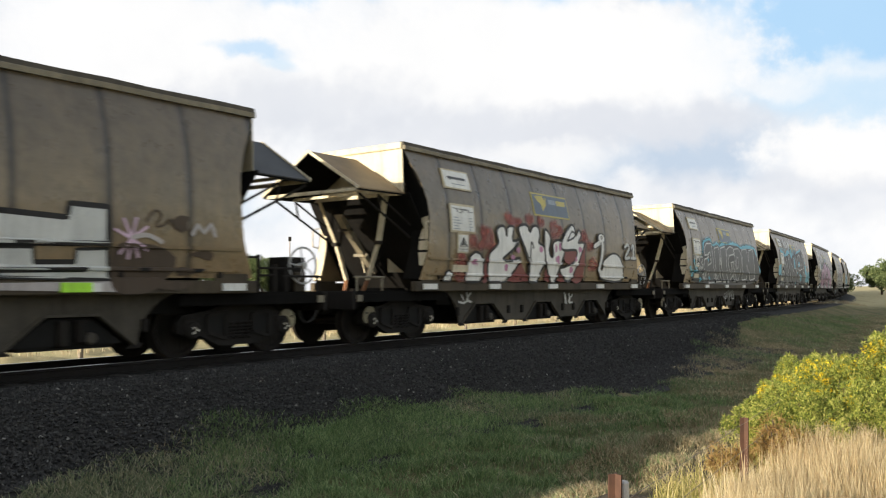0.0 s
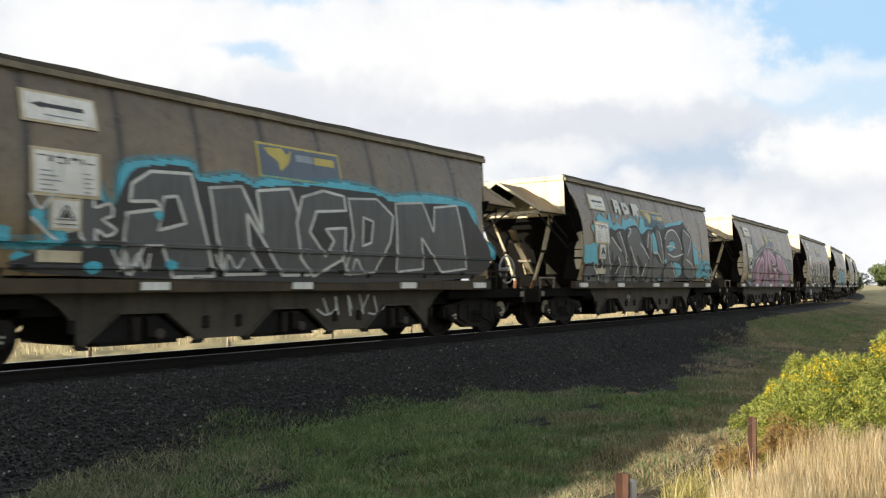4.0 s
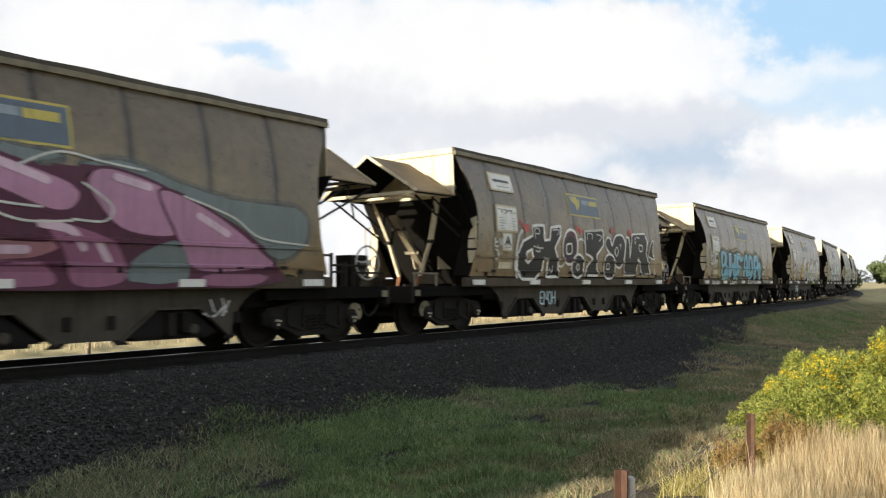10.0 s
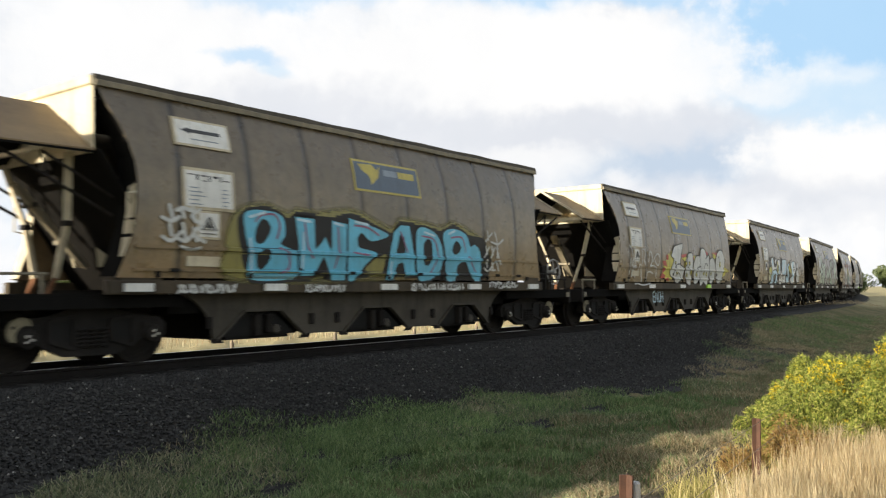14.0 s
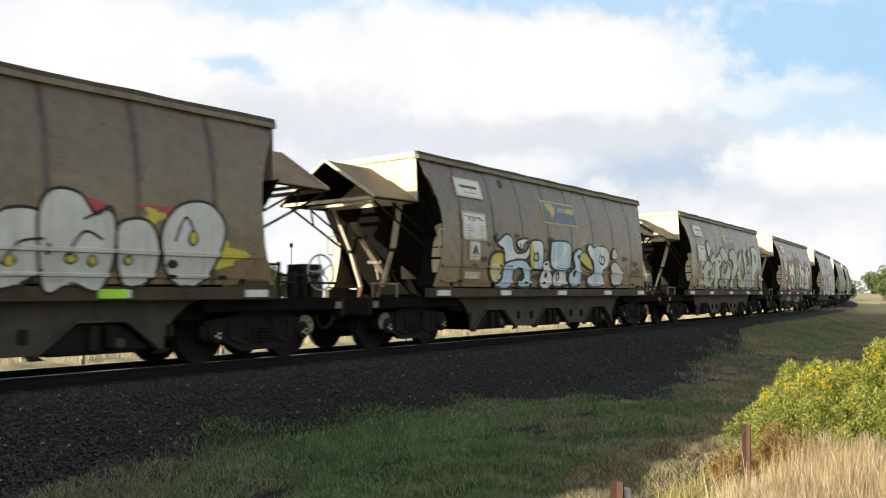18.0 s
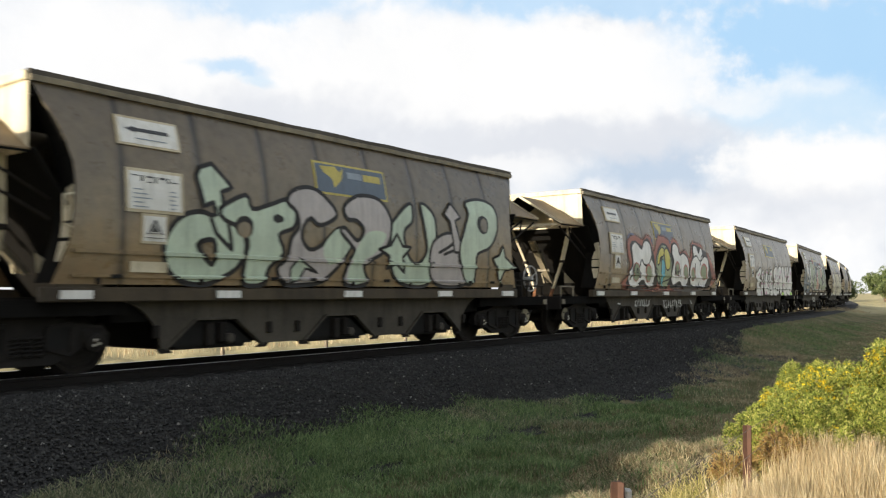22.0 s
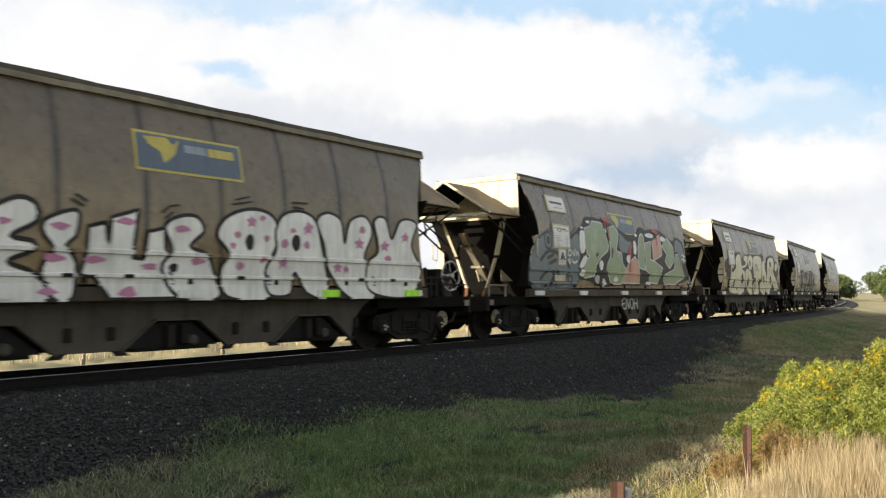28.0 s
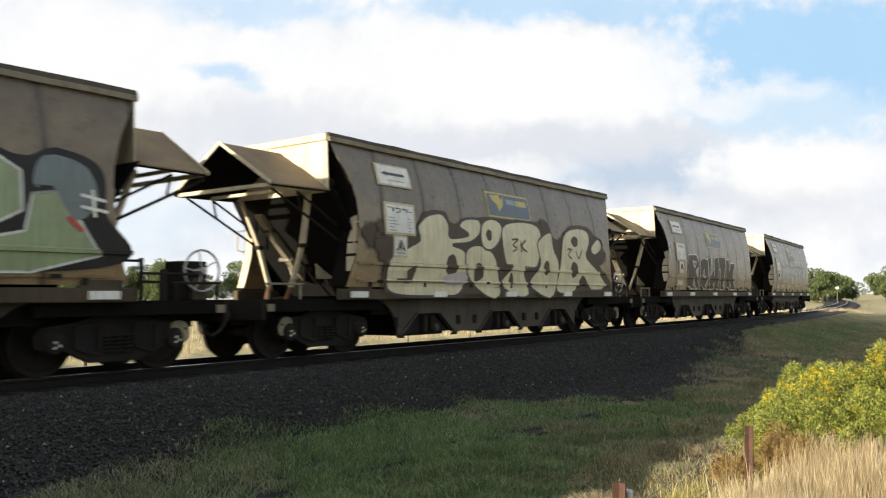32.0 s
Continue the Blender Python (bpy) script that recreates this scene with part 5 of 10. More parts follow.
P_YELLOW = paint("spray_yellow", (0.62, 0.55, 0.05), 0.5, 0.6)
P_MINT = paint("spray_mint", (0.50, 0.60, 0.47), 0.5, 0.4)
P_SAGE = paint("spray_sage", (0.27, 0.34, 0.19), 0.5, 0.5)
P_SALMON = paint("spray_salmon", (0.55, 0.30, 0.20), 0.5, 0.5)
P_CREAM = paint("spray_cream", (0.66, 0.61, 0.41), 0.5, 0.4)
P_LAV = paint("spray_lavender_grey", (0.46, 0.42, 0.41), 0.5, 0.5)
P_DKRED = paint("spray_dark_red", (0.21, 0.026, 0.024), 0.55, 0.5)
P_HALO = paint("spray_brick_red", (0.33, 0.085, 0.045), 0.55, 0.6)
P_SALPLUM = paint("spray_dusky_pink", (0.33, 0.13, 0.17), 0.5, 0.5)
P_OCHRE = paint("spray_ochre", (0.26, 0.23, 0.055), 0.55, 0.8)
P_NAVY = paint("spray_navy", (0.05, 0.07, 0.16), 0.55, 0.6)
P_GREENWASH = paint("spray_green_wash", (0.25, 0.30, 0.17), 0.55, 0.5)
P_MINTDIM = paint("spray_dim_mint", (0.30, 0.37, 0.23), 0.5, 0.4)
P_BROWN = paint("spray_umber", (0.085, 0.06, 0.042), 0.6, 0.8)

for dark in (P_BLACK, P_DKGREY, P_GREY, P_BROWN, P_WINE):
    dark.node_tree.nodes["Principled BSDF"].inputs["Specular IOR Level"].default_value = 0.18


MISTY = ("red_mist", "red_halo", "teal_cloud", "yellow_fringe", "umber_cloud", "cyan_halo")
VEILS = {}


def veil(mat, cover=0.34):
    """The same paint as a thin, speckled overspray."""
    key = (mat.name, cover)
    if key not in VEILS:
        m = mat.copy()
        m.name = mat.name + "_overspray"
        n, l = m.node_tree.nodes, m.node_tree.links
        speck = ramp(n, l, noise_tex(n, l, mapped(n, l), 38, 3, 0.8), [(0.35, (cover * 0.4,) * 3), (0.65, (min(1.0, cover * 1.5),) * 3)])
        mx = n.new("ShaderNodeMixShader")
        l.new(speck, mx.inputs[0])
        l.new(n.new("ShaderNodeBsdfTransparent").outputs[0], mx.inputs[1])
        l.new(n["Principled BSDF"].outputs[0], mx.inputs[2])
        l.new(mx.outputs[0], n["Material Output"].inputs[0])
        VEILS[key] = m
    return VEILS[key]


def emblem(w):
    """Yellow bird-like shape and two plain bars on the operator's panel."""
    s = Spray(w)
    s.lift = 0.0105
    s.shape("panel_emblem", [(4.58, 3.0), (4.94, 3.02), (5.03, 2.92), (5.13, 3.02), (5.05, 2.81), (4.86, 2.66), (4.82, 2.82), (4.66, 2.89)], LOGO_YELLOW, soft=False)
    s.shape("panel_bar", [(5.20, 2.96), (5.56, 2.96), (5.56, 2.85), (5.20, 2.85)], LOGO_GREY, soft=False)
    s.shape("panel_bar", [(5.59, 2.96), (6.02, 2.96), (6.02, 2.84), (5.59, 2.84)], LOGO_YELLOW, soft=False)


def decorate(wagons):
    S = [Spray(w) for w in wagons]          # S[k + 1] belongs to wagon k
    say = lambda k, text: tagged(wagons[k + 1], text)

    s = S[0]
    say(-1, "grimy hopper wagon with pale block graffiti and a pink starburst")
    s.shape("pale_block", [(6.44, 1.82), (6.83, 1.81), (7.55, 1.78), (7.58, 1.95), (8.08, 1.94), (8.09, 1.49), (7.28, 1.47), (6.85, 1.45), (6.45, 1.45)], P_PALE, P_BLACK, 0.035, soft=False)
    s.shape("pale_block", [(6.46, 1.4), (7.17, 1.42), (7.19, 1.25), (7.67, 1.27), (7.68, 1.41), (8.08, 1.43), (8.12, 1.05), (6.48, 1.08)], P_PALE, P_BLACK, 0.02, soft=False)
    s.shape("pale_block", [(6.48, 1.02), (8.14, 1.03), (8.31, 0.9), (6.48, 0.93)], P_LAV, soft=False)
    s.strokes("block_bar", [[(7.27, 1.48), (8.08, 1.49)]], 0.03, P_BLACK)
    s.strokes("block_bar", [[(7.2, 1.25), (7.66, 1.26)]], 0.03, P_BLACK)
    s.strokes("block_bar", [[(6.82, 1.15), (7.81, 1.17)]], 0.03, P_BLACK)
    s.shape("rust_patch", [(8.15, 1.43), (8.46, 1.52), (8.95, 1.42), (9.05, 1.24), (8.73, 0.91), (8.2, 0.91)], P_BROWN)
    s.shape("rust_patch", [(9.26, 1.38), (9.39, 1.44), (9.63, 1.43), (9.6, 1.31), (9.42, 1.36)], P_BROWN)
    s.spots("rust_patch", [(9.11, 1.8, 0.12, 0.11), (9.23, 1.17, 0.23, 0.05), (8.98, 0.98, 0.35, 0.06)], P_BROWN, wob=0.2)
    s.strokes("starburst", [[(8.39, 1.57), (8.61, 1.43)]], 0.02, P_LILAC)
    s.strokes("starburst", [[(8.39, 1.57), (8.5, 1.34)]], 0.02, P_LILAC)
    s.strokes("starburst", [[(8.39, 1.57), (8.36, 1.32)]], 0.02, P_LILAC)
    s.strokes("starburst", [[(8.39, 1.57), (8.24, 1.38)]], 0.02, P_LILAC)
    s.strokes("starburst", [[(8.39, 1.57), (8.17, 1.67)]], 0.02, P_LILAC)
    s.strokes("starburst", [[(8.39, 1.57), (8.28, 1.8)]], 0.02, P_LILAC)
    s.strokes("starburst", [[(8.39, 1.57), (8.45, 1.82)]], 0.02, P_LILAC)
    s.strokes("starburst", [[(8.39, 1.57), (8.6, 1.72)]], 0.02, P_LILAC)
    s.strokes("pale_line", [[(8.41, 1.58), (8.61, 1.62), (8.82, 1.54)]], 0.03, P_LAV)
    s.strokes("pale_line", [[(9.29, 1.66), (9.37, 1.79), (9.47, 1.69), (9.58, 1.81), (9.65, 1.66)]], 0.03, P_LAV)
    s.strokes("faded_loop", [[(8.59, 1.79), (8.7, 1.94), (8.81, 1.89), (8.73, 1.73), (8.87, 1.77), (8.94, 1.84), (9.02, 1.72)]], 0.014, P_BROWN)

    s = S[1]
    say(0, "grimy hopper wagon with white and red graffiti and a painted bird")
    s.spots("red_mist", [(3.27, 2.41, 0.08, 0.07), (3.51, 2.34, 0.23, 0.05), (4.17, 2.43, 0.12, 0.07), (4.68, 2.41, 0.1, 0.07), (5.37, 2.26, 0.24, 0.16), (2.44, 1.92, 0.17, 0.18), (1.87, 1.85, 0.12, 0.09), (2.15, 1.77, 0.07, 0.04), (7.14, 1.95, 0.15, 0.08), (7.29, 1.49, 0.21, 0.12), (6.87, 2.17, 0.11, 0.11), (1.45, 1.47, 0.12, 0.12), (1.5, 1.21, 0.17, 0.11), (2.25, 2.06, 0.08, 0.07), (6.66, 2.14, 0.19, 0.13)], P_ROSE, wob=0.2)
    s.shape("red_patch", [(3.16, 1.07), (3.43, 1.29), (3.65, 1.48), (3.88, 1.32), (4.09, 1.08)], P_DKRED)
    s.shape("red_patch", [(4.83, 1.1), (4.91, 1.4), (5.16, 1.08)], P_DKRED)
    s.shape("red_patch", [(5.45, 1.08), (5.63, 1.31), (5.95, 1.09)], P_DKRED)
    s.shape("red_patch", [(5.75, 1.8), (6.39, 1.83), (6.35, 1.61), (5.86, 1.47)], P_DKRED)
    s.shape("red_patch", [(6.2, 1.09), (6.53, 1.58), (6.82, 2.0), (6.74, 1.13)], P_DKRED)
    s.shape("red_patch", [(2.25, 1.06), (2.32, 1.5), (2.56, 1.76), (2.71, 1.81), (2.45, 1.58), (2.43, 1.07)], P_DKRED)
    s.shape("small_bubble", [(1.64, 1.07), (1.67, 1.35), (1.72, 1.51), (1.94, 1.64), (2.17, 1.56), (2.26, 1.33), (2.19, 1.08)], P_WHITE, P_BLACK, 0.028)
    s.shape("small_bubble", [(0.89, 1.07), (0.95, 1.2), (1.09, 1.26), (1.16, 1.16), (1.13, 1.07)], P_WHITE, P_BLACK, 0.02)
    s.shape("sprayed_letter", [(2.72, 2.07), (2.85, 2.2), (3.05, 2.2), (3.13, 2.0), (3.17, 2.19), (3.42, 2.22), (3.36, 1.93), (3.64, 1.95), (3.51, 1.79), (2.99, 1.53), (3.26, 1.49), (3.69, 1.56), (3.53, 1.33), (3.21, 1.11), (3.08, 1.06), (2.52, 1.06), (2.41, 1.31), (2.45, 1.61), (2.72, 1.79), (2.8, 1.88)], P_WHITE, P_BLACK, 0.03)
    s.shape("sprayed_letter", [(3.63, 2.2), (3.97, 2.3), (4.12, 2.15), (4.28, 2.29), (4.5, 2.27), (4.55, 2.06), (4.49, 1.93), (4.74, 1.84), (4.81, 1.52), (4.59, 1.23), (4.5, 1.07), (4.14, 1.08), (4.05, 1.49), (3.85, 1.79)], P_WHITE, P_BLACK, 0.03)
    s.strokes("letter_line", [[(4.14, 1.11), (4.13, 1.5), (4.17, 1.93), (4.27, 1.8)]], 0.025, P_BLACK)
    s.strokes("letter_line", [[(4.05, 1.57), (3.68, 2.0), (3.42, 1.77), (2.99, 1.53)]], 0.025, P_BLACK)
    s.shape("sprayed_letter", [(4.82, 2.24), (5.06, 2.06), (4.98, 1.77), (5.09, 1.63), (5.19, 1.67), (5.16, 1.91), (5.36, 2.02), (5.67, 1.98), (5.73, 1.73), (5.55, 1.44), (5.46, 1.27), (5.33, 1.07), (5.13, 1.07), (4.89, 1.4), (4.77, 1.85)], P_WHITE, P_BLACK, 0.03)
    s.shape("sprayed_letter", [(5.57, 1.87), (5.75, 2.16), (6.17, 2.43), (6.31, 2.33), (6.36, 2.17), (6.53, 2.33), (6.63, 2.17), (6.45, 2.01), (6.79, 2.0), (6.56, 1.63), (6.3, 1.3), (6.13, 1.1), (5.86, 1.09), (5.51, 1.35), (5.77, 1.41), (6.27, 1.55), (6.37, 1.81), (5.77, 1.8)], P_WHITE, P_BLACK, 0.03)
    s.strokes("letter_line", [[(5.89, 2.04), (6.18, 2.27), (6.3, 2.15), (5.89, 2.02)]], 0.022, P_BLACK)
    s.spots("pink_dot", [(3.6, 1.73, 0.08, 0.07), (3.38, 1.57, 0.08, 0.06), (3.13, 1.35, 0.07, 0.08), (4.61, 1.78, 0.09, 0.07), (5.32, 1.83, 0.05, 0.1), (5.51, 1.87, 0.06, 0.1), (5.41, 1.57, 0.1, 0.1), (6.11, 1.34, 0.1, 0.08), (6.56, 1.84, 0.1, 0.07), (6.35, 1.6, 0.06, 0.06), (1.88, 1.44, 0.08, 0.06), (1.99, 1.4, 0.04, 0.03)], P_PINK, wob=0.1)
    s.strokes("bird_outline", [[(7.38, 1.96), (7.65, 2.05)]], 0.085, P_BLACK)
    s.strokes("bird_outline", [[(7.8, 2.14), (7.84, 1.92), (7.76, 1.62), (7.67, 1.38), (7.8, 1.29)]], 0.085, P_BLACK)
    s.spots("bird_outline", [(7.78, 2.17, 0.23, 0.14)], P_BLACK, wob=0.0)
    s.shape("bird_body", [(7.69, 1.25), (7.85, 1.38), (7.89, 1.6), (8.51, 1.81), (9.0, 1.64), (9.11, 1.12), (7.9, 1.12)], P_WHITE, P_BLACK, 0.025)
    s.strokes("bird_neck", [[(7.38, 1.96), (7.65, 2.05)]], 0.058, P_WHITE)
    s.strokes("bird_neck", [[(7.8, 2.14), (7.84, 1.92), (7.76, 1.62), (7.67, 1.38), (7.8, 1.29)]], 0.058, P_WHITE)
    s.spots("bird_head", [(7.78, 2.17, 0.18, 0.11)], P_WHITE, wob=0.0)
    s.spots("bird_eye", [(7.78, 2.19, 0.06, 0.05)], P_BLACK, wob=0.0)
    s.spots("bird_eye", [(7.79, 2.18, 0.03, 0.03)], P_WHITE, wob=0.0)
    s.tag("21", 9.26, 1.70, 10.02, 2.05, 0.050, P_DKGREY)
    s.tag("21", 9.22, 1.72, 9.98, 2.07, 0.040, P_PALE)
    s.scribble(61, 1.84, 0.63, 2.22, 0.83, 0.022, P_PALE)
    s.scribble(62, 6.29, 0.51, 6.7, 0.8, 0.022, P_PALE)

    s = S[2]
    say(1, "grimy hopper wagon with grey graffiti letters edged in cyan")
    s.spots("cyan_dot", [(0.79, 1.54, 0.1, 0.1), (1.01, 1.27, 0.11, 0.08), (1.18, 1.76, 0.08, 0.09), (1.31, 1.64, 0.09, 0.08), (1.37, 1.53, 0.12, 0.11)], P_CYAN, wob=0.1)
    s.shape("cyan_halo", [(1.31, 1.42), (1.39, 1.49), (1.31, 1.8), (1.51, 2.14), (1.87, 2.23), (1.99, 2.02), (2.16, 1.93), (2.21, 2.36), (2.42, 2.52), (3.25, 2.62), (3.38, 2.42), (4.01, 2.52), (4.32, 2.43), (4.6, 2.52), (5.3, 2.51), (6.16, 2.61), (6.99, 2.56), (7.36, 2.48), (8.0, 2.57), (9.12, 2.58), (9.77, 2.46), (9.88, 2.03), (9.88, 1.42)], P_CYAN)
    s.shape("dark_backing", [(1.41, 1.09), (1.53, 1.49), (1.46, 1.93), (1.77, 2.09), (2.1, 1.93), (2.24, 2.19), (2.47, 2.45), (3.21, 2.54), (3.39, 2.36), (4.07, 2.43), (4.36, 2.38), (5.13, 2.47), (6.15, 2.52), (7.07, 2.48), (7.45, 2.39), (9.1, 2.48), (9.67, 2.33), (9.78, 1.12)], P_DKGREY)
    s.shape("sprayed_letter", [(1.49, 1.88), (1.63, 1.84), (1.69, 2.05), (1.86, 2.06), (1.86, 1.9), (2.07, 1.96), (2.1, 1.81), (1.97, 1.76), (2.16, 1.64), (2.02, 1.56), (1.89, 1.64), (1.88, 1.45), (1.73, 1.45), (1.68, 1.63), (1.53, 1.59), (1.57, 1.74)], P_GREY, P_PALE, 0.02)
    s.shape("sprayed_letter", [(2.23, 1.15), (2.29, 1.86), (2.8, 1.95), (2.7, 2.04), (2.33, 2.01), (2.37, 2.24), (2.64, 2.42), (3.25, 2.45), (3.33, 2.1), (3.65, 1.09), (3.0, 1.07), (2.81, 1.47), (2.55, 1.46), (2.4, 1.1)], P_GREY, P_PALE, 0.022, soft=False, holes=[[(2.75, 1.67), (2.82, 2.1), (3.02, 2.13), (3.15, 1.78)]])
    s.shape("sprayed_letter", [(3.54, 2.29), (4.09, 2.36), (4.46, 1.71), (4.36, 2.32), (5.01, 2.41), (5.25, 1.82), (5.45, 1.12), (4.88, 1.11), (4.17, 1.98), (4.24, 1.49), (4.55, 1.13), (3.83, 1.11), (3.65, 1.66)], P_GREY, P_PALE, 0.022, soft=False)
    s.shape("sprayed_letter", [(5.24, 2.3), (5.7, 2.44), (6.16, 2.39), (6.19, 2.16), (5.53, 2.1), (5.39, 1.78), (5.75, 1.41), (5.92, 1.66), (5.73, 1.84), (6.18, 1.88), (6.17, 1.39), (5.52, 1.1), (5.23, 1.37), (5.12, 1.91)], P_GREY, P_PALE, 0.022, soft=False)
    s.shape("sprayed_letter", [(6.26, 2.36), (6.96, 2.41), (7.36, 2.14), (7.27, 1.69), (6.9, 1.17), (6.2, 1.14), (6.36, 1.76)], P_GREY, P_PALE, 0.02, soft=False, holes=[[(6.6, 2.08), (6.84, 2.02), (6.79, 1.67), (6.58, 1.6)]])
    s.shape("sprayed_letter", [(7.43, 2.37), (8.19, 2.44), (8.48, 1.92), (8.53, 2.38), (9.24, 2.47), (9.55, 1.27), (8.76, 1.2), (8.13, 1.81), (8.22, 1.25), (7.48, 1.19)], P_GREY, P_PALE, 0.02, soft=False)
    s.strokes("thin_script", [[(2.12, 1.39), (2.28, 1.14), (2.29, 1.39), (2.37, 1.18), (2.47, 1.37), (2.58, 1.14), (2.64, 1.36)]], 0.016, P_PALE)
    s.strokes("thin_script", [[(3.65, 1.38), (3.81, 1.15), (3.86, 1.39), (4.02, 1.2), (4.14, 1.34)]], 0.016, P_PALE)
    s.strokes("thin_script", [[(6.11, 1.42), (6.33, 1.12), (6.44, 1.39), (6.63, 1.18)]], 0.016, P_PALE)
    s.scribble(63, 5.92, 0.47, 7.4, 0.8, 0.016, P_PALE)
    s.spots("cyan_dot", [(1.87, 1.18, 0.11, 0.08), (2.96, 1.23, 0.09, 0.07), (2.74, 1.86, 0.07, 0.06)], P_CYAN, wob=0.1)
    s.strokes("pale_line", [[(1.09, 1.99), (1.21, 1.84), (1.36, 2.04)]], 0.018, P_PALE)
    s.strokes("pale_line", [[(1.11, 1.73), (1.25, 1.6), (1.39, 1.49)]], 0.018, P_PALE)

    s = S[3]
    say(2, "grimy hopper wagon with tall grey graffiti in a cyan cloud")
    s.shape("cyan_cloud", [(1.24, 2.67), (1.39, 2.68), (1.47, 2.81), (1.6, 2.72), (2.01, 2.6), (2.07, 2.86), (2.23, 2.6), (2.27, 2.46), (2.51, 2.6), (2.79, 2.49), (2.97, 2.72), (3.22, 2.69), (3.5, 2.79), (3.84, 2.69), (4.04, 2.53), (4.27, 2.87), (4.72, 2.83), (5.3, 3.04), (5.57, 2.95), (5.87, 2.66), (6.48, 2.82), (7.16, 2.87), (7.71, 3.0), (7.95, 2.77), (8.31, 2.51), (8.5, 2.17), (8.83, 2.05), (8.97, 1.61), (7.52, 1.66), (4.94, 1.82), (2.6, 2.05), (2.03, 2.31), (1.45, 2.45)], P_CYAN, soft=False)
    s.shape("cyan_cloud", [(0.47, 1.94), (0.87, 1.95), (0.94, 2.0), (1.35, 2.0), (1.19, 1.86), (1.23, 1.47), (0.89, 1.43), (0.48, 1.46)], P_CYAN, soft=False)
    s.shape("cyan_cloud", [(8.84, 1.21), (8.9, 1.61), (9.14, 1.83), (9.36, 1.71), (10.0, 1.76), (10.1, 1.41), (9.98, 1.18)], P_CYAN)
    s.spots("cyan_fleck", [(1.0, 2.36, 0.07, 0.09), (2.6, 2.74, 0.08, 0.04), (4.02, 2.81, 0.08, 0.08), (4.82, 2.91, 0.1, 0.07), (9.42, 2.04, 0.11, 0.07), (8.56, 2.24, 0.12, 0.06), (1.74, 2.76, 0.09, 0.03), (9.93, 1.23, 0.18, 0.04)], P_CYAN, wob=0.3)
    s.shape("dark_backing", [(0.54, 1.44), (0.88, 1.49), (1.27, 1.37), (1.35, 1.76), (1.45, 2.02), (1.93, 2.34), (2.08, 2.44), (2.34, 2.37), (2.71, 2.45), (3.02, 2.42), (3.29, 2.52), (3.89, 2.57), (4.17, 2.34), (4.65, 2.53), (4.97, 2.53), (5.4, 2.72), (5.68, 2.58), (6.74, 2.75), (7.47, 2.82), (7.85, 2.94), (8.29, 2.39), (8.49, 1.8), (8.77, 1.09), (0.56, 1.04)], P_BLACK, soft=False)
    s.shape("sprayed_letter", [(0.54, 1.41), (0.88, 1.49), (1.07, 1.46), (1.38, 1.09), (0.56, 1.05)], P_GREY, P_BLACK, 0.03)
    s.shape("sprayed_letter", [(1.39, 1.69), (1.47, 1.84), (1.59, 1.64), (1.6, 1.07), (1.44, 1.06)], P_GREY, P_BLACK, 0.03)
    s.shape("sprayed_letter", [(1.61, 1.96), (1.96, 2.22), (2.21, 2.13), (2.6, 1.89), (3.0, 1.63), (3.09, 1.22), (2.94, 1.06), (2.45, 1.06), (2.6, 1.48), (2.46, 1.69), (2.2, 1.51), (2.11, 1.81), (2.06, 1.39), (2.03, 1.05), (1.67, 1.05)], P_GREY, P_BLACK, 0.035)
    s.shape("sprayed_letter", [(2.38, 2.24), (2.66, 2.36), (3.05, 1.7), (3.02, 1.57), (2.7, 1.9)], P_GREY, P_BLACK, 0.03)
    s.shape("sprayed_letter", [(3.08, 2.22), (3.29, 2.47), (3.84, 2.54), (4.11, 2.27), (4.63, 1.57), (4.57, 1.23), (4.27, 1.07), (4.12, 1.49), (3.76, 1.73), (4.06, 1.22), (3.81, 1.06), (3.51, 1.12), (3.4, 1.72), (3.27, 1.85), (3.25, 1.43), (3.45, 1.06), (3.1, 1.06), (3.03, 1.43), (3.18, 1.86)], P_GREY, P_BLACK, 0.035)
    s.shape("sprayed_letter", [(4.22, 2.34), (4.44, 2.24), (4.62, 2.48), (4.88, 2.45), (4.9, 1.82), (4.96, 1.49), (4.77, 1.07), (4.44, 1.07), (4.63, 1.56), (4.6, 1.9)], P_GREY, P_BLACK, 0.03)
    s.shape("cyan_gap", [(4.96, 2.43), (5.16, 2.38), (5.3, 1.87), (4.94, 1.9)], P_CYAN)
    s.shape("sprayed_letter", [(5.2, 2.5), (5.55, 2.57), (5.71, 2.13), (5.83, 1.69), (5.67, 1.25), (5.33, 1.07), (4.99, 1.07), (4.88, 1.57), (5.05, 1.81), (5.54, 1.59), (5.37, 2.02)], P_GREY, P_BLACK, 0.03)
    s.shape("sprayed_letter", [(5.89, 2.21), (6.06, 2.46), (6.58, 2.63), (7.11, 2.46), (7.39, 2.05), (6.99, 1.65), (6.26, 1.65), (5.91, 1.5)], P_GREY, P_BLACK, 0.03)
    s.shape("cyan_gap", [(6.13, 2.06), (6.38, 2.26), (6.67, 2.27), (6.8, 2.11), (6.39, 1.93)], P_CYAN, P_BLACK, 0.02)
    s.shape("sprayed_letter", [(5.84, 1.46), (6.39, 1.66), (6.67, 1.45), (7.04, 1.16), (6.44, 1.08), (5.9, 1.07)], P_GREY, P_BLACK, 0.03)
    s.shape("cyan_gap", [(6.58, 1.63), (7.17, 1.59), (7.34, 1.33), (7.15, 1.21), (6.89, 1.27)], P_CYAN, P_BLACK, 0.02)
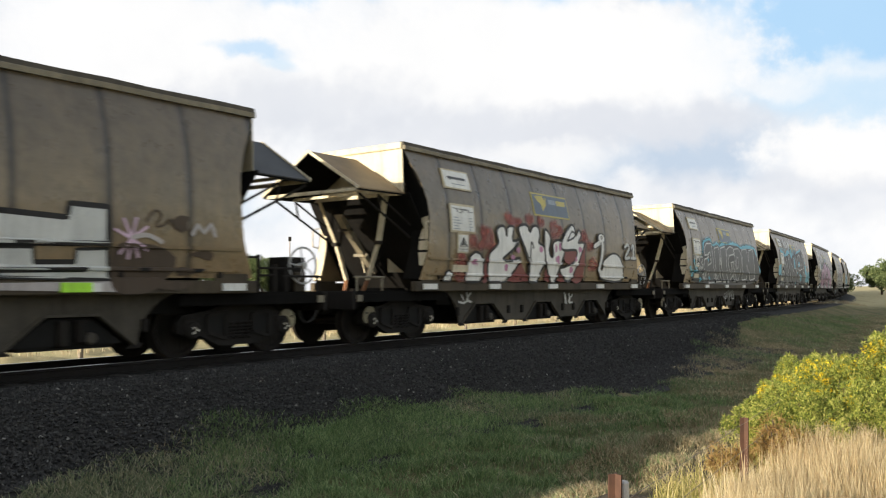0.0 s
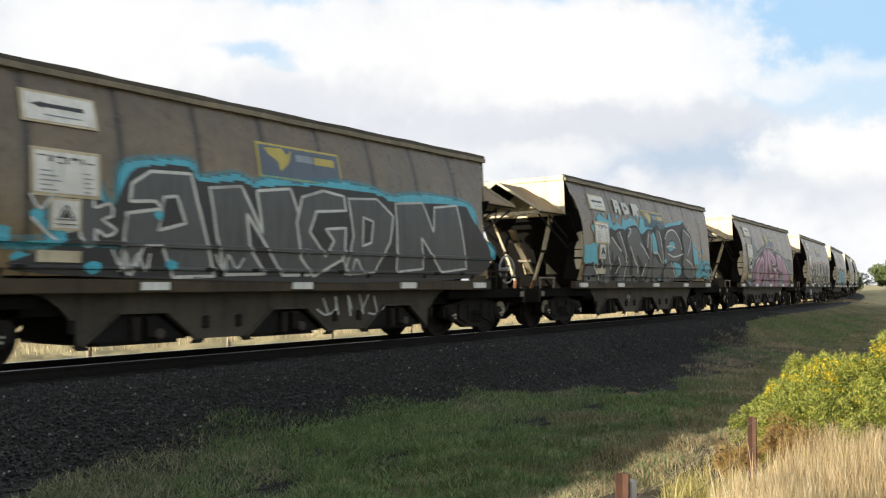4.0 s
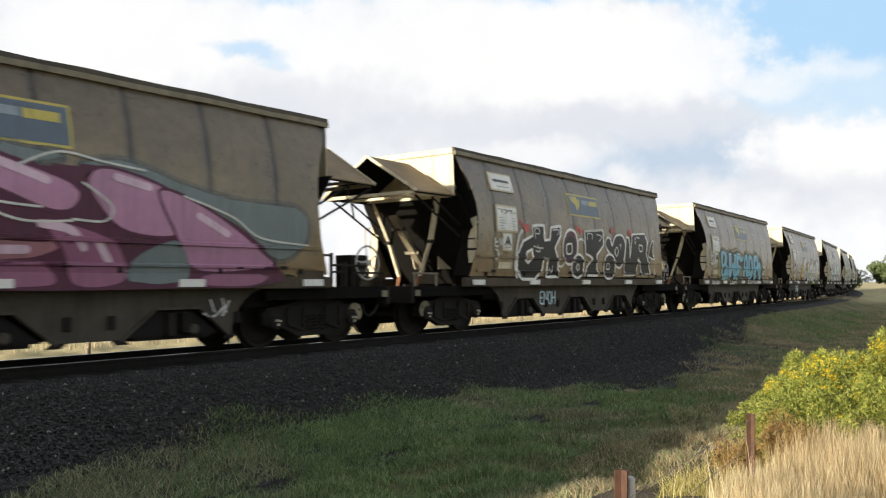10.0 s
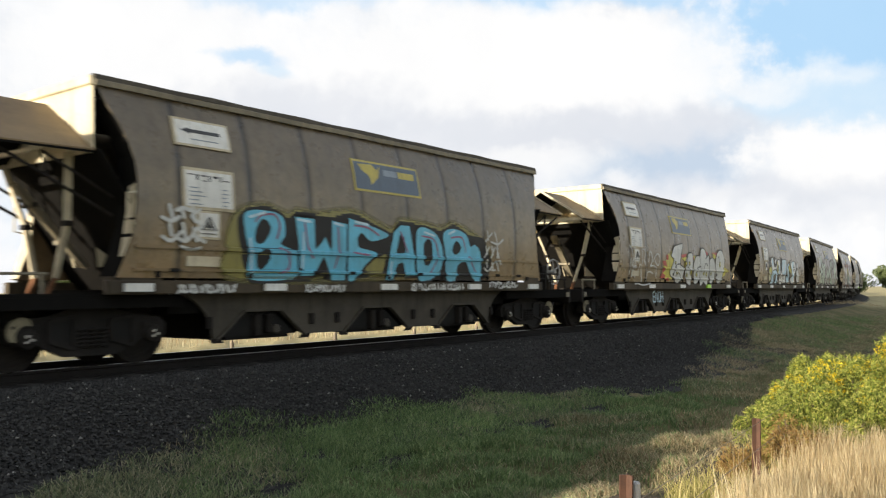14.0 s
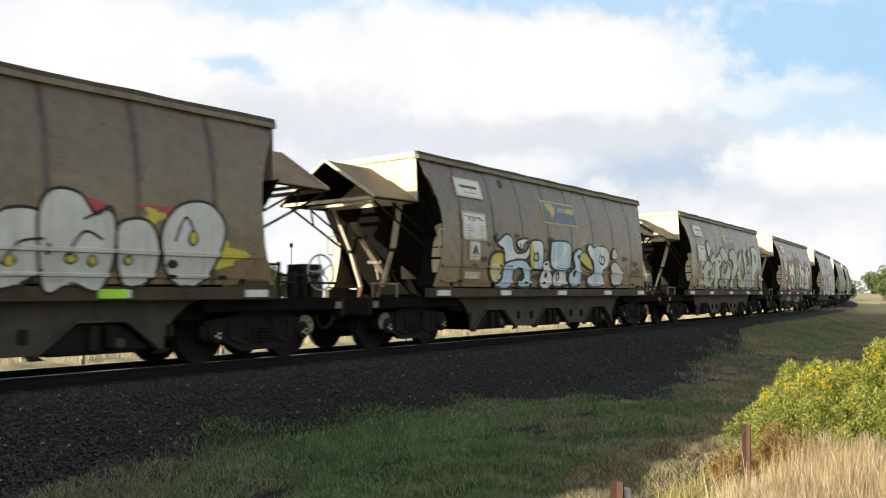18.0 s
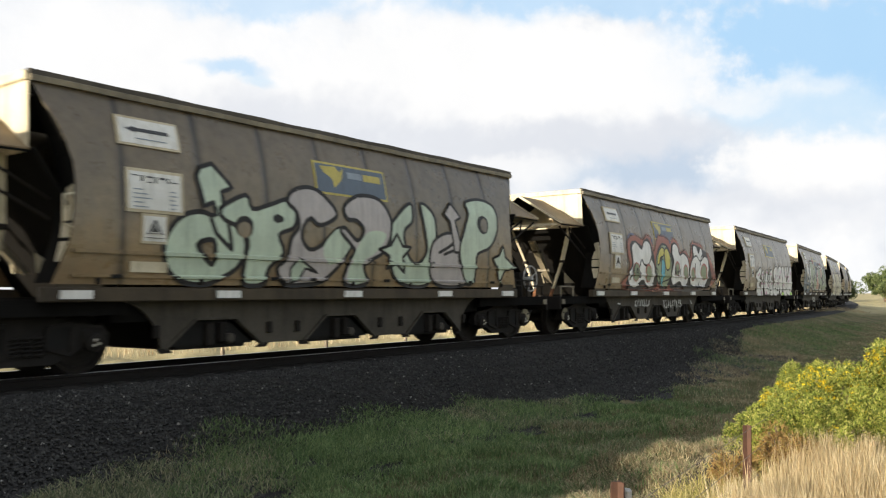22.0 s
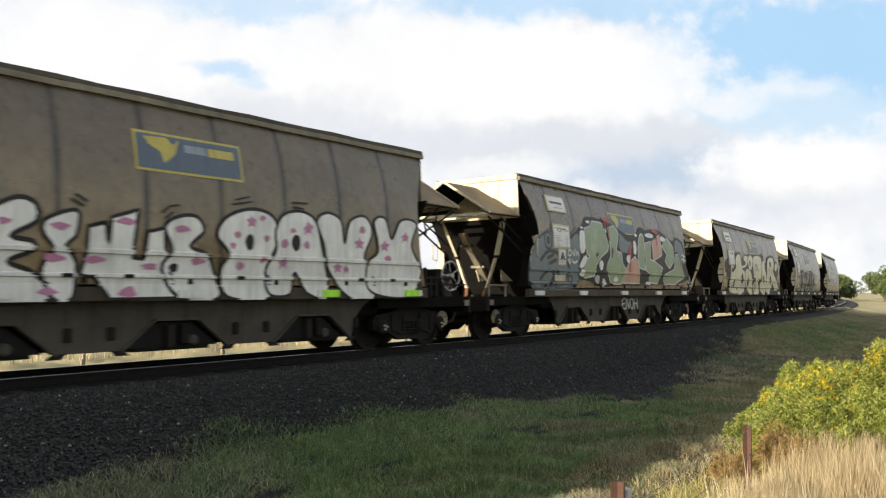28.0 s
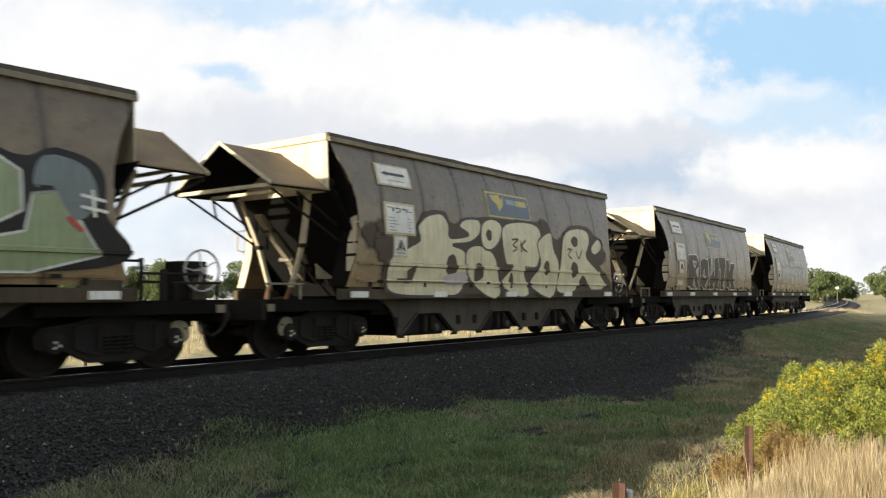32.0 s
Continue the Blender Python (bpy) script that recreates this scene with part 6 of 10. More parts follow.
    s.shape("sprayed_letter", [(7.43, 2.42), (7.69, 2.7), (8.28, 2.49), (8.32, 1.8), (8.54, 1.19), (8.19, 1.09), (7.64, 1.28), (7.4, 1.64), (7.54, 1.96)], P_GREY, P_BLACK, 0.03)
    s.spots("cyan_gap", [(5.94, 1.66, 0.09, 0.07), (5.52, 1.12, 0.1, 0.04)], P_CYAN, wob=0.1)
    s.strokes("letter_shine", [[(1.82, 2.0), (1.9, 1.66), (2.03, 1.37)]], 0.022, P_PALE)
    s.strokes("letter_shine", [[(2.1, 2.18), (2.4, 1.99), (2.68, 1.84)]], 0.022, P_PALE)
    s.strokes("letter_shine", [[(2.61, 2.34), (2.86, 1.98), (3.05, 1.7)]], 0.022, P_PALE)
    s.strokes("letter_shine", [[(3.27, 2.47), (3.42, 2.44), (3.17, 2.25)]], 0.022, P_PALE)
    s.strokes("letter_shine", [[(3.31, 1.97), (3.54, 1.67), (3.78, 1.45), (3.85, 1.26)]], 0.022, P_PALE)
    s.strokes("letter_shine", [[(4.01, 2.09), (4.31, 1.93), (4.6, 1.7)]], 0.022, P_PALE)
    s.strokes("letter_shine", [[(4.64, 2.38), (4.51, 2.02)]], 0.022, P_PALE)
    s.strokes("letter_shine", [[(4.85, 2.38), (4.77, 1.91)]], 0.022, P_PALE)
    s.strokes("letter_shine", [[(5.52, 2.5), (5.64, 2.1), (5.76, 1.6)]], 0.022, P_PALE)
    s.strokes("letter_shine", [[(5.92, 2.3), (6.17, 2.52), (6.71, 2.61), (7.13, 2.4), (7.33, 2.04)]], 0.022, P_PALE)
    s.strokes("letter_shine", [[(6.03, 2.08), (6.39, 2.12), (6.74, 2.07)]], 0.022, P_PALE)
    s.strokes("letter_shine", [[(6.13, 1.88), (6.65, 1.8), (7.42, 1.91)]], 0.022, P_PALE)
    s.strokes("letter_shine", [[(7.65, 2.66), (8.2, 2.4), (7.85, 1.88)]], 0.022, P_PALE)
    s.strokes("letter_shine", [[(7.69, 1.75), (8.27, 1.59), (8.57, 1.25)]], 0.022, P_PALE)
    s.strokes("letter_shine", [[(1.38, 1.78), (1.46, 1.5), (1.5, 1.31)]], 0.022, P_PALE)
    s.strokes("letter_shine", [[(0.93, 1.47), (1.14, 1.3), (1.35, 1.08)]], 0.022, P_PALE)
    s.strokes("letter_shine", [[(2.46, 1.67), (2.57, 1.52), (2.36, 1.26)]], 0.022, P_PALE)
    s.strokes("letter_shine", [[(2.95, 1.71), (2.99, 1.5), (2.89, 1.13)]], 0.022, P_PALE)
    s.strokes("letter_shine", [[(4.94, 1.87), (5.28, 1.87), (5.58, 1.61)]], 0.022, P_PALE)
    s.strokes("letter_shine", [[(6.39, 1.62), (6.69, 1.34), (6.92, 1.19)]], 0.022, P_PALE)
    s.strokes("letter_shine", [[(4.32, 1.55), (4.14, 1.22)]], 0.022, P_PALE)
    s.shape("pale_letter", [(2.55, 3.23), (2.87, 3.21), (2.92, 2.85), (2.75, 2.82), (2.74, 2.96), (2.64, 2.96), (2.64, 2.85), (2.51, 2.84)], P_PALE, soft=False, holes=[[(2.66, 3.11), (2.75, 3.11), (2.73, 3.03), (2.65, 3.04)]])
    s.shape("pale_letter", [(3.07, 3.18), (3.4, 3.19), (3.52, 3.01), (3.42, 2.87), (3.1, 2.84)], P_PALE, soft=False, holes=[[(3.18, 3.09), (3.32, 3.08), (3.36, 2.99), (3.19, 2.95)]])
    s.shape("pale_letter", [(3.77, 3.2), (4.18, 3.2), (4.27, 3.06), (4.05, 2.98), (4.15, 2.87), (3.96, 2.85), (3.88, 2.94), (3.87, 2.85), (3.73, 2.85)], P_PALE, soft=False)
    s.strokes("dark_scribble", [[(8.98, 1.51), (9.23, 1.73), (9.43, 1.52), (9.18, 1.3), (9.6, 1.63), (9.98, 1.59), (9.82, 1.37), (9.34, 1.47)]], 0.02, P_DKGREY)
    s.strokes("dark_scribble", [[(9.03, 1.14), (9.46, 1.25), (9.93, 1.2)]], 0.02, P_DKGREY)
    s.strokes("thin_script", [[(3.74, 0.6), (3.81, 0.68), (3.88, 0.58), (3.84, 0.52), (3.94, 0.66)]], 0.014, P_PALE)

    s = S[4]
    say(3, "grimy hopper wagon with glossy plum graffiti over faded teal")
    s.shape("teal_cloud", [(1.74, 2.0), (2.12, 2.69), (2.28, 2.75), (2.56, 2.39), (3.12, 2.29), (3.95, 2.54), (4.55, 2.51), (3.84, 2.29), (2.7, 2.05), (2.32, 1.86), (2.06, 1.66), (1.91, 1.31), (1.99, 0.95), (1.38, 0.98), (1.42, 1.49), (1.68, 1.64)], P_TEAL)
    s.shape("teal_cloud", [(6.27, 2.33), (6.82, 2.47), (7.66, 2.25), (8.6, 2.09), (9.66, 2.06), (9.85, 1.63), (9.33, 1.3), (8.6, 1.69), (7.5, 2.04)], P_TEAL)
    s.spots("teal_cloud", [(1.58, 1.05, 0.27, 0.11), (5.54, 2.41, 0.36, 0.09), (1.35, 1.62, 0.12, 0.08), (2.21, 0.98, 0.1, 0.07)], P_TEAL, wob=0.3)
    s.shape("dark_plum", [(1.96, 1.55), (2.17, 1.76), (2.43, 1.94), (2.78, 2.09), (3.56, 2.31), (4.04, 2.47), (4.77, 2.58), (5.65, 2.33), (6.54, 2.36), (7.5, 2.12), (8.51, 1.77), (9.15, 1.29), (8.86, 0.91), (2.44, 0.91), (2.1, 1.12)], P_WINE)
    s.shape("plum_tube", [(1.98, 1.44), (2.12, 1.61), (2.59, 1.6), (2.84, 1.2), (3.09, 0.97), (2.53, 0.95), (2.1, 1.15)], P_PLUM)
    s.shape("plum_tube", [(2.31, 1.64), (2.43, 1.9), (2.77, 2.05), (3.16, 2.1), (2.85, 1.73), (2.52, 1.58)], P_MAUVE, P_WINE, 0.02)
    s.shape("plum_tube", [(2.35, 1.19), (2.37, 1.47), (2.63, 1.77), (3.12, 2.07), (3.65, 2.18), (3.91, 2.0), (3.95, 1.6), (3.7, 1.21), (3.16, 0.94), (2.61, 0.94)], P_PLUM, P_WINE, 0.025)
    s.shape("tube_glow", [(2.58, 1.26), (2.63, 1.55), (2.87, 1.77), (3.29, 2.0), (3.65, 2.06), (3.79, 1.86), (3.75, 1.59), (3.54, 1.32), (3.4, 1.35), (3.65, 1.74), (3.47, 1.88), (3.04, 1.71), (2.89, 1.41), (3.16, 1.16), (2.99, 1.07), (2.71, 1.09)], P_MAUVE)
    s.shape("ring_middle", [(3.04, 1.53), (3.12, 1.65), (3.42, 1.77), (3.58, 1.75), (3.52, 1.51), (3.29, 1.38)], P_TEAL, P_WINE, 0.03)
    s.shape("plum_tube", [(3.73, 2.27), (4.04, 2.44), (4.54, 2.44), (4.59, 1.79), (4.38, 1.22), (4.07, 0.93), (3.71, 0.93), (3.92, 1.44), (3.96, 1.91)], P_PLUM, P_WINE, 0.025)
    s.shape("tube_glow", [(3.98, 2.31), (4.34, 2.41), (4.47, 2.27), (4.42, 1.78), (4.2, 1.3), (4.06, 1.21), (4.14, 1.77), (4.12, 2.16)], P_MAUVE)
    s.shape("plum_tube", [(4.57, 1.75), (4.85, 1.51), (5.77, 1.45), (6.24, 1.54), (5.79, 1.26), (5.1, 1.2), (4.84, 1.39)], P_SALPLUM, P_WINE, 0.02)
    s.shape("plum_tube", [(5.0, 0.93), (5.1, 1.15), (5.77, 1.21), (5.95, 0.93)], P_PLUM, P_WINE, 0.02)
    s.shape("plum_tube", [(4.58, 2.32), (4.76, 2.55), (5.08, 2.45), (6.13, 2.14), (6.18, 1.87), (5.88, 1.79), (5.19, 2.01), (5.08, 1.85), (5.31, 1.57), (5.13, 1.48), (4.73, 1.72), (4.57, 2.02)], P_MAUVE, P_WINE, 0.025)
    s.shape("plum_tube", [(5.76, 1.69), (6.13, 1.66), (6.72, 1.44), (6.84, 0.98), (6.2, 0.92), (6.03, 1.33)], P_PLUM, P_WINE, 0.02)
    s.shape("plum_tube", [(6.32, 2.23), (6.6, 2.37), (7.39, 2.18), (7.67, 1.86), (7.5, 1.56), (6.79, 1.61), (6.41, 1.96)], P_MAUVE, P_WINE, 0.02)
    s.shape("plum_tube", [(7.28, 2.13), (7.65, 2.11), (8.37, 1.79), (8.96, 1.42), (9.17, 1.19), (7.89, 1.12), (7.5, 1.65)], P_MAUVE, P_WINE, 0.02)
    s.shape("plum_tube", [(8.01, 1.07), (9.1, 1.07), (8.86, 0.91), (8.01, 0.92)], P_PLUM, P_WINE, 0.015)
    s.shape("teal_gap", [(4.25, 0.93), (4.45, 1.34), (4.67, 1.39), (4.78, 1.14), (4.97, 1.05), (4.95, 0.93)], P_TEAL)
    s.shape("teal_gap", [(6.91, 0.98), (6.96, 1.26), (7.51, 1.51), (7.74, 1.27), (7.7, 0.98)], P_TEAL)
    s.strokes("letter_shine", [[(2.49, 1.83), (2.7, 1.96), (2.99, 2.03)]], 0.05, P_LILAC)
    s.strokes("letter_shine", [[(2.79, 1.41), (2.92, 1.23), (3.08, 1.13)]], 0.05, P_LILAC)
    s.strokes("letter_shine", [[(3.27, 1.97), (3.57, 2.06), (3.76, 1.92)]], 0.05, P_LILAC)
    s.strokes("letter_shine", [[(4.27, 2.35), (4.34, 2.02), (4.26, 1.69)]], 0.05, P_LILAC)
    s.strokes("letter_shine", [[(4.91, 2.41), (5.41, 2.27), (5.82, 2.14)]], 0.05, P_LILAC)
    s.strokes("letter_shine", [[(4.69, 2.33), (4.73, 2.0), (4.97, 1.69)]], 0.05, P_LILAC)
    s.strokes("letter_shine", [[(6.69, 2.26), (7.14, 2.17)]], 0.05, P_LILAC)
    s.strokes("letter_shine", [[(7.89, 1.85), (8.36, 1.63)]], 0.05, P_LILAC)
    s.strokes("letter_shine", [[(6.47, 1.45), (6.62, 1.21)]], 0.05, P_LILAC)
    s.strokes("letter_shine", [[(5.76, 1.64), (6.11, 1.58), (6.28, 1.38)]], 0.05, P_LILAC)
    s.strokes("letter_shine", [[(5.14, 1.33), (5.6, 1.34)]], 0.05, P_LILAC)
    s.strokes("pale_line", [[(1.81, 1.74), (2.06, 2.0), (2.55, 2.06), (3.04, 2.28), (3.52, 2.39), (3.89, 2.33)]], 0.014, P_PALE)
    s.strokes("pale_line", [[(4.02, 2.44), (4.45, 2.55), (4.85, 2.57), (5.09, 2.48)]], 0.014, P_PALE)
    s.strokes("pale_line", [[(5.5, 2.29), (5.97, 2.49), (6.54, 2.43), (7.09, 2.38)]], 0.014, P_PALE)
    s.strokes("pale_line", [[(6.26, 2.15), (6.62, 1.9), (6.54, 1.71), (6.13, 1.71)]], 0.014, P_PALE)
    s.strokes("pale_line", [[(7.65, 2.1), (8.43, 1.87), (8.94, 1.6), (9.86, 1.52)]], 0.014, P_PALE)
    s.strokes("pale_line", [[(4.84, 1.97), (5.28, 1.86), (5.75, 1.83)]], 0.014, P_PALE)
    s.strokes("pale_line", [[(4.97, 1.85), (5.52, 1.67), (6.13, 1.69)]], 0.014, P_PALE)
    s.scribble(75, 8.24, 0.49, 8.69, 0.73, 0.016, P_PALE)

    s = S[5]
    say(4, "grimy hopper wagon with black graffiti edged in white")
    s.spots("red_spot", [(1.92, 2.19, 0.07, 0.06), (2.1, 2.24, 0.05, 0.05), (2.31, 2.13, 0.13, 0.09), (4.77, 2.23, 0.1, 0.07), (4.93, 2.18, 0.09, 0.08), (6.76, 2.28, 0.11, 0.09), (7.89, 2.27, 0.09, 0.1), (2.55, 2.09, 0.06, 0.05)], P_RED, wob=0.2)
    s.strokes("spray_arc", [[(1.98, 1.06), (1.88, 1.33), (1.91, 1.66), (2.01, 1.94), (2.14, 2.05)]], 0.04, P_PALE)
    s.shape("sprayed_letter", [(2.58, 1.97), (2.59, 2.18), (2.79, 2.21), (3.11, 2.22), (3.12, 1.89), (3.36, 1.91), (3.43, 2.19), (3.91, 2.25), (3.87, 2.0), (3.61, 1.74), (3.78, 1.46), (3.82, 1.08), (3.25, 1.07), (3.29, 1.47), (3.1, 1.49), (3.05, 1.23), (2.75, 1.02), (2.2, 1.02), (1.96, 1.2), (1.94, 1.53), (2.16, 1.83)], P_BLACK, P_WHITE, 0.032, soft=False, holes=[[(2.28, 1.44), (2.34, 1.6), (2.56, 1.67), (2.59, 1.5), (2.42, 1.37)]])
    s.shape("sprayed_letter", [(3.99, 1.68), (4.04, 1.95), (4.28, 2.17), (4.61, 2.14), (4.74, 1.86), (4.67, 1.5), (4.37, 1.37), (4.1, 1.45)], P_WINE, P_WHITE, 0.032)
    s.shape("letter_core", [(4.12, 1.74), (4.25, 1.99), (4.55, 2.01), (4.64, 1.77), (4.51, 1.5), (4.26, 1.47)], P_BLACK)
    s.strokes("letter_line", [[(4.18, 1.83), (4.43, 1.85), (4.43, 1.64), (4.18, 1.63), (4.18, 1.83)]], 0.02, P_WHITE)
    s.strokes("spray_arc", [[(4.73, 1.83), (4.81, 1.97), (5.03, 1.97), (5.17, 1.84)]], 0.026, P_WHITE)
    s.strokes("spray_arc", [[(3.79, 1.34), (3.96, 1.31), (4.07, 1.39)]], 0.026, P_WHITE)
    s.shape("sprayed_letter", [(4.5, 1.18), (4.53, 1.48), (4.78, 1.62), (5.07, 1.5), (5.07, 1.18), (4.82, 1.06)], P_BLACK, P_WHITE, 0.028)
    s.shape("sprayed_letter", [(5.13, 2.19), (6.18, 2.27), (6.18, 1.88), (5.8, 1.63), (5.83, 1.31), (5.93, 1.12), (5.19, 1.12), (5.28, 1.32), (5.56, 1.55), (5.15, 1.65)], P_BLACK, P_WHITE, 0.03, soft=False)
    s.shape("sprayed_letter", [(6.29, 1.88), (6.43, 2.09), (6.61, 2.05), (6.69, 1.89), (6.86, 2.1), (7.06, 2.18), (7.4, 2.16), (7.55, 1.87), (7.33, 1.38), (6.99, 1.36), (6.75, 1.56)], P_BLACK, P_WHITE, 0.028)
    s.shape("sprayed_letter", [(6.24, 1.43), (6.38, 1.63), (6.69, 1.65), (6.91, 1.47), (6.87, 1.13), (6.53, 1.04), (6.29, 1.16)], P_BLACK, P_WHITE, 0.028)
    s.shape("sprayed_letter", [(7.51, 1.14), (7.49, 1.58), (7.61, 2.15), (7.79, 2.14), (7.85, 1.59), (8.01, 2.24), (8.9, 2.3), (9.07, 2.05), (8.97, 1.73), (9.34, 1.19), (8.73, 1.15), (8.42, 1.61), (8.31, 1.14)], P_BLACK, P_WHITE, 0.026, soft=False)
    s.shape("sprayed_letter", [(9.14, 1.72), (9.32, 2.04), (9.53, 2.11), (9.44, 1.81), (9.58, 1.6), (9.27, 1.64)], P_BLACK, P_WHITE, 0.02)
    s.strokes("letter_line", [[(4.7, 1.31), (4.77, 1.39), (4.87, 1.31), (4.79, 1.23), (4.7, 1.31)]], 0.018, P_WHITE)
    s.strokes("letter_line", [[(6.39, 1.42), (6.55, 1.42), (6.56, 1.29), (6.41, 1.29), (6.39, 1.42)]], 0.018, P_WHITE)
    s.strokes("letter_line", [[(6.85, 1.74), (6.96, 1.86), (7.08, 1.77), (6.97, 1.62), (6.85, 1.74)]], 0.018, P_WHITE)
    s.strokes("letter_line", [[(8.46, 1.97), (8.68, 1.95), (8.68, 1.8), (8.48, 1.82), (8.46, 1.97)]], 0.018, P_WHITE)
    s.strokes("letter_line", [[(8.2, 2.16), (8.19, 2.0)]], 0.018, P_WHITE)
    s.strokes("letter_line", [[(8.31, 2.17), (8.49, 2.16)]], 0.018, P_WHITE)
    s.strokes("letter_shine", [[(2.68, 1.92), (2.68, 2.13), (2.87, 2.12), (2.85, 2.02), (2.71, 2.02)]], 0.014, P_PALE)
    s.strokes("letter_shine", [[(3.49, 2.13), (3.77, 2.15), (3.72, 2.03)]], 0.014, P_PALE)
    s.strokes("letter_shine", [[(2.62, 1.74), (2.82, 1.71), (3.02, 1.71)]], 0.014, P_PALE)
    s.strokes("letter_shine", [[(2.7, 1.64), (2.9, 1.63), (2.79, 1.77)]], 0.014, P_PALE)
    s.strokes("letter_shine", [[(5.26, 1.97), (5.26, 2.13), (5.55, 2.12), (5.49, 2.01)]], 0.014, P_PALE)
    s.strokes("letter_shine", [[(5.79, 2.14), (6.07, 2.09), (5.9, 1.97)]], 0.014, P_PALE)
    s.strokes("letter_shine", [[(3.31, 1.15), (3.37, 1.28), (3.42, 1.16), (3.52, 1.33)]], 0.014, P_PALE)
    s.strokes("letter_shine", [[(7.13, 1.9), (7.25, 1.97), (7.19, 1.81)]], 0.014, P_PALE)
    s.strokes("thin_script", [[(1.03, 1.85), (1.03, 1.68), (1.14, 1.7)]], 0.02, P_PALE)
    s.strokes("thin_script", [[(1.04, 1.77), (1.12, 1.78)]], 0.02, P_PALE)
    s.strokes("thin_script", [[(1.19, 1.84), (1.25, 1.7), (1.3, 1.87), (1.34, 1.73)]], 0.02, P_PALE)
    s.strokes("thin_script", [[(1.04, 1.62), (1.14, 1.59), (1.12, 1.43), (1.03, 1.44)]], 0.02, P_PALE)
    s.strokes("thin_script", [[(9.59, 1.32), (9.66, 1.11)]], 0.02, P_PALE)
    s.tag("ENOH", 3.42, 0.46, 4.14, 0.74, 0.020, P_ICE)

    s = S[6]
    say(5, "grimy hopper wagon with sky-blue block graffiti edged in yellow")
    s.shape("yellow_fringe", [(1.92, 1.89), (2.12, 2.06), (2.52, 2.13), (2.95, 2.03), (3.08, 2.1), (3.53, 2.09), (4.38, 2.17), (5.28, 1.93), (5.52, 2.1), (6.19, 2.08), (6.71, 2.04), (7.06, 2.14), (7.64, 2.0), (8.1, 1.79), (8.05, 1.34), (5.05, 1.13), (2.04, 1.09), (1.83, 1.49)], P_OCHRE)
    s.shape("dark_backing", [(2.0, 1.8), (2.11, 2.03), (2.55, 2.12), (2.95, 1.98), (3.08, 2.08), (3.53, 2.07), (3.84, 2.05), (4.38, 2.14), (5.25, 1.88), (5.53, 2.09), (6.19, 2.04), (6.71, 2.0), (7.1, 2.12), (7.59, 1.94), (8.1, 1.86), (8.11, 1.1), (5.05, 1.15), (4.63, 1.1), (2.8, 1.04), (2.24, 1.07)], P_BLACK)
    s.shape("yellow_patch", [(4.66, 1.28), (4.86, 1.4), (5.13, 1.5), (5.1, 1.22), (4.82, 1.12)], P_OCHRE)
    s.shape("sprayed_letter", [(2.1, 2.0), (2.58, 2.08), (2.86, 1.98), (2.9, 1.69), (2.82, 1.6), (3.13, 1.48), (3.18, 1.1), (2.27, 1.05), (2.19, 1.44)], P_BLUE, P_BLACK, 0.022, holes=[[(2.35, 1.77), (2.45, 1.92), (2.59, 1.82), (2.46, 1.61), (2.34, 1.62)], [(2.38, 1.44), (2.54, 1.5), (2.6, 1.38), (2.43, 1.22)]])
    s.shape("sprayed_letter", [(3.05, 2.03), (3.49, 2.02), (3.52, 1.56), (3.72, 1.76), (3.84, 1.55), (3.83, 2.02), (4.21, 1.98), (4.22, 1.06), (3.89, 1.06), (3.7, 1.4), (3.52, 1.11), (3.21, 1.1), (3.13, 1.61)], P_BLUE, P_BLACK, 0.022, soft=False)
    s.shape("sprayed_letter", [(4.21, 1.97), (4.37, 2.06), (5.18, 1.88), (5.18, 1.78), (4.77, 1.69), (4.52, 1.82), (4.48, 1.63), (4.93, 1.53), (4.65, 1.28), (4.48, 1.1), (4.26, 1.08)], P_BLUE, P_BLACK, 0.022)
    s.shape("sprayed_letter", [(5.33, 1.9), (5.52, 2.04), (5.78, 2.04), (5.91, 1.56), (6.01, 1.13), (5.7, 1.12), (5.62, 1.36), (5.49, 1.33), (5.39, 1.07), (5.18, 1.07), (5.24, 1.54)], P_BLUE, P_BLACK, 0.02, soft=False, holes=[[(5.44, 1.55), (5.52, 1.83), (5.6, 1.81), (5.65, 1.56)]])
    s.shape("sprayed_letter", [(5.97, 1.97), (6.51, 1.95), (6.76, 1.59), (6.7, 1.22), (6.37, 1.06), (6.04, 1.13)], P_BLUE, P_BLACK, 0.02, holes=[[(6.19, 1.72), (6.37, 1.78), (6.41, 1.44), (6.24, 1.36)]])
    s.shape("sprayed_letter", [(6.74, 1.95), (7.06, 2.06), (7.49, 1.96), (7.62, 1.74), (7.74, 1.79), (7.96, 1.64), (8.02, 1.08), (7.71, 1.12), (7.47, 1.41), (7.24, 1.33), (7.2, 1.08), (6.9, 1.08), (6.79, 1.6)], P_BLUE, P_BLACK, 0.02, holes=[[(7.05, 1.64), (7.15, 1.8), (7.3, 1.69), (7.16, 1.57)]])
    s.strokes("inner_line", [[(2.32, 1.89), (2.4, 1.98), (2.67, 2.01), (2.77, 1.85), (2.72, 1.67)]], 0.016, P_PLUM)
    s.strokes("inner_line", [[(2.78, 1.53), (2.95, 1.46), (2.99, 1.25), (2.81, 1.16)]], 0.016, P_PLUM)
    s.strokes("inner_line", [[(3.27, 1.92), (3.35, 1.55), (3.47, 1.4)]], 0.016, P_PLUM)
    s.strokes("inner_line", [[(3.98, 1.89), (4.01, 1.5), (3.94, 1.26)]], 0.016, P_PLUM)
    s.strokes("inner_line", [[(4.37, 1.95), (4.68, 1.93), (4.95, 1.82)]], 0.016, P_PLUM)
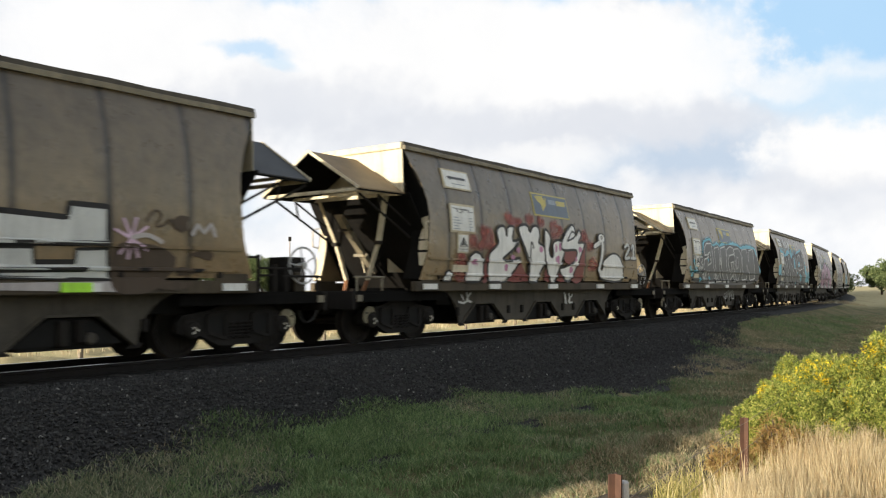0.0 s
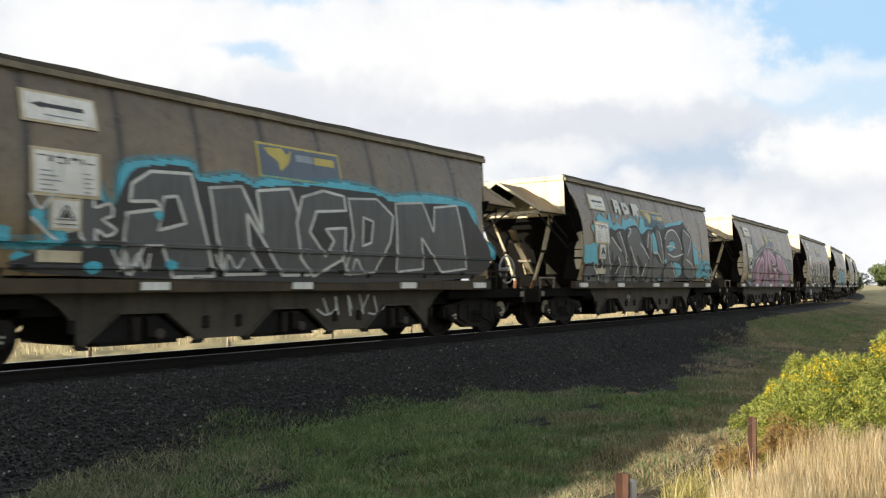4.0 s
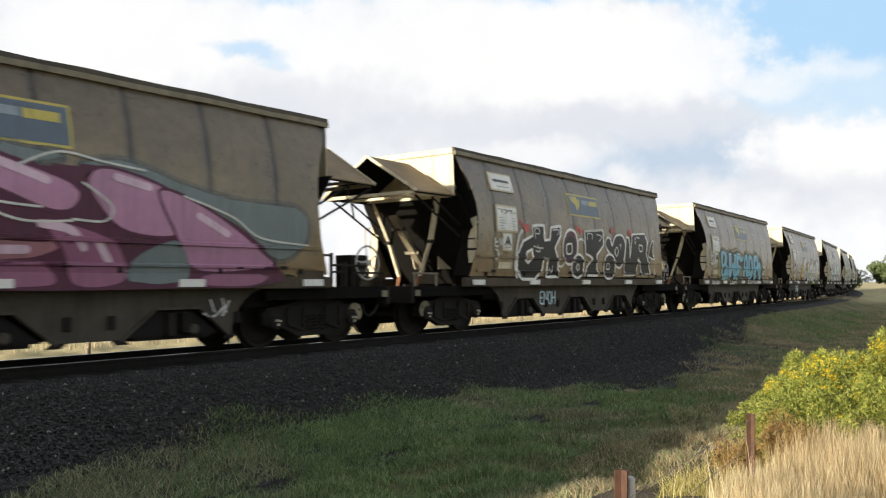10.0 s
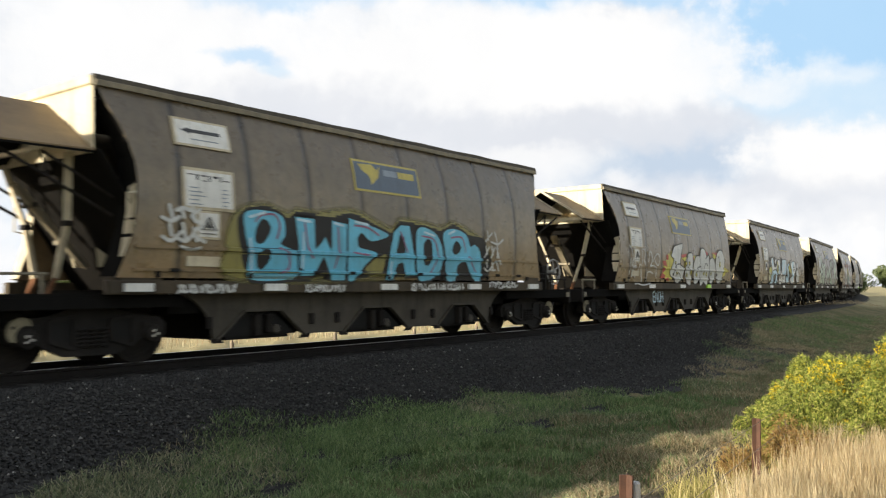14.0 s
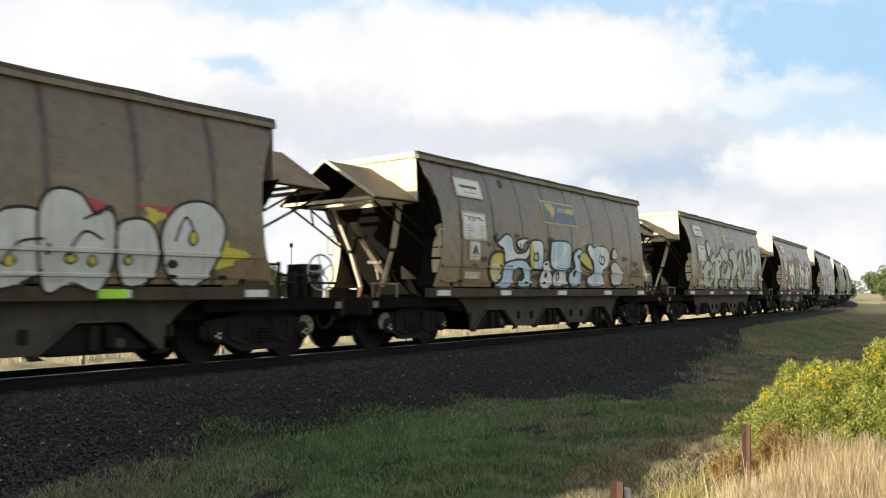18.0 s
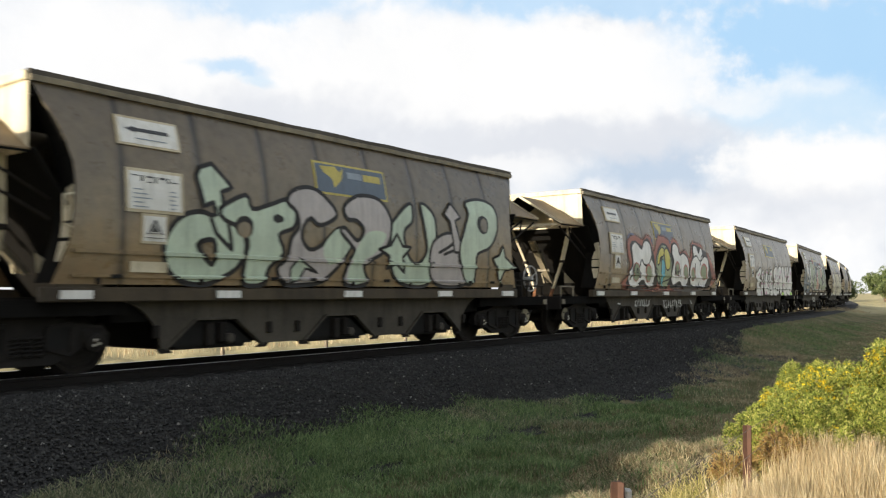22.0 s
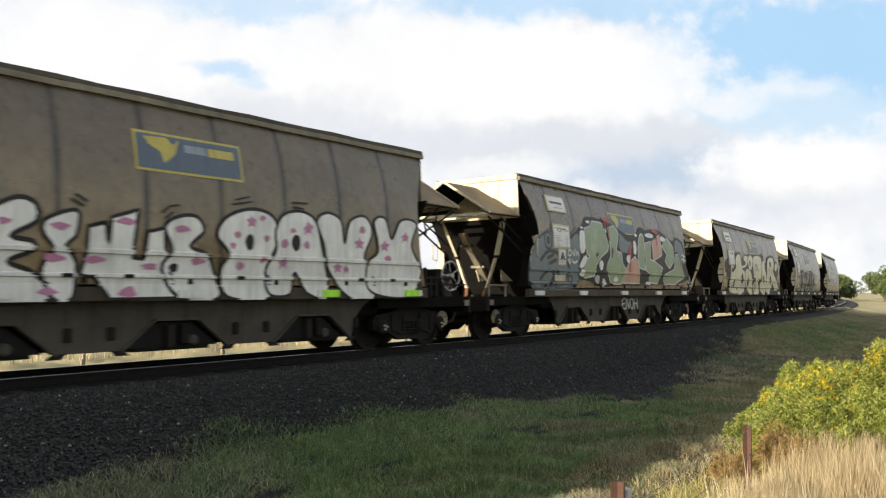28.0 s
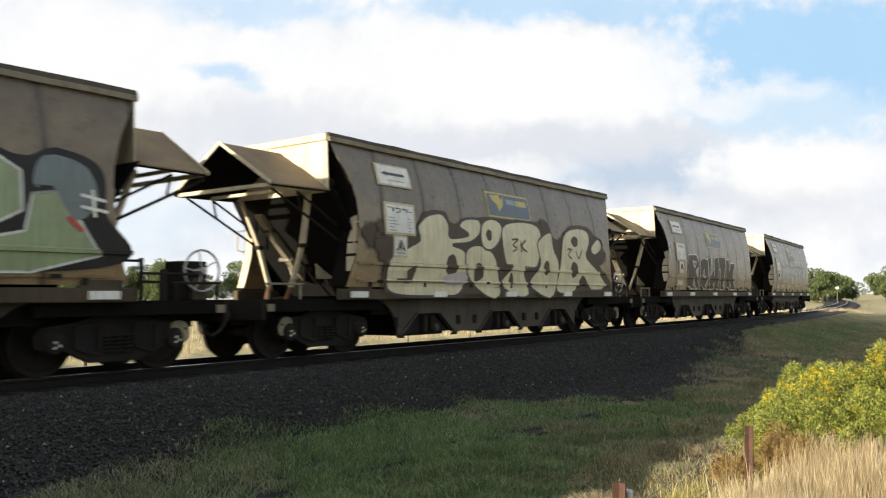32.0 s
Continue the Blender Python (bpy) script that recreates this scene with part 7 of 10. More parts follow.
    s.strokes("inner_line", [[(4.36, 1.51), (4.7, 1.48)]], 0.016, P_PLUM)
    s.strokes("inner_line", [[(5.52, 1.9), (5.72, 1.56)]], 0.016, P_PLUM)
    s.strokes("inner_line", [[(6.12, 1.86), (6.47, 1.8), (6.59, 1.5), (6.42, 1.22)]], 0.016, P_PLUM)
    s.strokes("inner_line", [[(6.99, 1.87), (7.34, 1.88), (7.45, 1.62)]], 0.016, P_PLUM)
    s.strokes("inner_line", [[(7.57, 1.53), (7.83, 1.24)]], 0.016, P_PLUM)
    s.strokes("letter_shine", [[(2.21, 1.95), (2.48, 2.03)]], 0.02, P_ICE)
    s.strokes("letter_shine", [[(2.22, 1.64), (2.28, 1.16)]], 0.02, P_ICE)
    s.strokes("letter_shine", [[(3.12, 1.97), (3.38, 1.95)]], 0.02, P_ICE)
    s.strokes("letter_shine", [[(3.24, 1.77), (3.25, 1.25)]], 0.02, P_ICE)
    s.strokes("letter_shine", [[(3.9, 1.96), (4.09, 1.93)]], 0.02, P_ICE)
    s.strokes("letter_shine", [[(4.37, 2.01), (4.68, 1.98)]], 0.02, P_ICE)
    s.strokes("letter_shine", [[(6.19, 1.93), (6.47, 1.88)]], 0.02, P_ICE)
    s.strokes("letter_shine", [[(6.92, 1.94), (7.1, 2.0)]], 0.02, P_ICE)
    s.strokes("letter_shine", [[(5.28, 1.12), (5.31, 1.37)]], 0.02, P_ICE)
    s.scribble(64, 0.83, 1.8, 1.38, 2.03, 0.026, P_PALE)
    s.scribble(65, 0.84, 1.56, 1.42, 1.79, 0.026, P_PALE)
    s.strokes("thin_script", [[(1.05, 1.49), (1.21, 1.45), (1.35, 1.48)]], 0.02, P_PALE)
    s.scribble(66, 8.1, 1.79, 8.67, 2.05, 0.018, P_PALE)
    s.scribble(67, 8.08, 1.52, 8.7, 1.77, 0.018, P_PALE)
    s.scribble(68, 8.11, 1.26, 8.68, 1.48, 0.018, P_PALE)
    s.scribble(69, 1.05, 0.88, 2.0, 0.99, 0.016, P_PALE)
    s.scribble(70, 3.31, 0.88, 4.17, 0.99, 0.015, P_PALE)
    s.scribble(71, 5.82, 0.89, 7.4, 1.01, 0.014, P_PALE)
    s.scribble(72, 8.23, 0.92, 9.24, 1.05, 0.013, P_PALE)

    s = S[7]
    say(6, "grimy hopper wagon with pale bubble graffiti and a yellow burst")
    s.shape("red_burst", [(3.32, 1.19), (3.55, 1.39), (3.39, 1.46), (3.65, 1.52), (3.48, 1.7), (3.8, 1.68), (3.77, 1.88), (4.04, 1.88), (4.34, 1.58), (4.18, 1.1)], P_RED, soft=False)
    s.shape("yellow_burst", [(3.49, 1.32), (3.73, 1.42), (3.53, 1.55), (3.86, 1.53), (3.74, 1.73), (3.98, 1.73), (3.92, 1.94), (4.13, 1.86), (4.17, 2.02), (4.35, 1.9), (4.37, 1.5), (4.32, 1.17), (4.11, 1.1), (3.96, 1.23), (3.68, 1.16), (3.78, 1.29)], P_YELLOW, soft=False)
    s.spots("red_burst", [(5.3, 1.88, 0.25, 0.07), (6.14, 1.84, 0.13, 0.08), (8.38, 2.03, 0.23, 0.07), (7.52, 2.02, 0.15, 0.08)], P_RED, wob=0.3)
    s.spots("yellow_burst", [(5.36, 1.8, 0.21, 0.06), (5.48, 1.59, 0.14, 0.08), (6.31, 1.86, 0.1, 0.07), (8.33, 1.95, 0.16, 0.09), (9.42, 1.49, 0.3, 0.19), (6.28, 1.53, 0.1, 0.1), (5.01, 1.18, 0.15, 0.06)], P_YELLOW, wob=0.3)
    s.shape("sprayed_letter", [(4.27, 1.96), (4.44, 2.14), (4.86, 2.22), (5.22, 2.24), (5.05, 1.93), (4.97, 1.63), (5.26, 1.54), (5.32, 1.37), (5.12, 1.13), (4.65, 1.06), (4.48, 1.19), (4.19, 1.25), (4.09, 1.42), (4.28, 1.58), (4.41, 1.76), (4.17, 1.85)], P_PALE, P_BLACK, 0.02)
    s.shape("sprayed_letter", [(5.42, 1.37), (5.53, 1.8), (5.77, 1.99), (6.08, 1.97), (6.15, 1.66), (6.05, 1.3), (5.97, 0.99), (5.64, 1.07)], P_PALE, P_BLACK, 0.02)
    s.shape("sprayed_letter", [(6.2, 1.66), (6.43, 1.9), (6.8, 1.92), (6.94, 1.69), (6.87, 1.22), (6.4, 1.01), (6.23, 1.3)], P_PALE, P_BLACK, 0.02)
    s.shape("sprayed_letter", [(6.86, 2.04), (7.03, 2.19), (7.32, 2.15), (7.52, 1.91), (7.7, 2.03), (7.79, 1.72), (7.74, 1.23), (7.57, 0.98), (7.25, 1.08), (6.93, 0.98), (6.81, 1.68)], P_PALE, P_BLACK, 0.02)
    s.shape("sprayed_letter", [(7.79, 1.72), (7.97, 1.89), (8.26, 1.86), (8.4, 1.54), (8.32, 1.14), (7.91, 1.08)], P_PALE, P_BLACK, 0.02)
    s.shape("sprayed_letter", [(8.42, 1.73), (8.7, 2.12), (9.15, 2.18), (9.43, 1.89), (9.33, 1.46), (9.06, 1.09), (8.58, 1.14)], P_PALE, P_BLACK, 0.02)
    s.strokes("letter_line", [[(4.46, 1.35), (4.65, 1.6), (4.97, 1.63)]], 0.016, P_BLACK)
    s.strokes("letter_line", [[(4.62, 1.27), (4.88, 1.36), (5.12, 1.13)]], 0.016, P_BLACK)
    s.strokes("letter_line", [[(5.62, 1.9), (5.6, 1.63), (5.79, 1.47)]], 0.016, P_BLACK)
    s.strokes("letter_line", [[(6.43, 1.3), (6.61, 1.54), (6.88, 1.59)]], 0.016, P_BLACK)
    s.strokes("letter_line", [[(7.17, 1.41), (7.37, 1.7), (7.6, 1.62)]], 0.016, P_BLACK)
    s.strokes("letter_line", [[(8.63, 1.65), (8.79, 1.97), (8.97, 1.66)]], 0.016, P_BLACK)
    s.strokes("letter_line", [[(7.37, 1.85), (7.67, 1.99), (7.79, 1.82)]], 0.016, P_BLACK)
    s.spots("dot_edge", [(4.54, 1.66, 0.07, 0.06), (4.68, 1.35, 0.06, 0.06), (4.39, 1.31, 0.07, 0.05), (5.49, 1.66, 0.07, 0.08), (5.79, 1.67, 0.07, 0.08), (5.58, 1.3, 0.07, 0.07), (5.95, 1.38, 0.08, 0.09), (6.51, 1.33, 0.08, 0.08), (7.22, 1.37, 0.09, 0.07), (7.49, 1.35, 0.07, 0.08), (7.96, 1.37, 0.07, 0.07), (8.6, 1.34, 0.09, 0.06), (8.9, 1.69, 0.08, 0.11)], P_BLACK, wob=0.05)
    s.spots("yellow_dot", [(4.54, 1.66, 0.05, 0.04), (4.68, 1.35, 0.04, 0.04), (5.49, 1.66, 0.05, 0.06), (5.79, 1.67, 0.04, 0.06), (5.58, 1.3, 0.04, 0.06), (5.95, 1.38, 0.05, 0.07), (6.51, 1.33, 0.05, 0.07), (7.22, 1.37, 0.06, 0.05), (7.49, 1.35, 0.04, 0.06), (7.96, 1.37, 0.04, 0.05), (8.9, 1.69, 0.05, 0.09)], P_YELLOW, wob=0.05)
    s.strokes("thin_script", [[(0.97, 2.04), (1.13, 1.96), (1.23, 1.74), (1.3, 1.4), (1.34, 1.21)]], 0.018, P_PALE)
    s.strokes("thin_script", [[(1.01, 1.27), (1.06, 1.58), (1.1, 1.7), (1.19, 1.46), (1.17, 1.21)]], 0.018, P_PALE)
    s.strokes("thin_script", [[(1.25, 1.94), (1.35, 2.01), (1.41, 1.97)]], 0.018, P_PALE)
    s.strokes("thin_script", [[(1.39, 1.21), (1.38, 1.53), (1.32, 1.72)]], 0.018, P_PALE)
    s.strokes("thin_script", [[(1.87, 1.95), (1.89, 1.59)]], 0.018, P_PALE)
    s.strokes("thin_script", [[(1.92, 1.97), (2.07, 1.95), (2.07, 1.8), (1.98, 1.68), (2.13, 1.56), (2.27, 1.3), (2.22, 1.09)]], 0.018, P_PALE)
    s.strokes("thin_script", [[(2.33, 1.64), (2.39, 1.85), (2.49, 1.94), (2.57, 1.83), (2.61, 1.66), (2.45, 1.51)]], 0.018, P_PALE)
    s.strokes("thin_script", [[(2.28, 1.33), (2.47, 1.37), (2.7, 1.31)]], 0.018, P_PALE)
    s.strokes("thin_script", [[(2.68, 1.66), (2.84, 1.81), (3.04, 1.88), (3.18, 1.79), (3.14, 1.61), (3.01, 1.55), (2.82, 1.67)]], 0.018, P_PALE)
    s.strokes("thin_script", [[(2.53, 1.53), (2.77, 1.53), (2.91, 1.42), (2.93, 1.18)]], 0.018, P_PALE)
    s.strokes("thin_script", [[(1.43, 1.02), (1.66, 1.03), (2.01, 0.99), (2.53, 1.04)]], 0.018, P_PALE)
    s.strokes("thin_script", [[(1.83, 1.35), (1.88, 1.09)]], 0.018, P_PALE)
    s.strokes("thin_script", [[(1.64, 1.35), (1.6, 1.47), (1.75, 1.55), (1.82, 1.28)]], 0.018, P_PALE)
    s.tag("ENOH", 3.42, 0.50, 4.22, 0.80, 0.022, P_ICE)

    s = S[8]
    say(7, "grimy hopper wagon with pale blue and yellow serif graffiti")
    s.spots("soot_dash", [(1.86, 1.63, 0.13, 0.06), (1.51, 1.5, 0.05, 0.04), (2.07, 1.94, 0.07, 0.04), (2.35, 2.15, 0.04, 0.06), (3.18, 2.17, 0.11, 0.05), (4.71, 2.16, 0.14, 0.06), (4.41, 1.9, 0.11, 0.05), (4.55, 1.76, 0.06, 0.04), (8.86, 1.85, 0.17, 0.06), (9.55, 1.73, 0.16, 0.06), (4.02, 1.31, 0.27, 0.07), (6.4, 1.33, 0.22, 0.08), (7.93, 1.55, 0.15, 0.08), (2.83, 3.56, 0.22, 0.04), (2.87, 3.28, 0.08, 0.09), (9.73, 1.59, 0.11, 0.04), (6.82, 1.59, 0.1, 0.05)], P_DKGREY, wob=0.12)
    s.shape("yellow_bubble", [(2.06, 1.55), (2.14, 1.72), (2.33, 1.8), (2.57, 1.78), (2.61, 1.52), (2.52, 1.28), (2.27, 1.16), (2.1, 1.3)], P_YELLOW, P_BLACK, 0.03)
    s.shape("pale_half", [(2.13, 1.37), (2.2, 1.57), (2.47, 1.52), (2.52, 1.28), (2.27, 1.16)], P_CREAM)
    s.spots("letter_hole", [(2.5, 1.44, 0.08, 0.11)], P_BLACK, wob=0.05)
    s.spots("letter_core", [(2.48, 1.43, 0.04, 0.07)], P_YELLOW, wob=0.05)
    s.shape("sprayed_letter", [(2.27, 2.12), (2.38, 2.02), (2.56, 2.12), (2.75, 2.19), (2.95, 2.13), (3.04, 1.86), (3.22, 1.8), (3.5, 1.85), (3.65, 1.96), (3.63, 2.07), (3.46, 2.01), (3.36, 1.88), (3.21, 1.92), (3.16, 2.04), (3.3, 2.11), (3.63, 2.13), (3.73, 1.99), (3.67, 1.77), (3.47, 1.66), (3.14, 1.67), (2.99, 1.54), (2.69, 1.52), (2.61, 1.85), (2.4, 1.94)], P_WHITE, P_BLACK, 0.024)
    s.shape("sprayed_letter", [(2.25, 1.1), (2.56, 1.23), (2.63, 1.54), (3.06, 1.65), (3.47, 1.66), (3.7, 1.52), (3.78, 1.27), (3.73, 1.09), (3.27, 1.09), (3.22, 1.22), (3.48, 1.28), (3.33, 1.47), (3.04, 1.45), (2.93, 1.09)], P_ICE, P_BLACK, 0.024)
    s.shape("pale_blush", [(2.66, 1.99), (2.75, 2.14), (2.91, 2.08), (2.93, 1.85), (2.79, 1.81)], P_ICE)
    s.strokes("letter_line", [[(3.25, 1.28), (3.34, 1.34), (3.4, 1.25), (3.32, 1.19)]], 0.022, P_BLACK)
    s.strokes("letter_line", [[(3.28, 2.01), (3.31, 1.95), (3.25, 1.91)]], 0.022, P_BLACK)
    s.shape("sprayed_letter", [(3.71, 1.92), (3.81, 2.1), (4.22, 2.11), (4.31, 1.96), (4.29, 1.59), (4.18, 1.48), (3.82, 1.48), (3.71, 1.64)], P_WHITE, P_BLACK, 0.024)
    s.shape("yellow_wedge", [(3.73, 1.97), (3.79, 2.06), (3.88, 1.88), (3.93, 1.52), (3.76, 1.57)], P_YELLOW)
    s.shape("blue_wedge", [(4.04, 1.66), (4.26, 1.86), (4.25, 1.59), (4.14, 1.51), (3.98, 1.5)], P_ICE)
    s.strokes("letter_line", [[(3.9, 1.84), (3.88, 1.69), (4.04, 1.67), (4.09, 1.8), (3.98, 1.84), (3.99, 1.76)]], 0.026, P_BLACK)
    s.shape("sprayed_letter", [(4.14, 1.19), (4.24, 1.42), (4.31, 1.64), (4.55, 1.68), (4.63, 1.45), (4.78, 1.33), (4.75, 1.13), (4.44, 1.05), (4.22, 1.1)], P_WHITE, P_BLACK, 0.022)
    s.spots("letter_hole", [(4.44, 1.35, 0.08, 0.07), (4.44, 1.6, 0.08, 0.04)], P_BLACK, wob=0.05)
    s.shape("sprayed_letter", [(4.8, 1.12), (4.81, 1.37), (5.03, 1.51), (5.35, 1.5), (5.48, 1.22), (5.41, 1.11)], P_WHITE, P_BLACK, 0.022)
    s.strokes("letter_line", [[(4.97, 1.23), (4.93, 1.38), (5.04, 1.41), (5.07, 1.28)]], 0.03, P_BLACK)
    s.shape("sprayed_letter", [(4.67, 2.02), (4.8, 2.14), (5.6, 2.12), (5.65, 1.65), (5.5, 1.51), (4.71, 1.53)], P_ICE, P_BLACK, 0.024)
    s.strokes("letter_shine", [[(4.81, 1.61), (5.11, 1.71), (5.43, 2.02)]], 0.05, P_WHITE)
    s.shape("sprayed_letter", [(5.78, 1.81), (5.94, 1.96), (6.18, 2.02), (6.33, 1.87), (6.16, 1.67), (6.24, 1.32), (6.11, 1.13), (5.71, 1.11), (5.56, 1.31), (5.67, 1.48), (5.89, 1.57)], P_ICE, P_BLACK, 0.022)
    s.spots("letter_hole", [(5.85, 1.42, 0.08, 0.1), (6.06, 1.82, 0.07, 0.06)], P_BLACK, wob=0.05)
    s.shape("yellow_wedge", [(6.12, 1.74), (6.35, 1.96), (6.68, 1.78), (6.85, 1.5)], P_YELLOW, P_BLACK, 0.02)
    s.shape("sprayed_letter", [(6.55, 2.05), (6.69, 2.16), (6.94, 2.07), (7.5, 2.14), (7.82, 1.98), (7.75, 1.64), (7.39, 1.49), (7.56, 1.26), (7.41, 1.12), (6.67, 1.12), (6.58, 1.33), (6.86, 1.43), (6.89, 1.7), (6.68, 1.84)], P_WHITE, P_BLACK, 0.022)
    s.shape("blue_wedge", [(6.89, 2.03), (7.35, 2.1), (7.21, 1.71), (7.37, 1.49), (7.13, 1.16), (6.89, 1.34), (6.97, 1.7)], P_ICE)
    s.strokes("letter_line", [[(7.29, 1.92), (7.21, 1.75), (7.44, 1.67), (7.52, 1.84), (7.35, 1.87), (7.35, 1.78)]], 0.026, P_BLACK)
    s.shape("sprayed_letter", [(7.93, 1.63), (8.23, 1.76), (8.63, 1.53), (8.71, 1.27), (8.32, 1.13), (8.03, 1.2)], P_PALE, P_BLACK, 0.018)
    s.shape("sprayed_letter", [(7.98, 1.86), (8.11, 2.11), (8.29, 2.04), (8.29, 1.84)], P_PALE, P_BLACK, 0.016)
    s.strokes("thin_script", [[(9.38, 1.54), (9.74, 1.5), (9.91, 1.59)]], 0.014, P_DKGREY)
    s.strokes("thin_script", [[(9.31, 1.39), (9.66, 1.41), (10.03, 1.38)]], 0.014, P_DKGREY)

    s = S[9]
    say(8, "grimy hopper wagon with pale mint script graffiti outlined in black")
    s.shape("sprayed_letter", [(2.25, 2.07), (1.97, 2.01), (1.77, 1.84), (1.66, 1.58), (1.73, 1.29), (1.98, 1.12), (2.34, 1.09), (2.63, 1.19), (2.89, 1.35), (3.01, 1.61), (2.95, 1.82), (2.78, 1.95), (2.51, 1.99)], P_MINT, P_BLACK, 0.036, holes=[[(2.18, 1.62), (2.45, 1.69), (2.44, 1.36)]])
    s.shape("sprayed_letter", [(2.17, 2.56), (2.24, 2.68), (2.45, 2.76), (2.77, 2.45), (2.58, 2.37), (2.61, 2.19), (2.68, 1.98), (2.76, 1.57), (2.48, 1.79), (2.38, 2.02), (2.48, 2.05), (2.44, 2.22), (2.28, 2.15)], P_MINT, P_BLACK, 0.034, soft=False)
    s.shape("sprayed_letter", [(2.55, 2.14), (3.01, 2.37), (3.12, 2.18), (3.43, 2.26), (3.83, 2.38), (3.98, 2.2), (3.92, 1.96), (3.63, 1.83), (3.73, 1.57), (3.45, 1.33), (3.37, 1.11), (3.0, 1.11), (3.0, 1.47), (3.04, 1.72), (2.82, 1.92), (2.63, 1.98)], P_MINT, P_BLACK, 0.034)
    s.spots("letter_hole", [(2.97, 1.91, 0.17, 0.16), (3.61, 2.07, 0.11, 0.07)], P_BLACK, wob=0.03)
    s.spots("letter_gap", [(2.97, 1.87, 0.12, 0.12)], HOPPER, wob=0.03)
    s.shape("sprayed_letter", [(3.8, 2.34), (3.92, 2.52), (4.26, 2.61), (4.57, 2.52), (4.86, 2.22), (4.48, 2.03), (4.28, 2.13), (4.13, 2.01), (4.09, 1.8), (4.26, 1.64), (4.51, 1.72), (4.73, 1.89), (4.94, 2.01), (5.18, 1.79), (4.96, 1.45), (4.57, 1.16), (4.18, 1.1), (3.76, 1.11), (3.61, 1.34), (3.79, 1.49), (3.87, 1.8), (4.02, 1.97), (3.98, 2.2)], P_LAV, P_BLACK, 0.034)
    s.shape("sprayed_letter", [(4.73, 1.9), (4.94, 2.01), (5.18, 1.79), (4.94, 1.49), (4.65, 1.43), (4.55, 1.68)], P_MINT)
    s.shape("sprayed_letter", [(3.88, 1.34), (4.03, 1.5), (4.46, 1.28), (4.18, 1.35), (4.06, 1.18), (3.88, 1.12)], P_MINT, P_BLACK, 0.02, soft=False)
    s.shape("sprayed_letter", [(5.02, 2.32), (5.13, 2.46), (5.45, 2.59), (5.91, 2.56), (6.18, 2.29), (6.19, 1.98), (5.98, 1.66), (5.52, 1.43), (5.62, 1.13), (5.06, 1.13), (5.17, 1.53), (5.28, 1.66), (4.94, 1.95), (5.03, 2.03), (5.33, 1.83), (5.49, 2.01), (5.33, 2.16), (5.11, 2.17)], P_LAV, P_BLACK, 0.034)
    s.shape("mint_wash", [(5.61, 1.99), (6.07, 1.97), (5.79, 1.65), (5.46, 1.47), (5.57, 1.16), (5.14, 1.16), (5.28, 1.63)], P_MINT)
    s.shape("sprayed_letter", [(6.19, 2.06), (6.36, 2.31), (6.77, 2.57), (6.79, 2.25), (6.55, 2.05), (6.63, 1.69), (6.89, 1.48), (7.19, 1.71), (7.15, 2.09), (7.07, 2.59), (7.41, 2.44), (7.49, 2.11), (7.41, 1.62), (7.27, 1.13), (6.53, 1.13), (6.22, 1.4)], P_MINT, P_BLACK, 0.032)
    s.shape("sprayed_letter", [(5.88, 1.71), (6.19, 1.8), (6.34, 2.0), (6.5, 1.79), (6.74, 1.78), (6.51, 1.59), (6.58, 1.32), (6.34, 1.48), (6.09, 1.38), (6.16, 1.6)], P_MINT, P_BLACK, 0.028, soft=False)
    s.shape("sprayed_letter", [(7.29, 1.69), (7.46, 1.96), (7.88, 2.1), (8.19, 2.0), (8.22, 1.55), (8.5, 1.16), (7.79, 1.09), (7.36, 1.24)], P_LAV, P_BLACK, 0.03)
    s.strokes("letter_line", [[(7.58, 1.72), (7.88, 1.84), (8.09, 1.96)]], 0.03, P_BLACK)
    s.strokes("letter_line", [[(7.73, 1.69), (8.06, 1.78)]], 0.03, P_BLACK)
    s.shape("sprayed_letter", [(7.76, 2.46), (7.99, 2.68), (8.29, 2.42), (8.09, 2.34), (8.22, 2.0), (8.44, 1.74), (8.06, 1.74), (7.97, 2.1), (7.93, 2.33)], P_LAV, P_BLACK, 0.026, soft=False)
    s.shape("sprayed_letter", [(8.57, 2.53), (8.52, 2.74), (9.06, 2.84), (9.53, 2.71), (9.58, 2.29), (9.29, 1.9), (8.84, 1.73), (8.79, 1.47), (8.75, 1.21), (8.48, 1.15), (8.22, 1.75), (8.41, 2.22)], P_MINT, P_BLACK, 0.03)
    s.spots("letter_hole", [(9.05, 2.33, 0.2, 0.19)], P_BLACK, wob=0.03)
    s.spots("letter_gap", [(9.09, 2.32, 0.12, 0.14)], HOPPER, wob=0.03)
    s.shape("sprayed_letter", [(9.4, 1.67), (9.63, 1.74), (9.77, 1.95), (9.85, 1.71), (10.26, 1.5), (9.85, 1.43), (9.68, 1.15), (9.57, 1.44)], P_MINT, P_BLACK, 0.026, soft=False)

    s = S[10]
    say(9, "grimy hopper wagon with white bubble graffiti and a yellow disc")
    s.shape("red_halo", [(2.3, 2.33), (2.61, 2.53), (3.09, 2.53), (3.41, 2.45), (3.78, 2.61), (4.1, 2.53), (4.21, 2.16), (4.42, 2.33), (4.74, 2.63), (5.39, 2.61), (5.71, 2.5), (5.99, 2.64), (6.37, 2.53), (6.57, 2.24), (7.08, 2.3), (7.46, 2.08), (7.8, 2.57), (8.3, 2.59), (8.8, 2.53), (8.93, 2.23), (9.5, 2.21), (9.63, 1.21), (2.39, 1.1), (2.31, 1.46), (2.4, 1.74), (2.27, 2.03)], P_HALO)
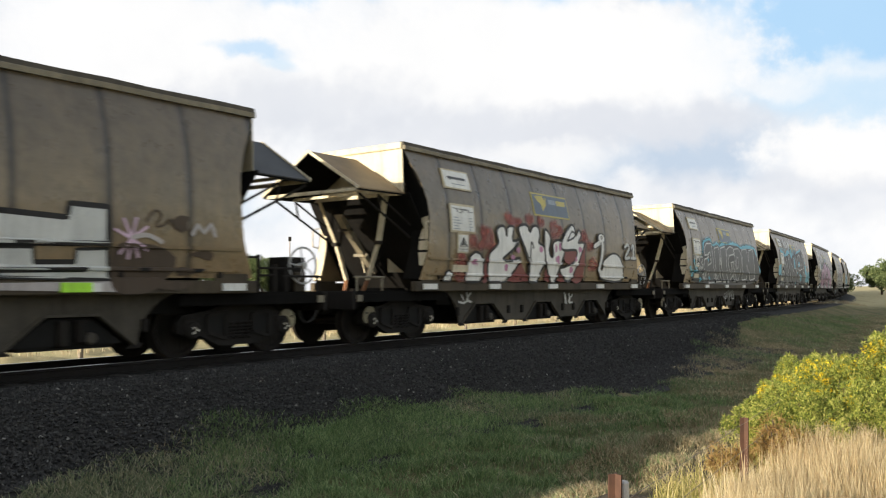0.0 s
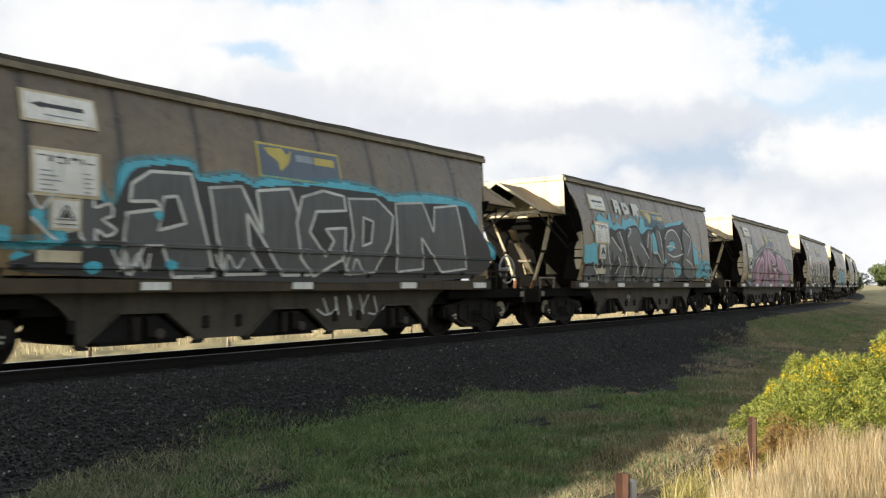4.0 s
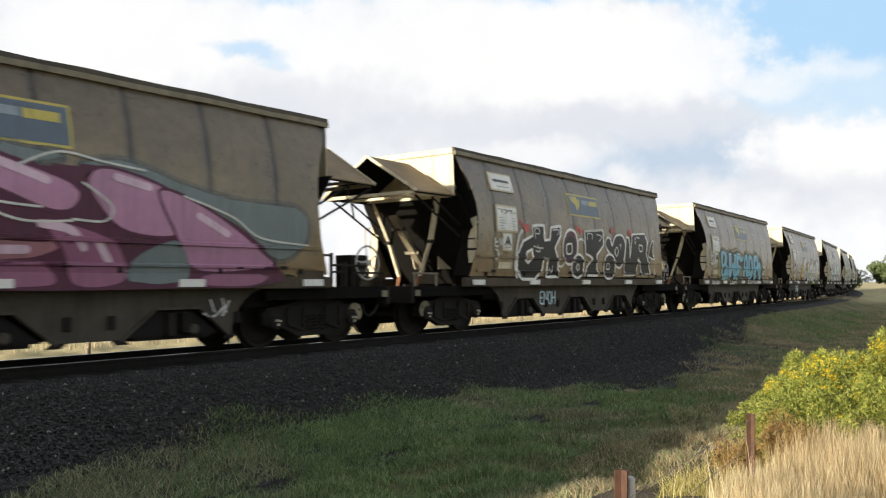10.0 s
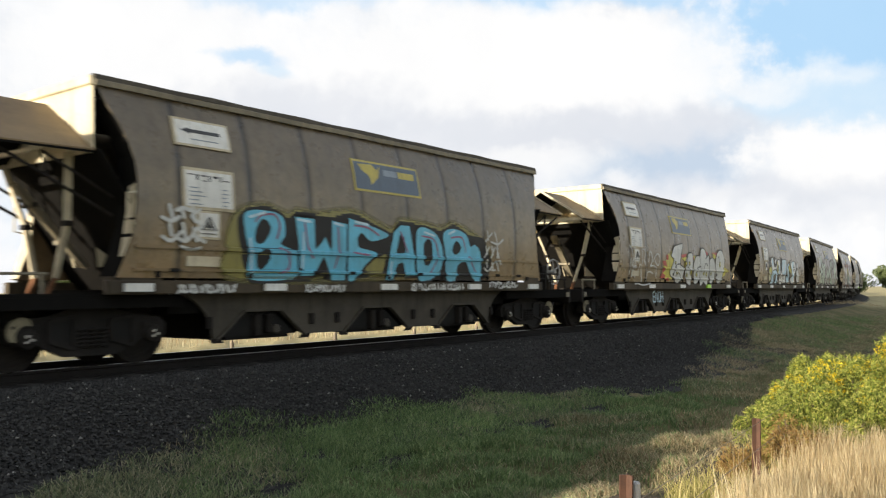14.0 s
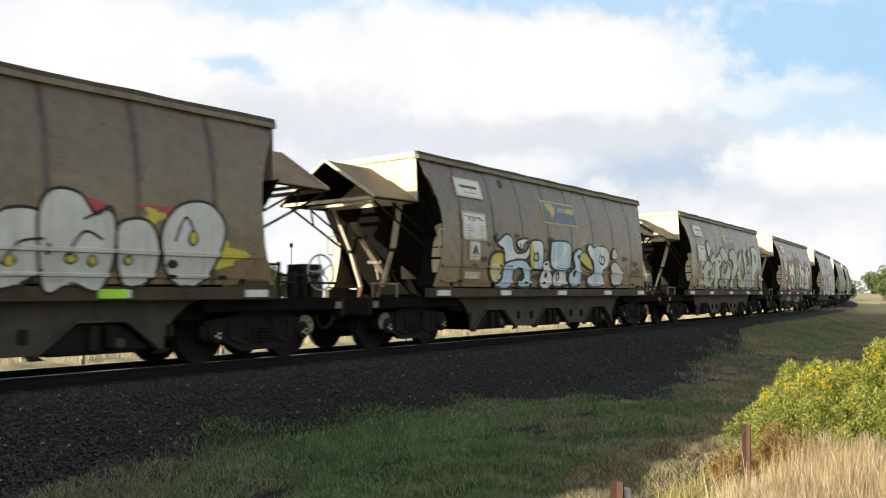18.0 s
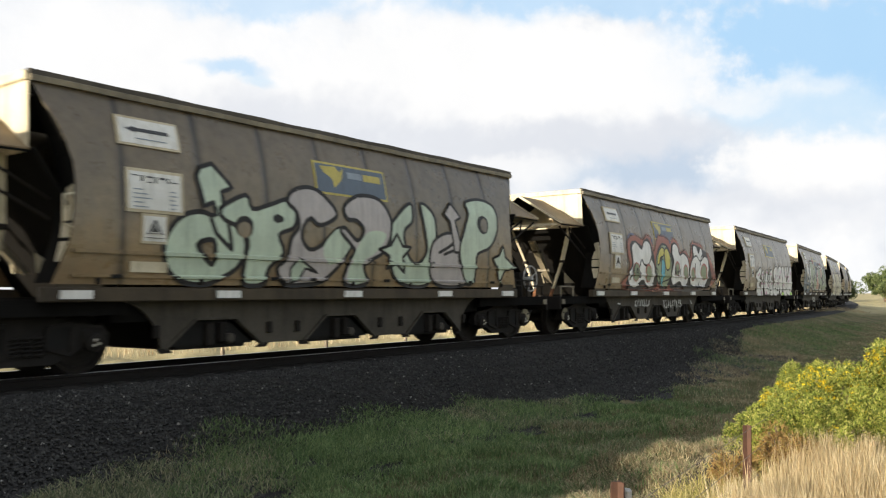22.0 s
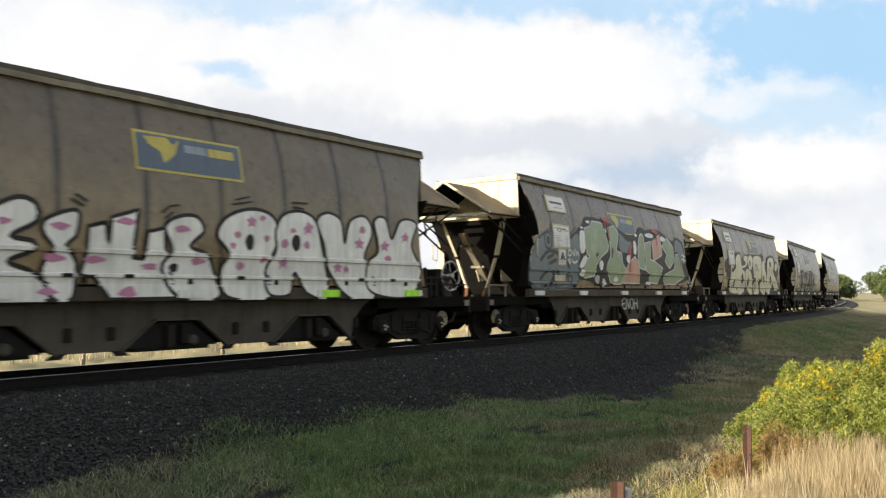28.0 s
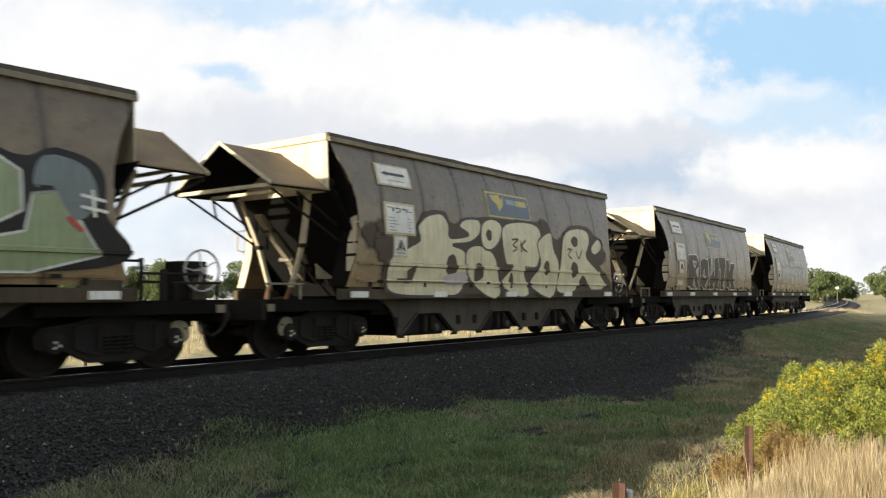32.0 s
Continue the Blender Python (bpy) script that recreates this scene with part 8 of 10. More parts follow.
    s.shape("black_backing", [(2.41, 2.15), (2.5, 2.34), (2.78, 2.42), (3.32, 2.31), (3.77, 2.54), (4.09, 2.3), (4.29, 1.77), (4.36, 1.11), (2.28, 1.09), (2.23, 1.33), (2.39, 1.6), (2.53, 1.78)], P_BLACK)
    s.shape("black_backing", [(5.67, 1.12), (5.69, 2.28), (5.98, 2.52), (6.37, 2.41), (6.55, 2.18), (7.21, 2.12), (7.4, 1.75), (7.7, 2.15), (7.83, 2.55), (8.84, 2.43), (9.32, 2.2), (9.45, 1.15)], P_BLACK)
    s.spots("blue_fleck", [(4.14, 2.47, 0.05, 0.07), (4.52, 2.65, 0.07, 0.06), (5.35, 2.74, 0.07, 0.06), (5.66, 2.52, 0.08, 0.05)], P_NAVY, wob=0.2)
    s.strokes("blue_fleck", [[(2.32, 2.47), (2.51, 2.58), (2.77, 2.58)]], 0.03, P_NAVY)
    s.shape("white_bubble", [(2.53, 2.12), (2.57, 2.27), (2.81, 2.39), (3.04, 2.31), (3.28, 2.21), (3.45, 2.4), (3.68, 2.47), (3.91, 2.4), (4.03, 2.17), (4.03, 1.95), (4.23, 1.77), (4.29, 1.46), (4.12, 1.18), (3.85, 1.11), (3.61, 1.18), (3.43, 1.31), (3.14, 1.25), (2.85, 1.1), (2.43, 1.16), (2.28, 1.33), (2.32, 1.53), (2.53, 1.68), (2.6, 1.82)], P_WHITE, P_BLACK, 0.03)
    s.strokes("bubble_line", [[(3.06, 1.67), (3.25, 1.9), (3.4, 1.78), (3.66, 1.75), (3.86, 1.85), (4.0, 2.02)]], 0.028, P_BLACK)
    s.shape("disc", [(5.71, 1.8), (5.67, 1.56), (5.56, 1.35), (5.38, 1.2), (5.16, 1.12), (4.93, 1.12), (4.71, 1.19), (4.52, 1.33), (4.4, 1.52), (4.35, 1.73), (4.38, 1.95), (4.5, 2.14), (4.67, 2.3), (4.9, 2.4), (5.14, 2.42), (5.36, 2.36), (5.54, 2.23), (5.66, 2.03)], P_SAGE, P_BLACK, 0.035)
    s.shape("disc_lobe", [(4.47, 1.83), (4.61, 2.17), (4.88, 2.32), (5.09, 2.26), (5.04, 2.11), (4.77, 1.98), (4.62, 1.81)], P_YELLOW, P_BLACK, 0.025)
    s.shape("disc_lobe", [(5.08, 2.21), (5.31, 2.32), (5.53, 2.13), (5.56, 1.77), (5.37, 1.65), (5.17, 1.74), (5.1, 1.98)], P_YELLOW, P_BLACK, 0.025)
    s.strokes("disc_line", [[(4.66, 1.86), (4.7, 1.99), (4.87, 2.05)]], 0.022, P_BLACK)
    s.strokes("disc_line", [[(5.06, 2.06), (5.12, 1.9), (5.1, 1.8)]], 0.022, P_BLACK)
    s.strokes("disc_line", [[(4.79, 1.9), (4.87, 1.98), (4.97, 1.92)]], 0.022, P_BLACK)
    s.strokes("disc_line", [[(4.57, 1.47), (4.73, 1.33), (4.64, 1.25), (4.89, 1.28), (5.37, 1.36)]], 0.022, P_BLACK)
    s.strokes("disc_line", [[(4.39, 1.7), (4.51, 1.61), (4.44, 1.46)]], 0.022, P_BLACK)
    s.strokes("disc_line", [[(5.37, 1.36), (5.59, 1.42)]], 0.022, P_BLACK)
    s.shape("disc_drop", [(4.87, 1.97), (5.08, 1.88), (5.09, 1.57), (4.96, 1.38), (4.91, 1.22), (4.86, 1.06), (4.8, 1.46), (4.81, 1.72)], P_CYAN, P_BLACK, 0.014)
    s.shape("white_bubble", [(5.81, 2.36), (6.01, 2.5), (6.31, 2.42), (6.43, 2.16), (6.81, 2.22), (7.21, 2.06), (7.32, 1.65), (7.14, 1.23), (6.74, 1.17), (6.44, 1.31), (5.9, 1.2), (5.66, 1.42), (5.74, 1.68), (5.89, 1.95), (5.75, 2.15)], P_WHITE, P_BLACK, 0.028)
    s.shape("white_bubble", [(7.77, 2.29), (7.9, 2.52), (8.16, 2.48), (8.34, 2.29), (8.6, 2.48), (8.76, 2.3), (8.64, 2.03), (8.08, 1.96)], P_WHITE, P_BLACK, 0.026)
    s.shape("white_bubble", [(7.39, 1.65), (7.63, 2.03), (8.09, 2.18), (8.47, 2.02), (8.98, 2.2), (9.33, 2.04), (9.29, 1.52), (8.93, 1.18), (8.13, 1.19), (7.56, 1.23)], P_WHITE, P_BLACK, 0.026)
    s.strokes("bubble_line", [[(8.46, 1.9), (8.6, 2.15), (8.84, 2.28)]], 0.026, P_BLACK)
    s.strokes("bubble_line", [[(8.28, 1.21), (8.39, 1.33)]], 0.026, P_BLACK)
    s.strokes("bubble_slot", [[(7.93, 1.89), (7.89, 1.48)]], 0.045, P_BLACK)
    s.spots("blush_edge", [(2.83, 1.55, 0.25, 0.27), (3.76, 1.53, 0.24, 0.27), (6.2, 1.72, 0.22, 0.24), (6.99, 1.64, 0.23, 0.24), (7.73, 1.57, 0.21, 0.23), (8.85, 1.67, 0.38, 0.29)], P_ROSE, wob=0.03)
    s.spots("green_blush", [(2.83, 1.54, 0.22, 0.24), (3.78, 1.52, 0.21, 0.22), (6.2, 1.7, 0.16, 0.2), (6.99, 1.62, 0.19, 0.2), (7.7, 1.57, 0.16, 0.19), (8.82, 1.65, 0.3, 0.24)], P_GREENWASH, wob=0.03)
    s.strokes("thin_script", [[(2.39, 1.33), (2.57, 1.54), (2.74, 1.76)]], 0.026, P_BLACK)
    s.strokes("thin_script", [[(2.65, 1.65), (2.71, 1.44)]], 0.026, P_BLACK)
    s.strokes("thin_script", [[(2.81, 1.48), (2.88, 1.66), (2.93, 1.45)]], 0.026, P_BLACK)
    s.strokes("thin_script", [[(3.0, 1.63), (3.1, 1.49), (3.01, 1.42), (3.17, 1.41)]], 0.026, P_BLACK)
    s.strokes("thin_script", [[(5.96, 1.47), (6.04, 1.78), (6.07, 1.56)]], 0.026, P_BLACK)
    s.strokes("thin_script", [[(6.22, 1.74), (6.27, 1.48)]], 0.026, P_BLACK)
    s.strokes("thin_script", [[(6.17, 1.61), (6.39, 1.65)]], 0.026, P_BLACK)
    s.strokes("thin_script", [[(6.42, 1.48), (6.48, 1.71)]], 0.026, P_BLACK)
    s.scribble(73, 3.42, 0.58, 4.62, 0.78, 0.016, P_PALE)
    s.scribble(74, 5.73, 0.51, 7.41, 0.75, 0.016, P_PALE)
    s.strokes("thin_script", [[(8.23, 0.74), (8.38, 0.61)]], 0.02, P_PALE)
    s.strokes("thin_script", [[(2.15, 0.68), (2.33, 0.67)]], 0.02, P_PALE)
    s.strokes("faded_loop", [[(9.85, 1.86), (9.58, 1.63), (9.75, 1.37), (9.99, 1.51), (9.85, 1.69), (9.69, 1.55)]], 0.014, P_DKGREY)

    s = S[11]
    say(10, "grimy hopper wagon with white graffiti spotted in pink")
    s.shape("sprayed_letter", [(2.19, 1.71), (2.24, 1.8), (2.6, 1.89), (2.95, 2.05), (3.16, 1.98), (3.17, 1.79), (2.88, 1.61), (3.14, 1.56), (3.12, 1.45), (2.87, 1.32), (3.16, 1.2), (3.43, 0.9), (2.55, 0.89), (2.43, 1.3), (2.4, 1.53), (2.22, 1.56)], P_WHITE, P_BLACK, 0.03)
    s.shape("sprayed_letter", [(3.25, 1.81), (3.65, 1.95), (3.64, 1.64), (3.52, 1.53), (3.66, 1.33), (3.63, 0.91), (3.4, 0.9), (3.24, 1.25), (3.38, 1.48), (3.26, 1.63)], P_WHITE, P_BLACK, 0.026)
    s.shape("sprayed_letter", [(3.79, 1.77), (4.01, 1.83), (4.06, 1.57), (4.09, 1.9), (4.46, 2.02), (4.41, 1.58), (4.4, 1.41), (4.55, 1.4), (4.6, 1.75), (4.84, 1.81), (4.87, 1.44), (5.07, 0.9), (4.12, 0.89), (3.89, 1.17), (3.72, 1.2), (3.78, 1.48)], P_WHITE, P_BLACK, 0.026, soft=False)
    s.shape("sprayed_letter", [(4.84, 1.83), (5.06, 1.98), (5.34, 1.99), (5.45, 1.8), (5.24, 1.59), (5.52, 1.49), (5.66, 1.21), (5.75, 0.9), (5.12, 0.9), (4.82, 1.28), (4.96, 1.53)], P_WHITE, P_BLACK, 0.026)
    s.shape("sprayed_letter", [(5.67, 1.76), (5.84, 2.03), (6.28, 2.17), (6.67, 2.09), (6.78, 1.77), (6.58, 1.31), (6.68, 0.9), (5.9, 0.91), (5.75, 1.29), (5.89, 1.51)], P_WHITE, P_BLACK, 0.026)
    s.spots("letter_hole", [(6.24, 1.69, 0.08, 0.12)], P_BLACK, wob=0.05)
    s.shape("sprayed_letter", [(6.72, 1.86), (6.86, 2.12), (7.21, 2.21), (7.52, 2.1), (7.66, 1.72), (7.87, 0.92), (7.43, 0.95), (7.13, 1.27), (7.06, 0.95), (6.65, 0.95), (6.56, 1.31), (6.74, 1.59)], P_WHITE, P_BLACK, 0.024)
    s.spots("letter_hole", [(7.13, 1.72, 0.09, 0.13)], P_BLACK, wob=0.05)
    s.shape("sprayed_letter", [(7.56, 2.08), (7.79, 2.23), (8.09, 2.13), (8.18, 1.76), (8.31, 2.13), (8.68, 2.23), (8.84, 1.97), (8.65, 1.55), (8.84, 1.35), (8.96, 0.89), (8.34, 0.89), (7.84, 1.33), (7.72, 1.72)], P_WHITE, P_BLACK, 0.022)
    s.shape("sprayed_letter", [(8.9, 2.16), (9.18, 2.24), (9.34, 1.89), (9.61, 2.23), (10.03, 2.2), (9.88, 1.81), (10.09, 1.49), (10.19, 1.29), (9.87, 0.89), (8.87, 0.98), (8.74, 1.45), (9.0, 1.67)], P_WHITE, P_BLACK, 0.022)
    s.spots("pink_patch", [(2.61, 1.72, 0.1, 0.03), (2.8, 1.77, 0.08, 0.04), (3.44, 1.75, 0.12, 0.05), (3.39, 1.38, 0.14, 0.05), (3.88, 1.37, 0.15, 0.05), (4.28, 1.86, 0.14, 0.05), (4.63, 1.31, 0.12, 0.04), (5.1, 1.81, 0.12, 0.05), (5.37, 1.39, 0.12, 0.05), (3.33, 0.99, 0.12, 0.05), (4.35, 0.98, 0.12, 0.07), (2.54, 1.69, 0.06, 0.03)], P_PINK, wob=0.15)
    s.shape("pink_star", [(6.27, 2.08), (6.3, 2.02), (6.38, 2.02), (6.32, 1.97), (6.34, 1.9), (6.27, 1.94), (6.2, 1.9), (6.23, 1.97), (6.16, 2.01), (6.24, 2.01)], P_PINK, soft=False)
    s.shape("pink_star", [(7.37, 2.07), (7.41, 2.0), (7.51, 2.0), (7.43, 1.94), (7.45, 1.86), (7.37, 1.9), (7.29, 1.85), (7.31, 1.93), (7.24, 1.98), (7.33, 1.99)], P_PINK, soft=False)
    s.shape("pink_star", [(8.53, 1.89), (8.56, 1.81), (8.67, 1.81), (8.59, 1.76), (8.62, 1.68), (8.53, 1.72), (8.45, 1.68), (8.47, 1.76), (8.39, 1.8), (8.49, 1.81)], P_PINK, soft=False)
    s.shape("pink_star", [(9.15, 1.87), (9.19, 1.8), (9.3, 1.8), (9.21, 1.74), (9.24, 1.66), (9.15, 1.71), (9.06, 1.66), (9.09, 1.74), (9.0, 1.79), (9.11, 1.79)], P_PINK, soft=False)
    s.shape("pink_star", [(6.87, 1.51), (6.91, 1.44), (6.99, 1.44), (6.93, 1.4), (6.96, 1.33), (6.88, 1.36), (6.82, 1.32), (6.83, 1.39), (6.76, 1.44), (6.85, 1.44)], P_PINK, soft=False)
    s.shape("pink_star", [(8.03, 1.46), (8.06, 1.39), (8.15, 1.39), (8.09, 1.35), (8.12, 1.28), (8.04, 1.32), (7.97, 1.28), (7.99, 1.34), (7.92, 1.39), (8.0, 1.39)], P_PINK, soft=False)
    s.shape("pink_star", [(9.7, 2.04), (9.74, 1.97), (9.84, 1.97), (9.76, 1.92), (9.79, 1.85), (9.7, 1.88), (9.61, 1.84), (9.64, 1.91), (9.56, 1.96), (9.67, 1.96)], P_PINK, soft=False)
    s.shape("pink_star", [(8.23, 1.42), (8.26, 1.37), (8.33, 1.37), (8.28, 1.33), (8.3, 1.28), (8.24, 1.31), (8.19, 1.28), (8.2, 1.33), (8.15, 1.36), (8.21, 1.37)], P_PINK, soft=False)
    s.spots("pink_dot", [(6.02, 1.79, 0.06, 0.05), (6.47, 2.05, 0.06, 0.04), (5.94, 1.63, 0.05, 0.05), (6.08, 1.35, 0.07, 0.06), (6.9, 1.7, 0.07, 0.07), (7.34, 1.7, 0.06, 0.06), (6.55, 1.76, 0.05, 0.05), (7.06, 1.9, 0.06, 0.04), (6.48, 1.44, 0.05, 0.05), (8.59, 2.0, 0.07, 0.06), (9.24, 1.55, 0.09, 0.05)], P_PINK, wob=0.1)
    s.spots("letter_hole", [(4.99, 1.3, 0.07, 0.06)], P_BLACK, wob=0.05)
    s.strokes("lift_mark", [[(2.49, 2.0), (2.6, 2.07), (2.7, 2.06)]], 0.014, P_BLACK)
    s.strokes("lift_mark", [[(2.53, 1.95), (2.62, 2.0)]], 0.014, P_BLACK)
    s.strokes("lift_mark", [[(3.63, 2.14), (3.76, 2.07)]], 0.014, P_BLACK)
    s.strokes("lift_mark", [[(3.58, 2.08), (3.72, 2.01)]], 0.014, P_BLACK)
    s.strokes("lift_mark", [[(4.8, 2.01), (4.91, 2.1), (5.05, 2.12)]], 0.014, P_BLACK)
    s.strokes("lift_mark", [[(4.84, 1.94), (4.95, 2.02)]], 0.014, P_BLACK)
    s.strokes("lift_mark", [[(5.99, 2.28), (6.23, 2.34)]], 0.014, P_BLACK)
    s.strokes("lift_mark", [[(5.93, 2.21), (6.26, 2.27)]], 0.014, P_BLACK)
    s.strokes("lift_mark", [[(7.08, 2.33), (7.36, 2.34)]], 0.014, P_BLACK)
    s.strokes("lift_mark", [[(7.07, 2.26), (7.28, 2.25)]], 0.014, P_BLACK)

    s = S[12]
    say(11, "grimy hopper wagon with sage-green graffiti edged in black")
    s.shape("teal_cloud", [(0.15, 1.9), (0.83, 2.34), (1.08, 2.3), (1.2, 2.06), (1.81, 2.15), (2.07, 2.35), (2.42, 2.46), (2.5, 1.68), (2.23, 1.15), (0.19, 1.14)], P_TEAL)
    s.spots("ring_outer", [(0.85, 2.15, 0.19, 0.23)], P_DKGREY, wob=0.02)
    s.spots("ring_inner", [(0.85, 2.15, 0.14, 0.17)], P_TEAL, wob=0.02)
    s.spots("ring_pupil", [(0.86, 2.15, 0.08, 0.1)], P_DKGREY, wob=0.02)
    s.strokes("dark_arc", [[(0.49, 1.69), (0.83, 1.9), (1.21, 1.89), (1.4, 1.78)]], 0.045, P_DKGREY)
    s.strokes("dark_arc", [[(0.51, 1.27), (0.85, 1.47), (1.1, 1.42), (1.24, 1.17)]], 0.045, P_DKGREY)
    s.strokes("dark_arc", [[(0.83, 1.75), (1.08, 1.83)]], 0.045, P_DKGREY)
    s.strokes("dark_arc", [[(0.9, 1.63), (1.21, 1.71)]], 0.045, P_DKGREY)
    s.strokes("dark_arc", [[(1.22, 1.48), (1.57, 1.3), (1.91, 1.44), (1.82, 1.64)]], 0.045, P_DKGREY)
    s.strokes("dark_arc", [[(1.0, 1.1), (1.11, 1.29), (1.31, 1.1)]], 0.045, P_DKGREY)
    s.spots("grey_disc", [(1.98, 1.28, 0.14, 0.11)], P_DKGREY, wob=0.05)
    s.spots("grey_disc", [(1.98, 1.28, 0.08, 0.06)], P_TEAL, wob=0.05)
    s.shape("black_edge", [(1.98, 2.3), (2.39, 2.48), (2.78, 2.66), (2.95, 2.82), (3.4, 2.87), (4.01, 2.82), (4.46, 2.77), (4.88, 2.67), (5.49, 2.54), (6.06, 2.59), (6.52, 2.81), (6.9, 2.75), (7.66, 2.83), (8.43, 2.7), (8.99, 2.53), (9.39, 2.68), (9.93, 2.5), (9.99, 1.96), (9.99, 1.29), (4.99, 1.15), (3.68, 1.11), (3.02, 1.26), (2.56, 1.28), (2.39, 1.43), (2.35, 2.31), (2.03, 2.22)], P_BLACK)
    s.shape("pale_wash", [(2.0, 2.17), (2.37, 2.39), (2.43, 2.17), (2.46, 1.82), (2.23, 1.53), (2.11, 1.8)], P_TEAL)
    s.shape("sprayed_letter", [(2.8, 2.54), (3.22, 2.64), (3.31, 2.76), (3.68, 2.76), (3.91, 2.74), (4.18, 2.17), (4.09, 2.03), (3.7, 1.87), (3.4, 1.65), (3.32, 1.38), (2.76, 1.32), (2.7, 1.54), (2.75, 1.75), (3.04, 1.85), (2.87, 1.92), (2.75, 2.2)], P_SAGE, P_PALE, 0.016, soft=False)
    s.shape("sprayed_letter", [(4.19, 2.64), (4.62, 2.73), (4.89, 2.57), (4.65, 2.07), (5.0, 2.01), (5.07, 1.73), (5.41, 1.55), (4.98, 1.17), (4.34, 1.19), (4.22, 1.37), (4.05, 1.47), (4.06, 1.68), (4.29, 1.92), (4.25, 2.34)], P_SAGE, P_PALE, 0.016, soft=False)
    s.spots("sage_wash", [(3.4, 2.45, 0.16, 0.17), (3.24, 2.06, 0.15, 0.13), (3.23, 2.63, 0.11, 0.06)], P_MINTDIM, wob=0.03)
    s.shape("letter_slot", [(4.34, 2.03), (4.4, 2.14), (4.47, 2.13), (4.42, 1.88), (4.34, 1.84)], P_BLACK, soft=False)
    s.shape("letter_slot", [(3.38, 1.94), (3.52, 1.98), (3.54, 1.92), (3.43, 1.86), (3.41, 1.79)], P_BLACK, soft=False)
    s.shape("sprayed_letter", [(4.97, 2.56), (5.41, 2.34), (5.73, 2.36), (5.4, 2.02), (4.96, 2.04), (4.83, 2.22)], P_TEAL, soft=False)
    s.shape("sprayed_letter", [(5.03, 1.22), (5.18, 1.46), (5.47, 1.75), (5.91, 1.96), (6.19, 1.78), (6.3, 1.22)], P_SALMON, P_PALE, 0.016, soft=False)
    s.shape("sprayed_letter", [(6.14, 2.12), (6.31, 2.51), (6.57, 2.62), (6.66, 2.39), (6.59, 1.8), (6.72, 1.62), (6.22, 1.69)], P_SAGE, P_PALE, 0.016)
    s.shape("sprayed_letter", [(6.67, 2.35), (7.16, 2.45), (7.04, 1.92), (7.54, 1.83), (8.04, 1.69), (7.65, 1.22), (7.02, 1.25), (6.97, 1.51), (6.71, 1.62)], P_SAGE, P_PALE, 0.016, soft=False)
    s.shape("sprayed_letter", [(7.25, 2.45), (7.93, 2.67), (8.0, 2.07), (7.27, 1.87)], P_SALMON, P_PALE, 0.014, soft=False)
    s.shape("sprayed_letter", [(8.0, 2.32), (8.51, 2.62), (8.97, 2.36), (8.99, 1.91), (8.59, 1.69), (8.24, 1.88), (8.37, 2.11)], P_SAGE, P_PALE, 0.016, soft=False)
    s.shape("sprayed_letter", [(9.1, 2.11), (9.43, 2.17), (9.94, 1.43), (9.11, 1.22), (8.19, 1.21), (8.11, 1.47), (9.02, 1.68)], P_SAGE, P_PALE, 0.016, soft=False)
    s.shape("pale_wash", [(9.17, 2.5), (9.38, 2.59), (9.77, 2.46), (9.88, 2.07), (9.61, 1.83), (9.33, 2.21), (9.11, 2.2)], P_TEAL)
    s.shape("white_gloss", [(2.47, 2.35), (2.55, 2.47), (2.73, 2.48), (2.76, 2.27), (2.73, 1.98), (2.57, 1.91), (2.46, 2.02)], P_WHITE)
    s.shape("white_gloss", [(2.42, 1.6), (2.67, 1.85), (2.84, 1.86), (2.76, 1.66), (2.55, 1.55)], P_WHITE)
    s.shape("white_gloss", [(2.47, 1.37), (2.46, 1.49), (2.66, 1.53), (2.71, 1.36)], P_WHITE)
    s.spots("white_gloss", [(3.04, 2.72, 0.13, 0.04), (2.64, 2.55, 0.11, 0.03), (3.69, 1.66, 0.12, 0.13), (3.89, 1.22, 0.11, 0.11), (5.92, 2.2, 0.12, 0.2), (5.46, 1.88, 0.16, 0.12), (7.08, 2.6, 0.33, 0.07), (8.14, 2.55, 0.22, 0.08), (6.05, 2.55, 0.1, 0.05), (4.64, 1.31, 0.15, 0.07), (4.04, 2.56, 0.05, 0.07), (6.93, 1.23, 0.2, 0.05)], P_WHITE, wob=0.06)
    s.spots("grey_gloss", [(3.48, 1.3, 0.14, 0.11), (4.77, 1.96, 0.09, 0.07)], P_LAV, wob=0.08)
    s.strokes("red_drip", [[(3.99, 2.86), (4.37, 2.86)]], 0.05, P_RED)
    s.strokes("red_drip", [[(5.67, 2.25), (5.46, 2.01)]], 0.05, P_RED)
    s.strokes("red_drip", [[(7.37, 2.78), (7.75, 2.72)]], 0.05, P_RED)
    s.strokes("red_drip", [[(4.24, 2.83), (4.22, 2.32)]], 0.03, P_RED)
    s.strokes("red_drip", [[(5.59, 2.09), (5.56, 1.45)]], 0.03, P_RED)
    s.strokes("red_drip", [[(7.66, 2.71), (7.63, 2.35)]], 0.03, P_RED)
    s.strokes("red_drip", [[(9.53, 1.85), (9.68, 1.73)]], 0.03, P_RED)
    s.strokes("red_drip", [[(4.06, 2.81), (4.05, 2.64)]], 0.03, P_RED)
    s.strokes("thin_script", [[(1.81, 1.95), (1.92, 1.97), (1.96, 1.87), (1.83, 1.83), (1.8, 1.91)]], 0.02, P_WHITE)
    s.strokes("thin_script", [[(2.02, 1.96), (2.09, 1.85), (2.17, 1.99)]], 0.02, P_WHITE)
